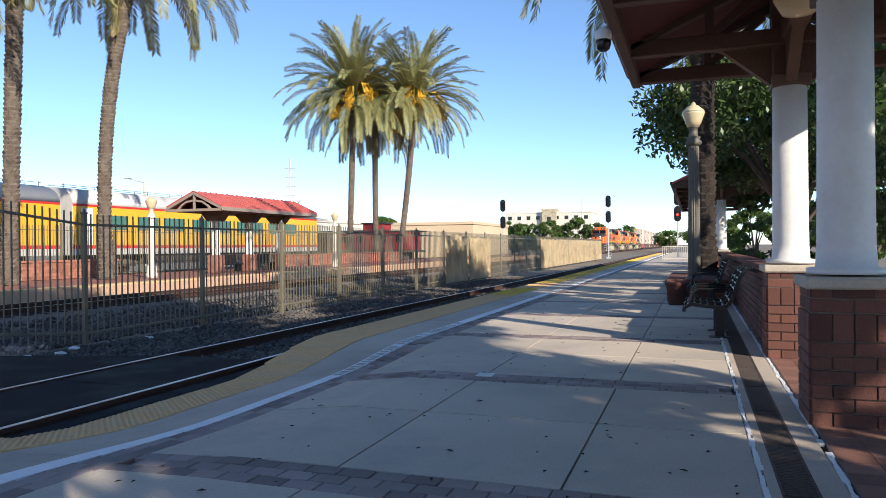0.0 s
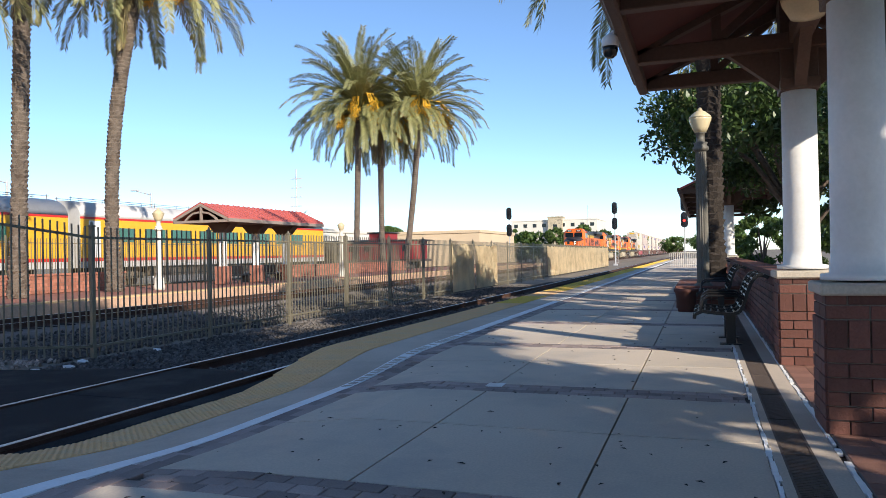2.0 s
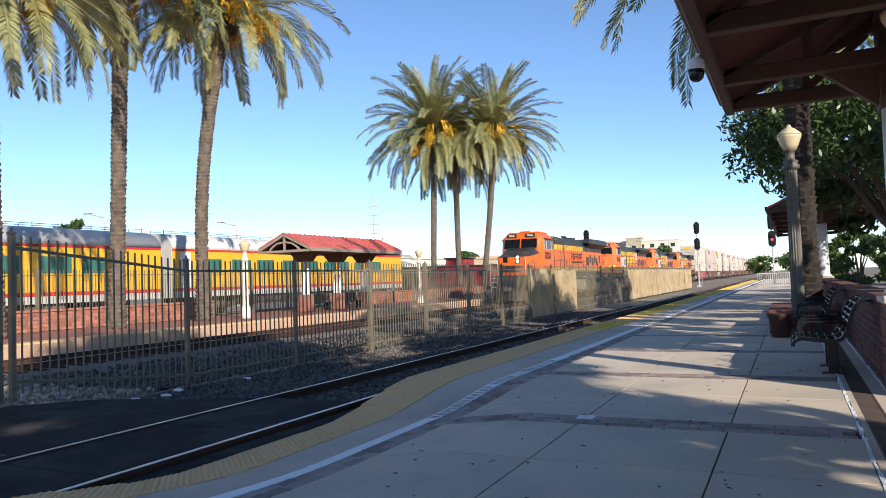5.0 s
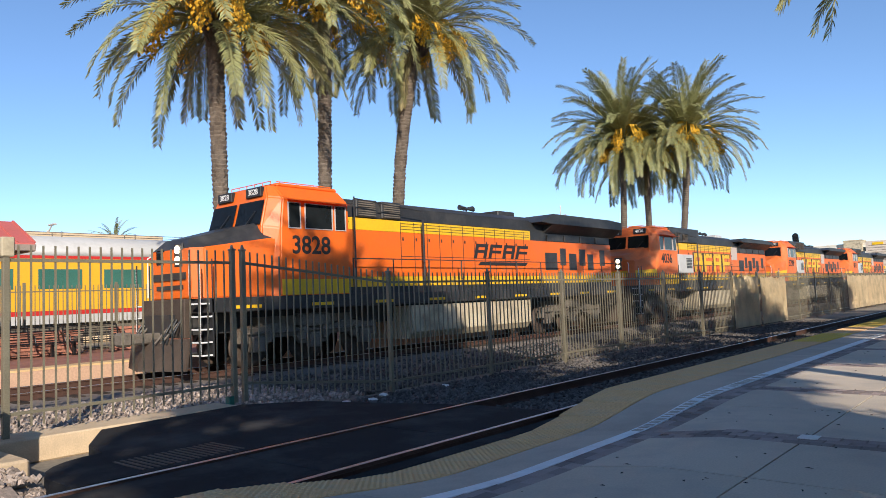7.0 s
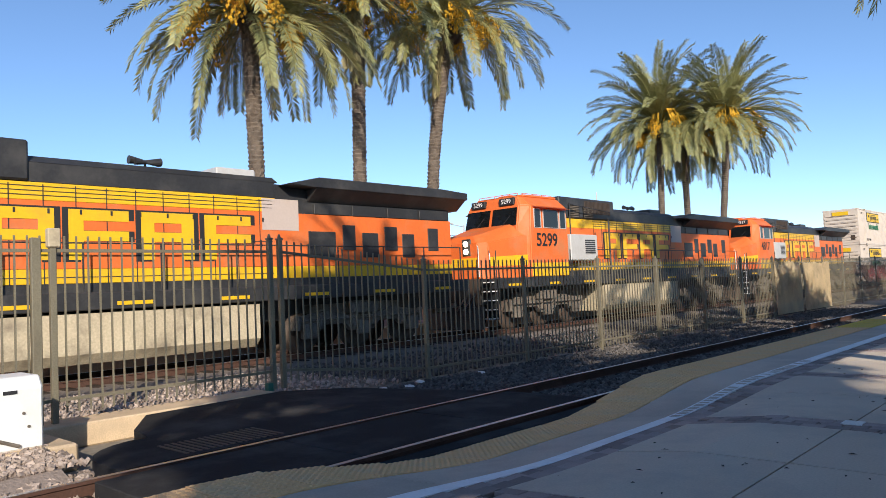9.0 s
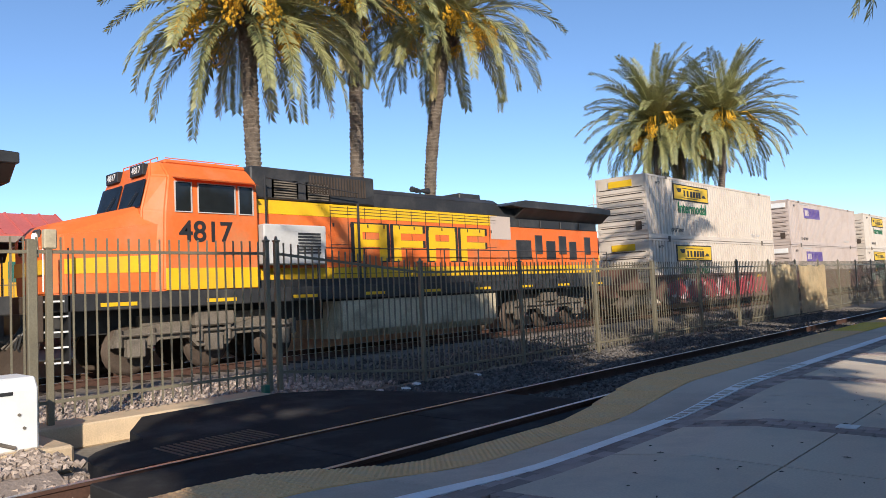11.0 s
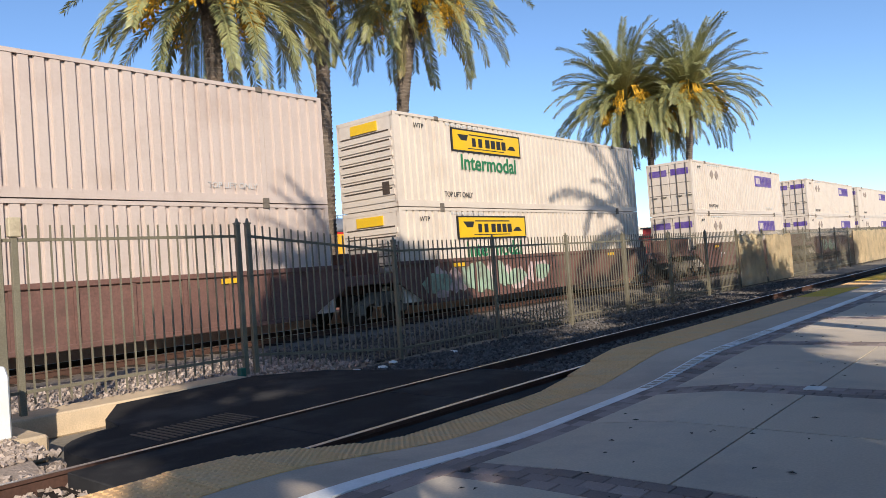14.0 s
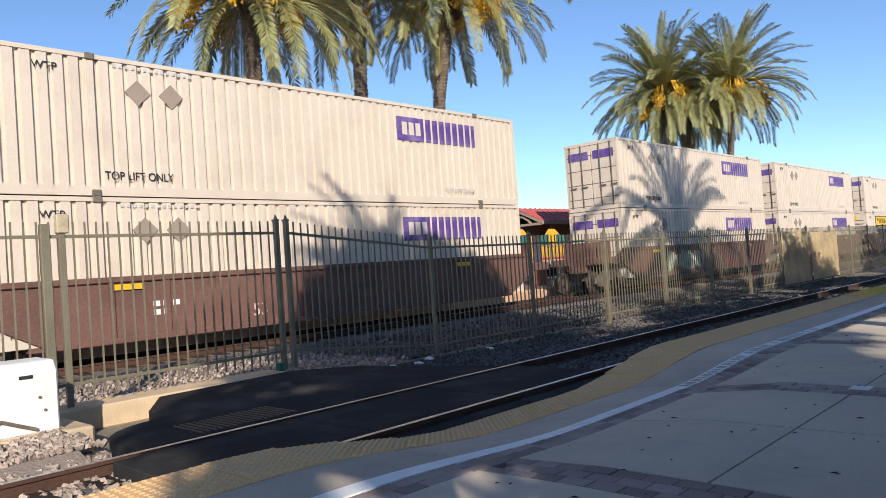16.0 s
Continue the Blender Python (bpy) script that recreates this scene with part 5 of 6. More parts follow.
    if style == "haulier":
        bm = bm_new()
        box(bm, CW - 0.03, 2.75, 1.9, x, 6.75, 2.7)
        sg = part("company_sign", bm, "ink", e, "yellow sign with a thin dark border")
        bm = bm_new()
        box(bm, x, 2.82, 1.96, x + 0.004, 6.68, 2.64)
        part("sign_field", bm, "sign_yellow", sg)
        bm = bm_new()
        for i, (a, b) in enumerate(((3.85, 4.05), (4.2, 4.42), (4.6, 4.85), (4.93, 5.18), (5.26, 5.5), (5.57, 5.82))):
            box(bm, x + 0.004, a, 2.12, x + 0.008, b, 2.42)
        for s, yy in ((1, 3.05), (-1, 6.1)):
            extrude_x(bm, [(yy, 2.5), (yy + 0.6, 2.5), (yy + 0.5, 2.3), (yy + 0.2, 2.3)] if s > 0 else [(yy - 0.2, 2.15), (yy + 0.35, 2.15), (yy + 0.2, 2.3), (yy, 2.3)], x + 0.004, x + 0.008)
        box(bm, x + 0.004, 3.7, 2.5, x + 0.008, 5.7, 2.54)
        box(bm, x + 0.004, 3.6, 2.03, x + 0.008, 5.7, 2.06)
        part("company_mark", bm, "ink", sg, "plain black bars in place of the company's name")
        side_letters("Intermodal", 0.74, 4.78, 1.53, x, "sign_green", e, "green_lettering", bold=0.012)
    else:
        bm = bm_new()
        y0 = 10.62 if style == "express_doors" else 3.12
        box(bm, CW - 0.03, y0, 1.85, x, y0 + 0.9, 2.55)
        sg = part("company_sign", bm, "sign_purple", e, "faded purple panel")
        bm = bm_new()
        box(bm, CW - 0.03, 0, 1.85, x, 0.2, 2.55)
        strip = mesh_of(bm, "panel_strip", "sign_purple")
        for k in range(3, 12):
            piece("panel_strip", strip, sg, (0, y0 + k * 0.3, 0))
        bm = bm_new()
        for i in range(3):
            box(bm, x, y0 + 0.2 + i * 0.28, 2.02, x + 0.004, y0 + 0.4 + i * 0.28, 2.4)
        part("company_mark", bm, "container_white", sg, "pale bars in place of the company's name")
        bm = bm_new()
        for yy in (3.0, 3.75):
            extrude_x(bm, [(yy - 0.28, 2.25), (yy, 1.97), (yy + 0.28, 2.25), (yy, 2.53)], CW - 0.02, x)
        if style == "express_doors":
            part("hazard_diamond", bm, "beam_pale", e, "grey diamond placards")
        else:
            bm.free()
    side_letters("TOP LIFT ONLY", 0.25, 2.95, 0.42, x, "ink", e, sx=0.85)
    if detailed:
        lettered(e, "WTP", 0.22, 1.15, 2.58, x, "ink")
        lettered(e, "TOP LIFT ONLY", 0.2, 13.2, 0.4, x, "up_grey")
        bm = bm_new()
        for i in range(14):
            box(bm, CW - 0.03, 2.5 + i * 0.13, 2.74, x, 2.56 + i * 0.13, 2.81)
        part("serial_mark", bm, "up_grey", e, "bars in place of serial marks")["kind"] = "stuff"
    return e


def well_car(label):
    """A low well car; its box sits from y = 0 to y = 16.15."""
    e = empty("well_car", label, "freight car", "well cars of the train")
    for s in (-1, 1):
        bm = bm_new()
        extrude_x(bm, [(-0.2, 1.72), (16.35, 1.72), (16.6, 1.2), (15.2, 0.42), (0.95, 0.42), (-0.45, 1.2)], s * 1.38 - 0.05, s * 1.38 + 0.05)
        box(bm, s * 1.4 - 0.09, -0.3, 1.66, s * 1.4 + 0.09, 16.45, 1.78, 0.015)
        box(bm, s * 1.4 - 0.08, 1.0, 0.4, s * 1.4 + 0.08, 15.1, 0.52, 0.015)
        for i in range(13):
            box(bm, s * 1.44 - 0.03, 0.9 + i * 1.19, 0.5, s * 1.44 + 0.03, 1.0 + i * 1.19, 1.68)
        part("side_sill", bm, "well_red", e, "rust-red side of the well")
    bm = bm_new()
    box(bm, -1.3, 0.6, 0.4, 1.3, 15.5, 0.5)
    part("well_floor", bm, "well_red", e)
    for y0, y1 in ((-1.6, -0.1), (16.25, 17.6)):
        bm = bm_new()
        box(bm, -1.35, y0, 1.15, 1.35, y1, 1.45, 0.03)
        box(bm, -0.35, y0 - 0.1, 0.85, 0.35, y1 + 0.1, 1.2)
        box(bm, -1.1, (y0 + y1) / 2 - 0.05, 1.45, 1.1, (y0 + y1) / 2 + 0.05, 2.1)
        bar(bm, (1.3, y0 + 0.1, 1.4), (1.3, y0 + 0.1, 2.3), 0.04, None, 6)
        bar(bm, (1.3, y1 - 0.1, 1.4), (1.3, y1 - 0.1, 2.3), 0.04, None, 6)
        part("end_platform", bm, "well_red", e)
    bm = bm_new()
    for s in (-1, 1):
        extrude_x(bm, [(-1.95, 0.4), (-1.8, 0.62), (-1.2, 0.92), (-0.4, 0.92), (0.2, 0.62), (0.35, 0.4), (0.0, 0.36), (-0.35, 0.6), (-1.25, 0.6), (-1.6, 0.36)], s * 1.0 - 0.08, s * 1.0 + 0.08)
        for y in (-1.65, 0.05):
            box(bm, s * 1.05 - 0.12, y - 0.16, 0.28, s * 1.05 + 0.12, y + 0.16, 0.6, 0.03)
        for i in range(3):
            bar(bm, (s * 1.08, -1.0 + i * 0.2, 0.5), (s * 1.08, -1.0 + i * 0.2, 0.84), 0.14, None, 8)
    box(bm, -1.0, -1.05, 0.5, 1.0, -0.55, 0.85)
    tr = part("truck", bm, "truck", e, "dusty two-axle bogie")
    wheelset(tr, -1.65, 0.44)
    wheelset(tr, 0.05, 0.44)
    for q in ((2.2, 1.5, 2.8, 1.62), (12.6, 1.5, 13.2, 1.62)):
        bm = bm_new()
        box(bm, 1.45, q[0], q[1], 1.475, q[2], q[3])
        part("reflector", bm, "loco_yellow", e)
    bm = bm_new()
    for i, (yy, zz) in enumerate(((3.0, 1.1), (3.22, 1.1), (3.44, 1.1), (3.0, 0.92), (3.22, 0.92))):
        box(bm, 1.45, yy, zz, 1.452, yy + 0.15, zz + 0.12)
    part("stencil_mark", bm, "paint_white", e, "pale stencilled bars")["kind"] = "stuff"
    side_letters("53", 0.42, 5.6, 0.8, 1.455, "graffiti_pink", e)
    return e


def graffiti(car, y0, y1, fills, seed):
    """Faded spray paint: a row of swollen, overlapping shapes on the car's side."""
    rs = random.Random(seed)
    proud = 1.453
    for mat in fills:
        bm = bm_new()
        y = y0 + rs.uniform(0, 0.4)
        while y < y1:
            w, h = rs.uniform(0.35, 0.8), rs.uniform(0.3, 0.55)
            zc, lean = 1.05 + rs.uniform(-0.12, 0.12), rs.uniform(-0.4, 0.4)
            pts = []
            for k in range(14):
                a = 2 * math.pi * k / 14
                q = rs.uniform(0.72, 1.12)
                dz = h * q * math.copysign(abs(math.sin(a)) ** 0.7, math.sin(a))
                pts.append((y + w * q * math.cos(a) + lean * dz, min(1.62, max(0.54, zc + dz))))
            proud += 0.0012
            extrude_x(bm, pts, 1.45, proud)
            y += w * rs.uniform(1.2, 2.4)
        part("graffiti", bm, mat, car, "faded spray-paint lettering shapes")["kind"] = "stuff"


def train():
    movers.append((loco("3828", True, "orange diesel locomotive with black roof and yellow bands"), -3.97))
    l2 = loco("4036", False, "faded orange diesel locomotive with large yellow side mark")
    movers.append((l2, 22.96 - 3.97))
    movers.append((loco("5299", False, "sun-faded orange locomotive with grey equipment box", True), 45.4 - 3.97))
    movers.append((loco("4817", False, "orange locomotive with tall black blower housing", True), 67.4 - 3.97))
    offs = [(89.2, "h", "h"), (108.6, "p", "p"), (127.55, "h", "h"), (150.7, "d", "d"), (173.8, "d", "d"), (192.2, "d", "d"), (211.9, "d", "h")]
    y = 231.4
    for i in range(17):
        offs.append((y, "phdhdphd"[i % 8], "hdpdhhdp"[i % 8]))
        y += 19.4 if i % 3 else 22.6
    made = {"h": container("haulier", "white ribbed 53-foot container with yellow sign"),
            "p": container("express_old", "pinkish-white weathered container with purple panel"),
            "d": container("express_doors", "off-white container with double doors and purple panel")}
    used = set()
    car = well_car("rust-red double-stack well car with yellow reflectors")
    cars = [car] + [copy_thing(car, pose(0, 0, 0)) for _ in offs[1:]]
    for i, (o, up, lo) in enumerate(offs):
        c = cars[i]
        movers.append((c, o))
        if i == 0:
            graffiti(c, 1.6, 13.5, ("graffiti_red", "graffiti_pink", "graffiti_red"), 53)
        elif i in (2, 4):
            graffiti(c, 1.2 if i == 2 else 3.5, 7.5, ("graffiti_pink", "graffiti_green"), 60 + i)
        elif i == 1:
            graffiti(c, 2.4, 6.2, ("graffiti_pink", "well_red"), 57)
        for k, z in ((lo, 0.5), (up, 0.5 + CH + 0.03)):
            b = made[k] if k not in used else copy_thing(made[k], pose(0, 0, 0))
            used.add(k)
            b["lift"] = z
            movers.append((b, o))


train()

# ---- palms and trees ----
def frond_mesh(elev, seed, length=5.6, mat="frond"):
    """An arching feather leaf: a tapering rib with two rows of narrow, bent leaflets."""
    rs = random.Random(seed)
    V, Fc = [], []

    def quad(*p):
        k = len(V)
        V.extend(tuple(q) for q in p)
        Fc.append((k, k + 1, k + 2, k + 3))
    n = 15
    p = Vector((0, 0.12, 0))
    ang = radians(elev)
    sag = radians(rs.uniform(4.6, 7.4)) * (0.42 + 0.5 * math.cos(ang))
    side0 = rs.uniform(-0.12, 0.12)
    pts = [p.copy()]
    for i in range(n):
        p = p + Vector((side0 * i / n, math.cos(ang), math.sin(ang))) * (length / n)
        pts.append(p.copy())
        ang = max(ang - sag * (0.5 + 1.1 * i / n), radians(-82))
    x = Vector((1, 0, 0))
    for i in range(n):
        a, b = pts[i], pts[i + 1]
        w0, w1 = 0.05 * (1 - i / n) + 0.007, 0.05 * (1 - (i + 1) / n) + 0.007
        t = (b - a).normalized()
        up = x.cross(t)
        quad(a - x * w0, a + x * w0, b + x * w1, b - x * w1)
        quad(a - up * w0, a + up * w0, b + up * w1, b - up * w1)
        for k in range(9):
            f = (i + k / 9) / n
            if f < 0.13:
                continue
            o = a + (b - a) * (k / 9)
            ll = 0.66 * (min(1.0, 0.45 + 2.6 * (f - 0.13)) * (1.0 - 0.5 * f ** 3)) * rs.uniform(0.8, 1.12)
            for s in (-1, 1):
                if rs.random() < 0.05:
                    continue
                dr = (x * s * rs.uniform(0.6, 0.85) + t * rs.uniform(0.62, 0.95) + up * rs.uniform(-0.1, 0.4)).normalized()
                m = o + dr * ll * 0.5
                e = m + (dr + Vector((0, 0, -0.28))).normalized() * ll * 0.5
                wv = t.cross(dr).cross(dr).normalized() * 0.024
                quad(o - wv * 0.4, m - wv, e, m + wv)
    me = bpy.data.meshes.new("frond")
    me.from_pydata(V, [], Fc)
    me.materials.append(M[mat])
    return me


ELEVS = [82, 68, 54, 40, 26, 12, -4, -22, -42]
FRONDS = {e: [frond_mesh(e, 10 * i + k) for k in range(3)] for i, e in enumerate(ELEVS)}
OLD_FRONDS = [frond_mesh(-58, 900 + k, 3.6, "frond_old") for k in range(3)]


def date_mesh(seed):
    """A bunch of dates: a sheaf of arching stalks and the clump of fruit at its end."""
    rs = random.Random(seed)
    bm = bm_new()
    for i in range(9):
        j = rs.uniform(-0.12, 0.12)
        q = [Vector((j * 0.3, 0.1, 0.0)), Vector((j, 0.55, 0.3)), Vector((j * 1.5, 0.95, 0.2)), Vector((j * 2, 1.2, -0.25 + rs.uniform(-0.1, 0.1)))]
        for a, b in zip(q, q[1:]):
            bar(bm, a, b, 0.035, None, 4)
    stalk = mesh_of(bm, "fruit_stalk", "dates")
    bm = bm_new()
    for i in range(150):
        d = Vector((rs.gauss(0, 1), rs.gauss(0, 1), rs.gauss(0, 1))).normalized() * rs.random() ** 0.4
        c = Vector((d.x * 0.3, 1.22 + d.y * 0.3, -0.62 + d.z * 0.5))
        r = rs.uniform(0.03, 0.045)
        v = [bm.verts.new(c + Vector(k)) for k in ((r, 0, 0), (0, r, 0), (-r, 0, 0), (0, -r, 0), (0, 0, r * 1.3), (0, 0, -r * 1.3))]
        for k in range(4):
            bm.faces.new((v[k], v[(k + 1) % 4], v[4]))
            bm.faces.new((v[(k + 1) % 4], v[k], v[5]))
    return stalk, mesh_of(bm, "date_cluster", "dates")


DATES = [date_mesh(s) for s in (1, 2)]


def palm(base, top, rad, label, seed, size=1.0, n=64, bend=0.0, dates=8, trunk_mat="bark", squash=1.0):
    """A date palm: ringed trunk, crown of feather leaves, hanging fruit."""
    rs = random.Random(seed)
    e = empty("palm_tree", label, "palm tree", "date palms", at=pose(*base))
    rel = Vector(top) - Vector(base)
    bm = bm_new()
    rings, seg = 2 * int(rel.length / 0.17), 18
    prev = None
    turn = 0.0
    for i in range(rings + 1):
        f = i / rings
        c = Vector((rel.x * f + bend * math.sin(math.pi * f), rel.y * f + bend * 0.6 * math.sin(math.pi * f), rel.z * f))
        r = rad * (1.25 - 0.35 * min(1, f * 6) if f < 0.17 else 0.9 + 0.12 * f)
        cur = []
        for k in range(seg):
            a = 2 * math.pi * k / seg + rs.uniform(-0.06, 0.06)
            rr = r * ((1.1 if i % 2 else 0.93) + 0.05 * math.sin(k * 2.1 + turn)) * rs.uniform(0.94, 1.06)
            cur.append(bm.verts.new((c.x + rr * math.cos(a), c.y + rr * math.sin(a), c.z + (0.045 if i % 2 else 0.0) + rs.uniform(-0.035, 0.035))))
        if prev:
            for k in range(seg):
                bm.faces.new((prev[k], prev[(k + 1) % seg], cur[(k + 1) % seg], cur[k]))
        prev = cur
        turn += 1.3 * (i % 2)
    bm.faces.new(prev)
    for k in range(40):
        a = rs.uniform(0, 6.28)
        o = rel + Vector((math.cos(a) * rad, math.sin(a) * rad, -rs.uniform(0, 0.9)))
        bar(bm, o, o + Vector((math.cos(a) * 0.22, math.sin(a) * 0.22, 0.3)), 0.12, 0.05)
    part("trunk", bm, trunk_mat, e, "ringed brown trunk with old leaf scars")
    for i in range(n):
        f = (i + 0.5) / n
        el = min(ELEVS, key=lambda q: abs(q - (86 - 108 * f ** 0.95 + rs.uniform(-10, 10))))
        ob = piece("frond", rs.choice(FRONDS[el]), e, rel + Vector((0, 0, rs.uniform(-0.15, 0.35))))
        ob.rotation_euler = (rs.uniform(-0.06, 0.06), rs.uniform(-0.12, 0.12), i * 2.39996 + rs.uniform(-0.25, 0.25))
        s = size * rs.uniform(0.88, 1.08)
        ob.scale = (s, s, s * squash)
    for i in range(3):
        ob = piece("dry_frond", rs.choice(OLD_FRONDS), e, rel + Vector((0, 0, -0.2)))
        ob.rotation_euler = (0, 0, rs.uniform(0, 6.28))
        ob.scale = (size,) * 3
    for i in range(dates):
        stalk, cluster = rs.choice(DATES)
        at = rel + Vector((0, 0, rs.uniform(-0.1, 0.4)))
        turn = (rs.uniform(-0.2, 0.3), 0, i * 6.28 / dates + rs.uniform(-0.3, 0.3))
        s = size * rs.uniform(1.25, 1.75)
        for name, me in (("fruit_stalk", stalk), ("date_cluster", cluster)):
            ob = piece(name, me, e, at)
            ob.rotation_euler = turn
            ob.scale = (s, s, s)
            if me is cluster:
                ob["kind"] = "stuff"
    return e


G2 = 0.22    # far platform's top
palm((-23.0, 14.6, G2), (-23.0, 14.35, 12.0), 0.28, "tall date palm with ringed trunk and orange fruit", 11, 1.02, 84)
palm((-23.0, 19.2, G2), (-23.0, 19.65, 14.3), 0.28, "tall straight date palm on the far platform", 12, 1.0, 76)
palm((-23.0, 23.7, G2), (-22.8, 25.3, 14.1), 0.28, "date palm with a gently curved trunk", 13, 1.0, 80, -0.45)
palm((-29.1, 58.2, -0.3), (-29.0, 59.2, 14.9), 0.27, "tall date palm in a group of three", 14, 1.3, 110)
palm((-28.0, 61.5, -0.3), (-27.9, 61.3, 13.9), 0.27, "middle date palm in a group of three", 15, 1.08, 50)
palm((-25.3, 60.3, -0.3), (-23.8, 60.9, 14.7), 0.27, "leaning date palm in a group of three", 16, 1.22, 96, 0.15)
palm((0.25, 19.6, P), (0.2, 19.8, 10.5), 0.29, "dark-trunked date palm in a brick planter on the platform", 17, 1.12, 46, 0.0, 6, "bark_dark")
# this palm is out of view; it stands here to throw a crown shadow
palm((3.6, -1.2, P), (3.5, -1.0, 11.2), 0.3, "unseen date palm behind the canopy, placed for its crown shadow", 18, 0.55, 50, 0.0, 5, "bark_dark")


def leaves(e, name, centres, per, spread, leaf, mat, seed):
    """A crown: clumps of small folded leaves round given centres."""
    rs = np.random.RandomState(seed)
    C = np.repeat(np.array([c[:3] for c in centres]), per, 0)
    R = np.repeat(np.array([c[3] for c in centres]), per)
    N = len(C)
    d = rs.normal(size=(N, 3))
    d /= np.linalg.norm(d, axis=1)[:, None]
    P0 = C + d * (R * rs.rand(N) ** 0.4)[:, None] * np.array([1, 1, spread])
    a = rs.normal(size=(N, 3)) + (0, 0, -0.6)
    a /= np.linalg.norm(a, axis=1)[:, None]
    b = np.cross(a, rs.normal(size=(N, 3)))
    b /= np.linalg.norm(b, axis=1)[:, None]
    s = (leaf * rs.uniform(0.7, 1.3, N))[:, None]
    V = np.stack([P0 - a * s, P0 + b * s * 0.42, P0 + a * s, P0 - b * s * 0.42], 1).reshape(-1, 3)
    me = bpy.data.meshes.new(name)
    me.from_pydata(V.tolist(), [], [(4 * i, 4 * i + 1, 4 * i + 2, 4 * i + 3) for i in range(N)])
    me.materials.append(M[mat])
    ob = new(name, me)
    ob.parent = e
    ob["kind"] = "stuff"
    return ob


def tree(x, y, h, r, label, seed, clumps=60, per=160, leaf=0.13, mat="leaf", z0=P, low=0.35, flat=0.75, trunk=0.2, airy=0.0, airy_top=6.5):
    rs, gaps = random.Random(seed), random.Random(seed + 500)
    e = empty("tree", label, "tree", "broadleaf trees", at=pose(x, y, z0))
    bm = bm_new()
    zc = h * (low + 1) / 2
    fork = h * low * 0.8
    bar(bm, (0, 0, -0.1), (0.1, 0, fork), trunk * 2.2, trunk * 1.6, 10)
    centres = []
    for i in range(clumps):
        a, u = rs.uniform(0, 6.28), rs.uniform(-0.9, 1.0)
        rr = math.sqrt(max(0, 1 - u * u)) * rs.uniform(0.55, 1.0)
        c = Vector((r * rr * math.cos(a), r * rr * math.sin(a), zc + u * h * (1 - low) / 2 * 0.9))
        rad = rs.uniform(0.16, 0.27) * r
        if not (c.z < airy_top and gaps.random() < airy):
            centres.append((c.x, c.y, c.z, rad))
        if i % 6 == 0:
            mid = Vector((c.x * 0.4, c.y * 0.4, fork + (c.z - fork) * 0.55))
            bar(bm, (0.1, 0, fork * 0.9), mid, trunk * 1.1, trunk * 0.7, 7)
            bar(bm, mid, c, trunk * 0.7, trunk * 0.2, 6)
    part("trunk", bm, "bark", e, "pale branching trunk")
    leaves(e, "crown", centres, per, flat, leaf, mat, seed)
    return e


tree(2.7, 25.0, 7.4, 4.3, "dark green broadleaf tree beside the canopy", 31, 80, 300, 0.115, low=0.42)
tree(6.5, 20.0, 7.4, 3.4, "glossy green tree behind the canopy columns", 32, 60, 150, 0.13, low=0.2)
# three unseen trees, placed to shade platform and train; low gaps let dapples through
tree(5.6, -0.65, 14.2, 4.0, "large dense unseen tree behind the canopy, placed for its shade", 33, 120, 100, 0.24, low=0.14, airy=0.66)
tree(9.5, -4.9, 16.2, 4.3, "large dense unseen tree behind the station canopy, placed for its shade", 34, 115, 90, 0.24, low=0.2, airy=0.6, airy_top=7.6)
tree(6.0, 11.2, 12.5, 2.9, "dense green unseen tree behind the low wall, placed for its shade", 35, 85, 80, 0.22, low=0.14, airy=0.15)
# unseen tree added to block the sun beside the bright patch near the bench
tree(6.2, 7.7, 8.6, 2.9, "compact unseen tree added to keep sun off the platform", 42, 60, 110, 0.17, low=0.56)
tree(4.5, 37.0, 10.5, 4.6, "broad green tree beside the second canopy", 36, 70, 140, 0.2, low=0.25)
tree(8.5, 30.0, 7.0, 3.2, "bright green shrub-like tree beyond the wall", 37, 50, 130, 0.16, "leaf_bright", low=0.1)
tree(12.0, 17.0, 6.0, 3.0, "bright green garden tree", 38, 50, 130, 0.16, "leaf_bright", z0=-0.34, low=0.1)
tree(9.0, 45.0, 6.5, 3.4, "bright green tree behind the second canopy", 39, 50, 120, 0.2, "leaf_bright", low=0.1)
tree(13.5, 33.0, 5.6, 3.2, "bright green tree in the station garden", 40, 50, 120, 0.2, "leaf_bright", z0=-0.34, low=0.08)
tree(16.5, 25.0, 5.2, 3.0, "sunlit green tree beyond the garden", 41, 50, 120, 0.2, "leaf_bright", z0=-0.34, low=0.08)


for k, (sx, sy, sh, sr) in enumerate(((4.6, 64, 4.6, 2.6), (7.6, 60, 5.0, 2.8), (2.6, 74, 4.0, 2.4), (10.5, 58, 5.4, 3.0))):
    tree(sx, sy, sh, sr, "green shrub beyond the second canopy", 44 + k, 36, 100, 0.22, "leaf_bright", -0.3, 0.05)


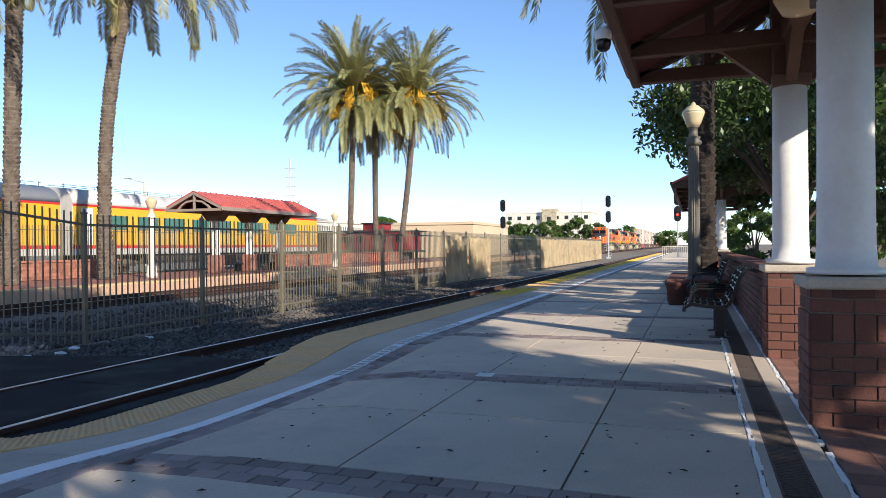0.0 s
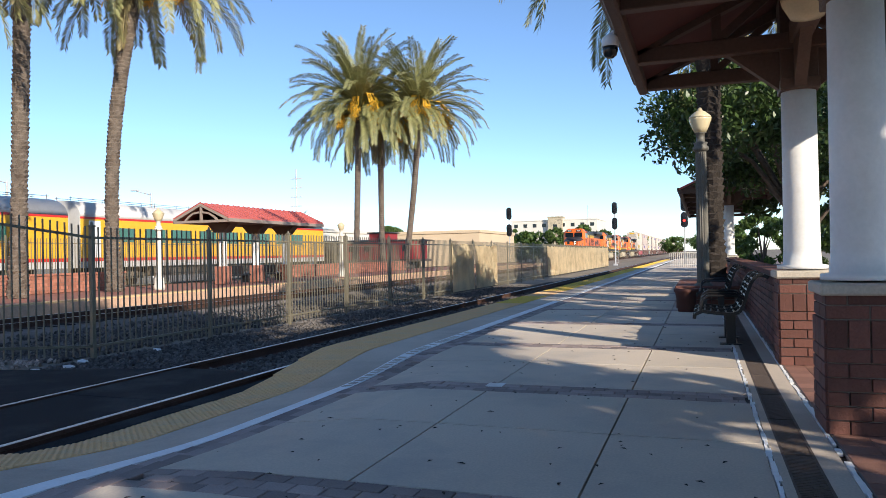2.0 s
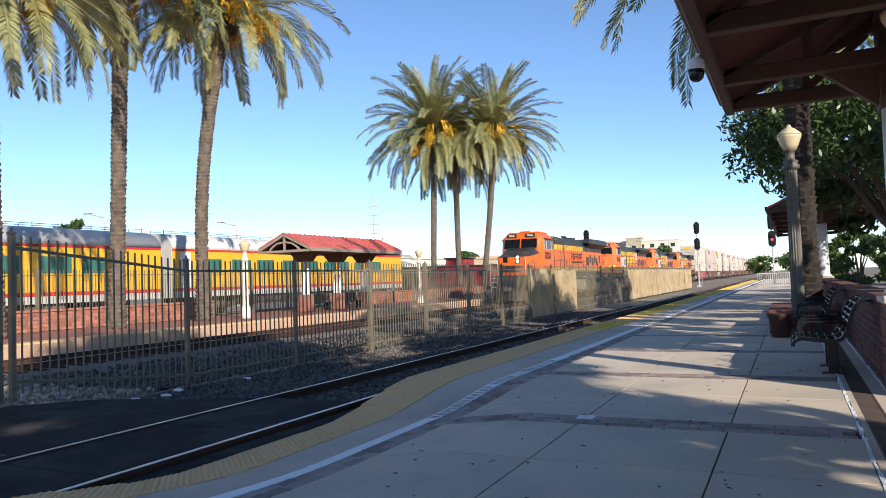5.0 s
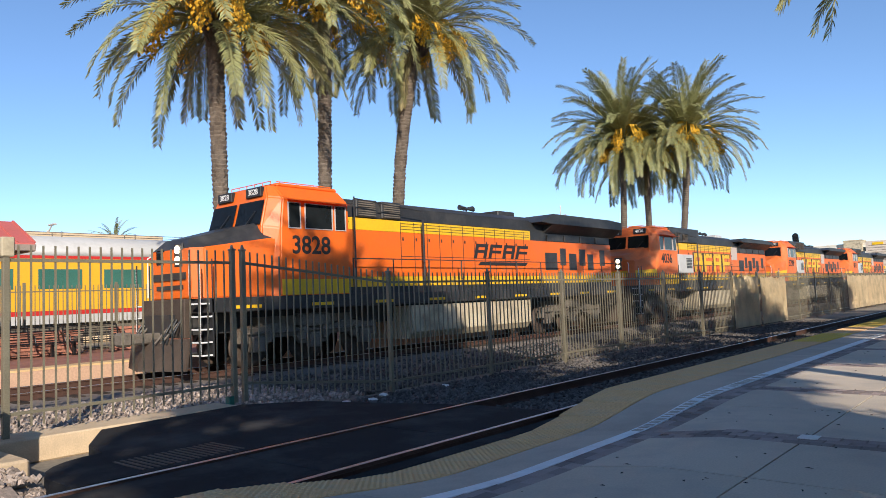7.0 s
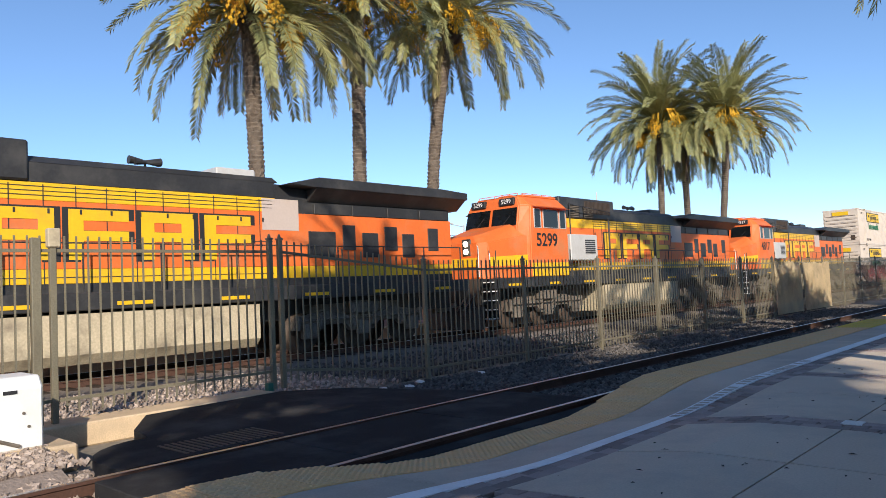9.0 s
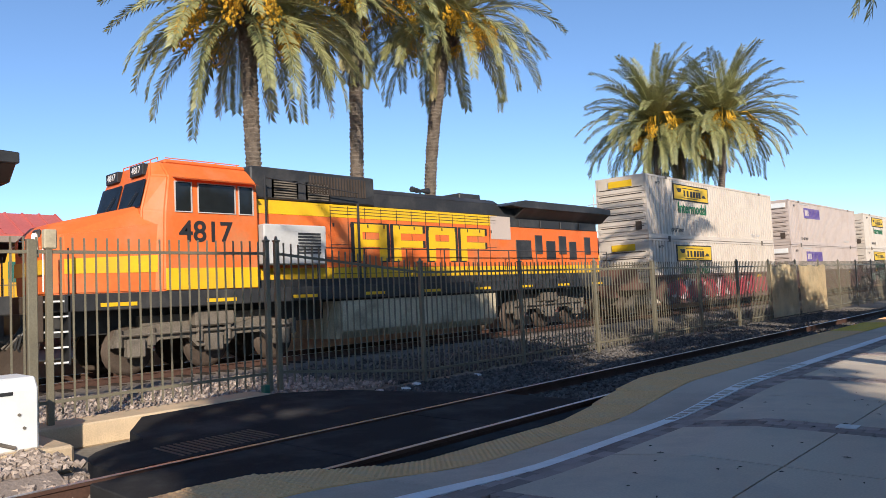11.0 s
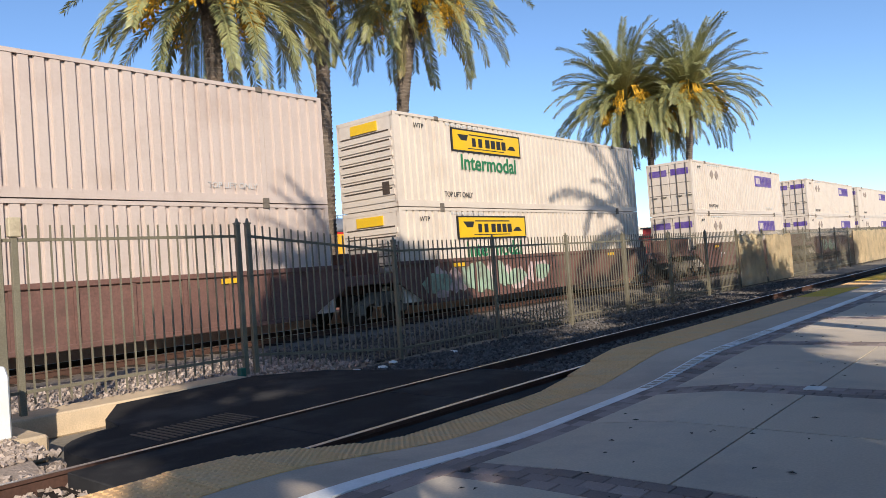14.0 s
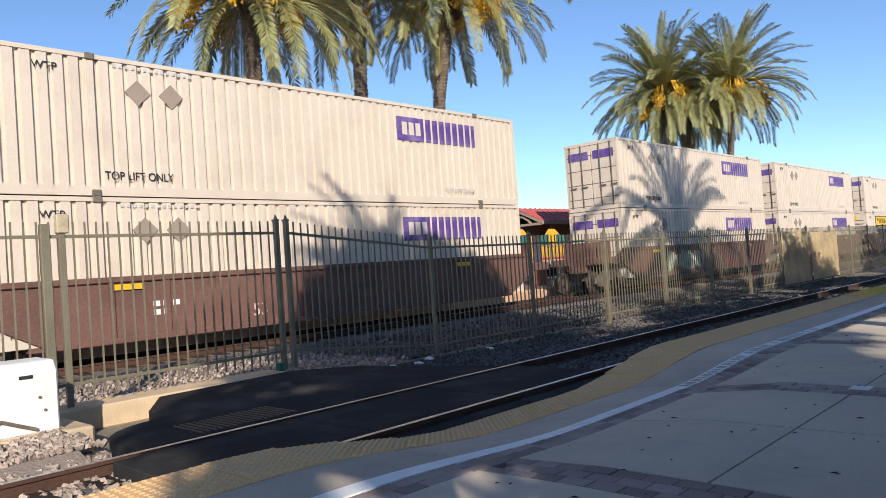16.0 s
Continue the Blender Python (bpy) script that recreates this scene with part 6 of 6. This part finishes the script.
def fallen_leaves():
    rs = np.random.RandomState(3)
    V, Fc = [], []
    for i in range(260):
        x, y = rs.uniform(-3.2, 0.3), 1.5 + 22 * rs.rand() ** 1.5
        a, s = rs.rand() * 6.28, rs.uniform(0.012, 0.035)
        c, sn = math.cos(a), math.sin(a)
        k = len(V)
        z = ztop(x, y)
        V += [(x - c * s, y - sn * s, z + 0.004), (x - sn * s * 0.4, y + c * s * 0.4, z + 0.012), (x + c * s, y + sn * s, z + 0.006), (x + sn * s * 0.4, y - c * s * 0.4, z + 0.01)]
        Fc.append((k, k + 1, k + 2, k + 3))
    me = bpy.data.meshes.new("fallen_leaves")
    me.from_pydata(V, [], Fc)
    me.materials.append(M["bark_dark"])
    tagged(new("fallen_leaves", me), "small dry brown leaves scattered on the concrete", "leaves", kind="stuff")


fallen_leaves()

# ---- the far platform and what stands behind it ----
def far_platform():
    e = empty("far_platform", "brick-faced far platform with a yellow edge line", "platform", kind="structure")
    bm = bm_new()
    box(bm, -26.6, -60, -0.34, -19.6, 95, G2 - 0.01)
    part("paving", bm, "brick_far", e, "warm brick paving")
    bm = bm_new()
    box(bm, -20.2, -60, -0.33, -19.55, 95, G2)
    part("edge_strip", bm, "edge_line", e, "faded yellow edge strip")
    bm = bm_new()
    box(bm, -19.55, -60, -0.34, -19.45, 95, G2 - 0.05)
    part("edge_face", bm, "platform_face", e)
    w = empty("planter_wall", "long low red brick wall on the far platform", "wall", kind="structure", at=pose(-25.2, 0, G2))
    for y0, y1 in ((-40, 10.5), (11.5, 26.5), (40, 60)):
        bm = bm_new()
        box(bm, -0.15, y0, 0, 0.13, y1, 0.72)
        part("wall_core", bm, "mortar", w)
        bm = bm_new()
        rows = 5
        for c in range(rows):
            y = y0 + (0.2 if c % 2 else 0)
            while y < y1 - 0.4:
                box(bm, 0.12, y, 0.01 + c * 0.14, 0.15, y + 0.38, 0.138 + c * 0.14)
                y += 0.4
        box(bm, -0.2, y0, 0.72, 0.2, y1, 0.8)
        ob = part("brick_run", bm, "brick_far", w)
        ob["kind"] = "stuff"


def shed(yf, length, label):
    e = empty("platform_shelter", label, "shelter", "platform shelters", at=pose(-22.8, yf, G2))
    ex, ez, rz = 1.6, 3.1, 3.85
    for s in (-1, 1):
        bm = bm_new()
        extrude_y(bm, [(s * ex, ez + 0.1), (0, rz + 0.1), (0, rz + 0.16), (s * ex, ez + 0.17)], 0, length)
        n = int(length / 0.42)
        r = part("roof_slope", bm, "roof_red", e, "red standing-seam metal roof")
        bm = bm_new()
        for i in range(n + 1):
            y = length * i / n
            bar(bm, (s * ex, y, ez + 0.19), (0, y, rz + 0.18), 0.03, 0.04)
        part("seam", bm, "roof_red", r)
        bm = bm_new()
        box(bm, s * ex - 0.05, 0, ez - 0.05, s * ex + 0.05, length, ez + 0.12, 0.01)
        part("eave_beam", bm, "beam_pale", e)
    for y in (0.06, length - 0.06):
        bm = bm_new()
        for s in (-1, 1):
            bar(bm, (s * ex, y, ez + 0.06), (0, y, rz + 0.06), 0.12, 0.16)
            q = [(s * 0.95, ez + 0.02), (s * 0.75, ez + 0.22), (s * 0.45, ez + 0.4), (s * 0.08, ez + 0.45)]
            for a, b in zip(q, q[1:]):
                bar(bm, (a[0], y, a[1]), (b[0], y, b[1]), 0.09, 0.09)
        bar(bm, (-ex, y, ez), (ex, y, ez), 0.12, 0.12)
        bar(bm, (0, y, ez), (0, y, rz), 0.1, 0.1)
        part("gable_truss", bm, "beam_pale", e, "pale timber gable truss")
    bm = bm_new()
    box(bm, -1.5, 0.2, ez - 0.02, 1.5, length - 0.2, ez + 0.04)
    part("soffit", bm, "beam_brown", e)
    for y in (1.7, length / 2, length - 1.7):
        bm = bm_new()
        box(bm, -0.3, y - 0.3, 0, 0.3, y + 0.3, 0.9, 0.02)
        part("pier", bm, "brick_far", e, "red brick pier")
        for sx in (-0.13, 0.13):
            bm = bm_new()
            bar(bm, (sx, y, 0.9), (sx, y, 2.6), 0.2, 0.18, 12)
            part("column", bm, "paint_white", e)
        bm = bm_new()
        extrude_y(bm, [(-0.3, 2.6), (0.3, 2.6), (0.75, 3.1), (-0.75, 3.1)], y - 0.3, y + 0.3)
        part("column_head", bm, "beam_brown", e)
    for y in (length * 0.33, length * 0.67):
        bm = bm_new()
        box(bm, -0.4, y - 0.9, 0.38, 0.1, y + 0.9, 0.45)
        box(bm, -0.45, y - 0.9, 0.45, -0.38, y + 0.9, 0.9)
        for q in (-0.8, 0.8):
            box(bm, -0.35, y + q - 0.04, 0, 0.05, y + q + 0.04, 0.38)
        part("seat", bm, "black_metal", e, "black metal seat under the shelter")
    return e


def coach(y0, label, seed):
    """A yellow passenger coach, 26.2 m long."""
    e = empty("passenger_coach", label, "railway coach", "parked yellow coaches", at=pose(-32.5, y0, 0))
    L, w = 26.2, 1.52
    bm = bm_new()
    box(bm, -w + 0.02, 0, 1.15, w - 0.02, L, 3.9)
    part("core", bm, "up_grey", e)
    for z0, z1, m in ((1.15, 1.5, "up_grey"), (1.5, 1.68, "up_red"), (1.68, 3.78, "up_yellow"), (3.78, 3.9, "up_red")):
        bm = bm_new()
        box(bm, -w, 0.05, z0, w, L - 0.05, z1 - 0.003, 0.005)
        part("paint_band", bm, m, e)
    bm = bm_new()
    prof = [(w, 3.9)] + [(w * math.cos(a), 3.9 + 0.92 * math.sin(a)) for a in [math.pi * k / 12 for k in range(1, 12)]] + [(-w, 3.9)]
    extrude_y(bm, prof, 0.05, L - 0.05)
    for f in bm.faces:
        f.smooth = len(f.verts) == 4
    part("roof", bm, "up_grey", e, "rounded light grey roof")
    bm = bm_new()
    for s in (-0.5, 0.5):
        bar(bm, (s, 0.3, 4.95), (s, L - 0.3, 4.95), 0.03, None, 5)
        for k in range(9):
            bar(bm, (s, 0.4 + k * 3.17, 4.7), (s, 0.4 + k * 3.17, 5.02), 0.04, None, 5)
    part("roof_rail", bm, "truck", e)
    rs = random.Random(seed)
    y = 2.2
    while y < L - 3:
        wd = rs.choice((1.3, 1.7, 1.7))
        for s in (-1, 1):
            bm = bm_new()
            box(bm, s * w - 0.015, y, 2.55, s * w + 0.015, y + wd, 3.35, 0.01)
            part("window", bm, "up_glass", e, "green-tinted window")
        y += wd + rs.choice((0.6, 0.9))
    bm = bm_new()
    for s in (-1, 1):
        box(bm, s * w - 0.012, 0.6, 1.7, s * w + 0.012, 1.4, 3.7, 0.01)
    part("door", bm, "paint_white", e, "pale end door")
    bm = bm_new()
    box(bm, -1.3, 5.5, 0.55, 1.3, 20.5, 1.15)
    for yc in (3.2, L - 3.2):
        for s in (-1, 1):
            box(bm, s * 1.0 - 0.1, yc - 1.9, 0.45, s * 1.0 + 0.1, yc + 1.9, 0.8, 0.03)
        box(bm, -1.0, yc - 1.5, 0.5, 1.0, yc + 1.5, 1.15)
    ub = part("underframe", bm, "truck", e, "dusty underframe gear")
    for yc in (3.2, L - 3.2):
        wheelset(ub, yc - 1.2, 0.46)
        wheelset(ub, yc + 1.2, 0.46)
    return e


far_platform()
for yb in (11.4, 9.5):
    bench(0, "black curved steel bench on the sunny far platform", 1.75, pose(-24.35, yb, G2, 0, 0, 180))
shed(29.0, 9.2, "open shelter with a red metal roof and white columns")
shed(-1.6, 9.2, "second shelter with a red metal roof")
track(-32.5, -120, 130, "railway track with parked passenger coaches")
for k in range(5):
    coach(29.6 - 26.9 * k, "parked yellow passenger coach with grey roof and red stripes", 50 + k)


def rear_fence():
    e = empty("fence", "dark steel picket fence behind the far platform", "fence", at=pose(-28.2, 0, 0.2))
    bm = bm_new()
    for i in range(24):
        box(bm, -0.04, -10 + i * 3.3 - 0.04, -0.5, 0.04, -10 + i * 3.3 + 0.04, 2.5)
    part("post_run", bm, "fence", e)["kind"] = "stuff"
    bm = bm_new()
    y = -10
    while y < 66:
        box(bm, -0.012, y - 0.012, -0.3, 0.012, y + 0.012, 2.4)
        y += 0.16
    part("picket_run", bm, "fence", e)["kind"] = "stuff"
    for z in (0.0, 2.15):
        bm = bm_new()
        box(bm, -0.02, -10, z, 0.02, 66, z + 0.04)
        part("rail", bm, "fence", e)


rear_fence()
for x, y, lab in ((-22.0, 25.2, "cream street lamp post with a white globe"), (-21.6, 41.2, "white globe lamp post on the far platform"), (-24.6, 12.9, "cream lamp post beside the far shelter")):
    street_lamp(x, y, 3.5, lab, "stucco_white")


def signal(x, y, h, heads, label, red=False, z0=-0.3):
    e = empty("railway_signal", label, "railway signal", "track signals", at=pose(x, y, z0))
    bm = bm_new()
    bar(bm, (0, 0, 0), (0, 0, h), 0.13, 0.11, 10)
    box(bm, -0.25, -0.25, 0, 0.25, 0.25, 0.25, 0.02)
    part("mast", bm, "up_grey", e, "grey steel mast")
    bm = bm_new()
    for k in range(int(h / 0.35)):
        box(bm, 0.1, 0.05, 0.4 + k * 0.35, 0.4, 0.08, 0.43 + k * 0.35)
    for s in (0.1, 0.4):
        bar(bm, (s, 0.06, 0.3), (s, 0.06, h), 0.03, None, 5)
    part("ladder", bm, "up_grey", e)
    for i, z in enumerate(heads):
        bm = bm_new()
        pts = [(0.34 * math.cos(a), 0.42 * (1 if math.sin(a) > 0 else -1) + 0.34 * math.sin(a)) for a in [2 * math.pi * k / 20 for k in range(20)]]
        a = [bm.verts.new((px, -0.12, z + pz)) for px, pz in pts]
        b = [bm.verts.new((px, -0.06, z + pz)) for px, pz in pts]
        for k in range(20):
            bm.faces.new((a[k], a[(k + 1) % 20], b[(k + 1) % 20], b[k]))
        bm.faces.new(a)
        bm.faces.new(b[::-1])
        bmesh.ops.recalc_face_normals(bm, faces=bm.faces)
        hd = part("signal_head", bm, "black_metal", e, "oval black signal head")
        for k, zz in enumerate((0.32, 0.0, -0.32)):
            bm = bm_new()
            bar(bm, (0, -0.12, z + zz), (0, -0.42, z + zz + 0.03), 0.26, 0.24, 12)
            part("hood", bm, "black_metal", hd)
        if red and i == 0:
            bm = bm_new()
            bar(bm, (0, -0.43, z - 0.1), (0, -0.45, z - 0.1), 0.22, None, 12)
            part("lens", bm, "red_light", hd, "lit red lens")
    return e


signal(-10.45, 95, 8.0, (5.4, 7.4), "tall mast signal with two oval heads beside the track")
signal(-22.6, 88, 7.3, (4.7, 6.8), "mast signal with two dark oval heads by the far track")
signal(-1.55, 75, 6.5, (4.5, 6.1), "platform-end signal with a lit red lens", True, 0.0)


def building(name, x0, y0, x1, y1, h, mat, label, rows=0, cols=0, face="y", parapet=0.5):
    e = empty(name, label, "building", at=pose(0, 0, -0.34))
    bm = bm_new()
    box(bm, x0, y0, 0, x1, y1, h, 0.05)
    part("wall", bm, mat, e)
    bm = bm_new()
    box(bm, x0 - 0.15, y0 - 0.15, h, x1 + 0.15, y1 + 0.15, h + parapet, 0.05)
    part("parapet", bm, mat, e)
    for r in range(rows):
        for c in range(cols):
            z = 1.2 + r * (h / rows)
            bm = bm_new()
            if face == "y":
                xx = x0 + (c + 0.5) * (x1 - x0) / cols
                box(bm, xx - 0.8, y0 - 0.05, z, xx + 0.8, y0 + 0.1, z + 1.5)
            else:
                yy = y0 + (c + 0.5) * (y1 - y0) / cols
                box(bm, x1 - 0.1, yy - 0.8, z, x1 + 0.05, yy + 0.8, z + 1.5)
            w = part("window", bm, "glass_dark", e)
            bm = bm_new()
            if face == "y":
                box(bm, xx - 0.9, y0 - 0.12, z - 0.12, xx + 0.9, y0, z)
            else:
                box(bm, x1, yy - 0.9, z - 0.12, x1 + 0.12, yy + 0.9, z)
            part("sill", bm, mat, w)
    return e


building("warehouse", -47.5, 108, -32.5, 130, 5.2, "stucco", "plain tan stucco warehouse behind the fence")
building("apartment_building", -76, 300, -40, 330, 15.3, "stucco_white", "pale four-storey apartment building in the distance", 4, 9)
building("stair_tower", -60, 298, -54, 305, 16.5, "tank_grey", "grey stair tower of the apartment building", 3, 1)
building("storefront", -75, -40, -46, 24.5, 6.3, "stucco", "long low cream stucco building behind the coaches", 1, 8, "x")
building("white_building", -62, 78, -45, 96, 5.0, "stucco_white", "low white building beyond the palms", 1, 4)


def caboose():
    e = empty("caboose", "dark red caboose parked beyond the palms", "railway car", at=pose(-33.5, 74, 0))
    bm = bm_new()
    box(bm, -4.6, -1.5, 1.1, 4.6, 1.5, 3.1, 0.04)
    part("body", bm, "caboose_red", e)
    bm = bm_new()
    box(bm, -1.2, -1.2, 3.1, 1.2, 1.2, 4.0, 0.04)
    part("cupola", bm, "caboose_red", e)
    bm = bm_new()
    box(bm, -5.3, -1.65, 3.1, 5.3, 1.65, 3.22, 0.03)
    box(bm, -1.4, -1.35, 4.0, 1.4, 1.35, 4.1, 0.03)
    part("roof", bm, "loco_black", e, "black roof")
    for x in (-3.2, -1.4, 1.4, 3.2):
        bm = bm_new()
        box(bm, x - 0.35, -1.53, 2.0, x + 0.35, -1.48, 2.7)
        part("window", bm, "glass_dark", e)
    bm = bm_new()
    box(bm, -5.2, -1.4, 0.85, 5.2, 1.4, 1.1)
    for x in (-3, 3):
        for y in (-0.8, 0.8):
            box(bm, x - 1.1, y - 0.1, 0.0, x + 1.1, y + 0.1, 0.85, 0.1)
    part("underframe", bm, "truck", e)
    c = empty("railway_car", "black tank engine parked beside the red caboose", "railway car", at=pose(-40.5, 80, 0))
    bm = bm_new()
    bar(bm, (-4, 0, 2.4), (4, 0, 2.4), 2.2, None, 16)
    box(bm, -4.5, -1.4, 0.3, 4.5, 1.4, 1.3)
    part("boiler", bm, "loco_black", c)
    bm = bm_new()
    box(bm, 3.2, -1.5, 1.3, 5.4, 1.5, 4.2, 0.05)
    box(bm, 2.9, -1.7, 4.2, 5.7, 1.7, 4.35, 0.03)
    part("cab", bm, "loco_black", c)


caboose()
rs = random.Random(5)
for i in range(9):
    tree(-41 + i * 2.9 + rs.uniform(-0.8, 0.8), 140 + rs.uniform(-4, 4), rs.uniform(5.2, 6.8), rs.uniform(2.6, 3.4), "rounded bright green tree in the distance", 70 + i, 36, 90, 0.3, "leaf_bright", -0.3, 0.08, 0.8)
for i, (x, y, h, r) in enumerate(((-58, 44, 8.5, 2.5), (-52, 118, 7.0, 3.2), (-20, 230, 7.5, 4.5), (2, 170, 6.0, 5.0), (-6, 190, 5.0, 4.0), (-70, 160, 8, 5), (-88, 70, 9, 4))):
    tree(x, y, h, r, "small green tree in the distance", 90 + i, 34, 90, 0.3, "leaf_bright", -0.3, 0.3)
palm((-62, 29, -0.3), (-62, 29, 7.2), 0.25, "small palm beyond the cream building", 19, 0.42, 40, 0, 0)
palm((-58, 98, -0.3), (-58, 98, 6.6), 0.25, "small palm among the far roofs", 20, 0.42, 40, 0, 0)


def pole(x, y, h, label, arm=0.0, panel=False):
    e = empty("utility_pole", label, "pole", "poles and masts", at=pose(x, y, -0.34))
    bm = bm_new()
    bar(bm, (0, 0, 0), (0, 0, h), 0.3, 0.18, 8)
    if arm:
        bar(bm, (0, 0, h - 0.2), (arm, 0, h + 0.35), 0.14, 0.1, 6)
        box(bm, arm - 0.5, -0.15, h + 0.3, arm + 0.5, 0.15, h + 0.42, 0.03)
    part("shaft", bm, "up_grey", e)
    if panel:
        bm = bm_new()
        for k in range(6):
            box(bm, -0.9, -0.1, h * 0.45 + k * 1.3, 0.9, 0.1, h * 0.45 + k * 1.3 + 0.12)
        box(bm, 0.3, -0.4, h * 0.5, 1.0, 0.3, h * 0.5 + 0.5, 0.1)
        part("crossarm", bm, "up_grey", e)
    return e


pole(-54.2, 90, 14.5, "pale lattice antenna mast with a camera arm", 0, True)
pole(-55, 45, 8.8, "curved-arm street light far behind the coaches", -2.2)
pole(-55, 62, 9.0, "curved-arm street light beyond the shelter", -2.2)
pole(-58, 22, 8.2, "grey street light above the cream building", 0.8)
pole(-32, 220, 16, "tall thin radio mast in the distance", 0)


def far_railing():
    e = empty("railing", "pale metal railing at the platform's far end", "railing", at=pose(-2.4, 60, P))
    bm = bm_new()
    for z in (0.15, 1.1):
        bar(bm, (0, 0, z), (3.4, 0, z), 0.05, None, 6)
    part("rail", bm, "stucco_white", e)
    for k in range(24):
        bm = bm_new()
        bar(bm, (k * 0.146, 0, 0.0), (k * 0.146, 0, 1.1), 0.03, None, 5)
        part("baluster", bm, "stucco_white", e)


far_railing()

# ---- what moves ----
# seconds and the place of the lead engine's number along the track
RUN = [(0, 138.97), (7, 12.27), (9, -23.85), (11.5, -67.95), (12.5, -85.6), (14.5, -120.6), (16, -147.0)]


def motions():
    for ob, behind in movers:
        lift = float(ob["lift"]) if "lift" in ob else 0.0
        walk(ob, [(t, pose(TRAIN, s + behind, lift)) for t, s in RUN])


motions()
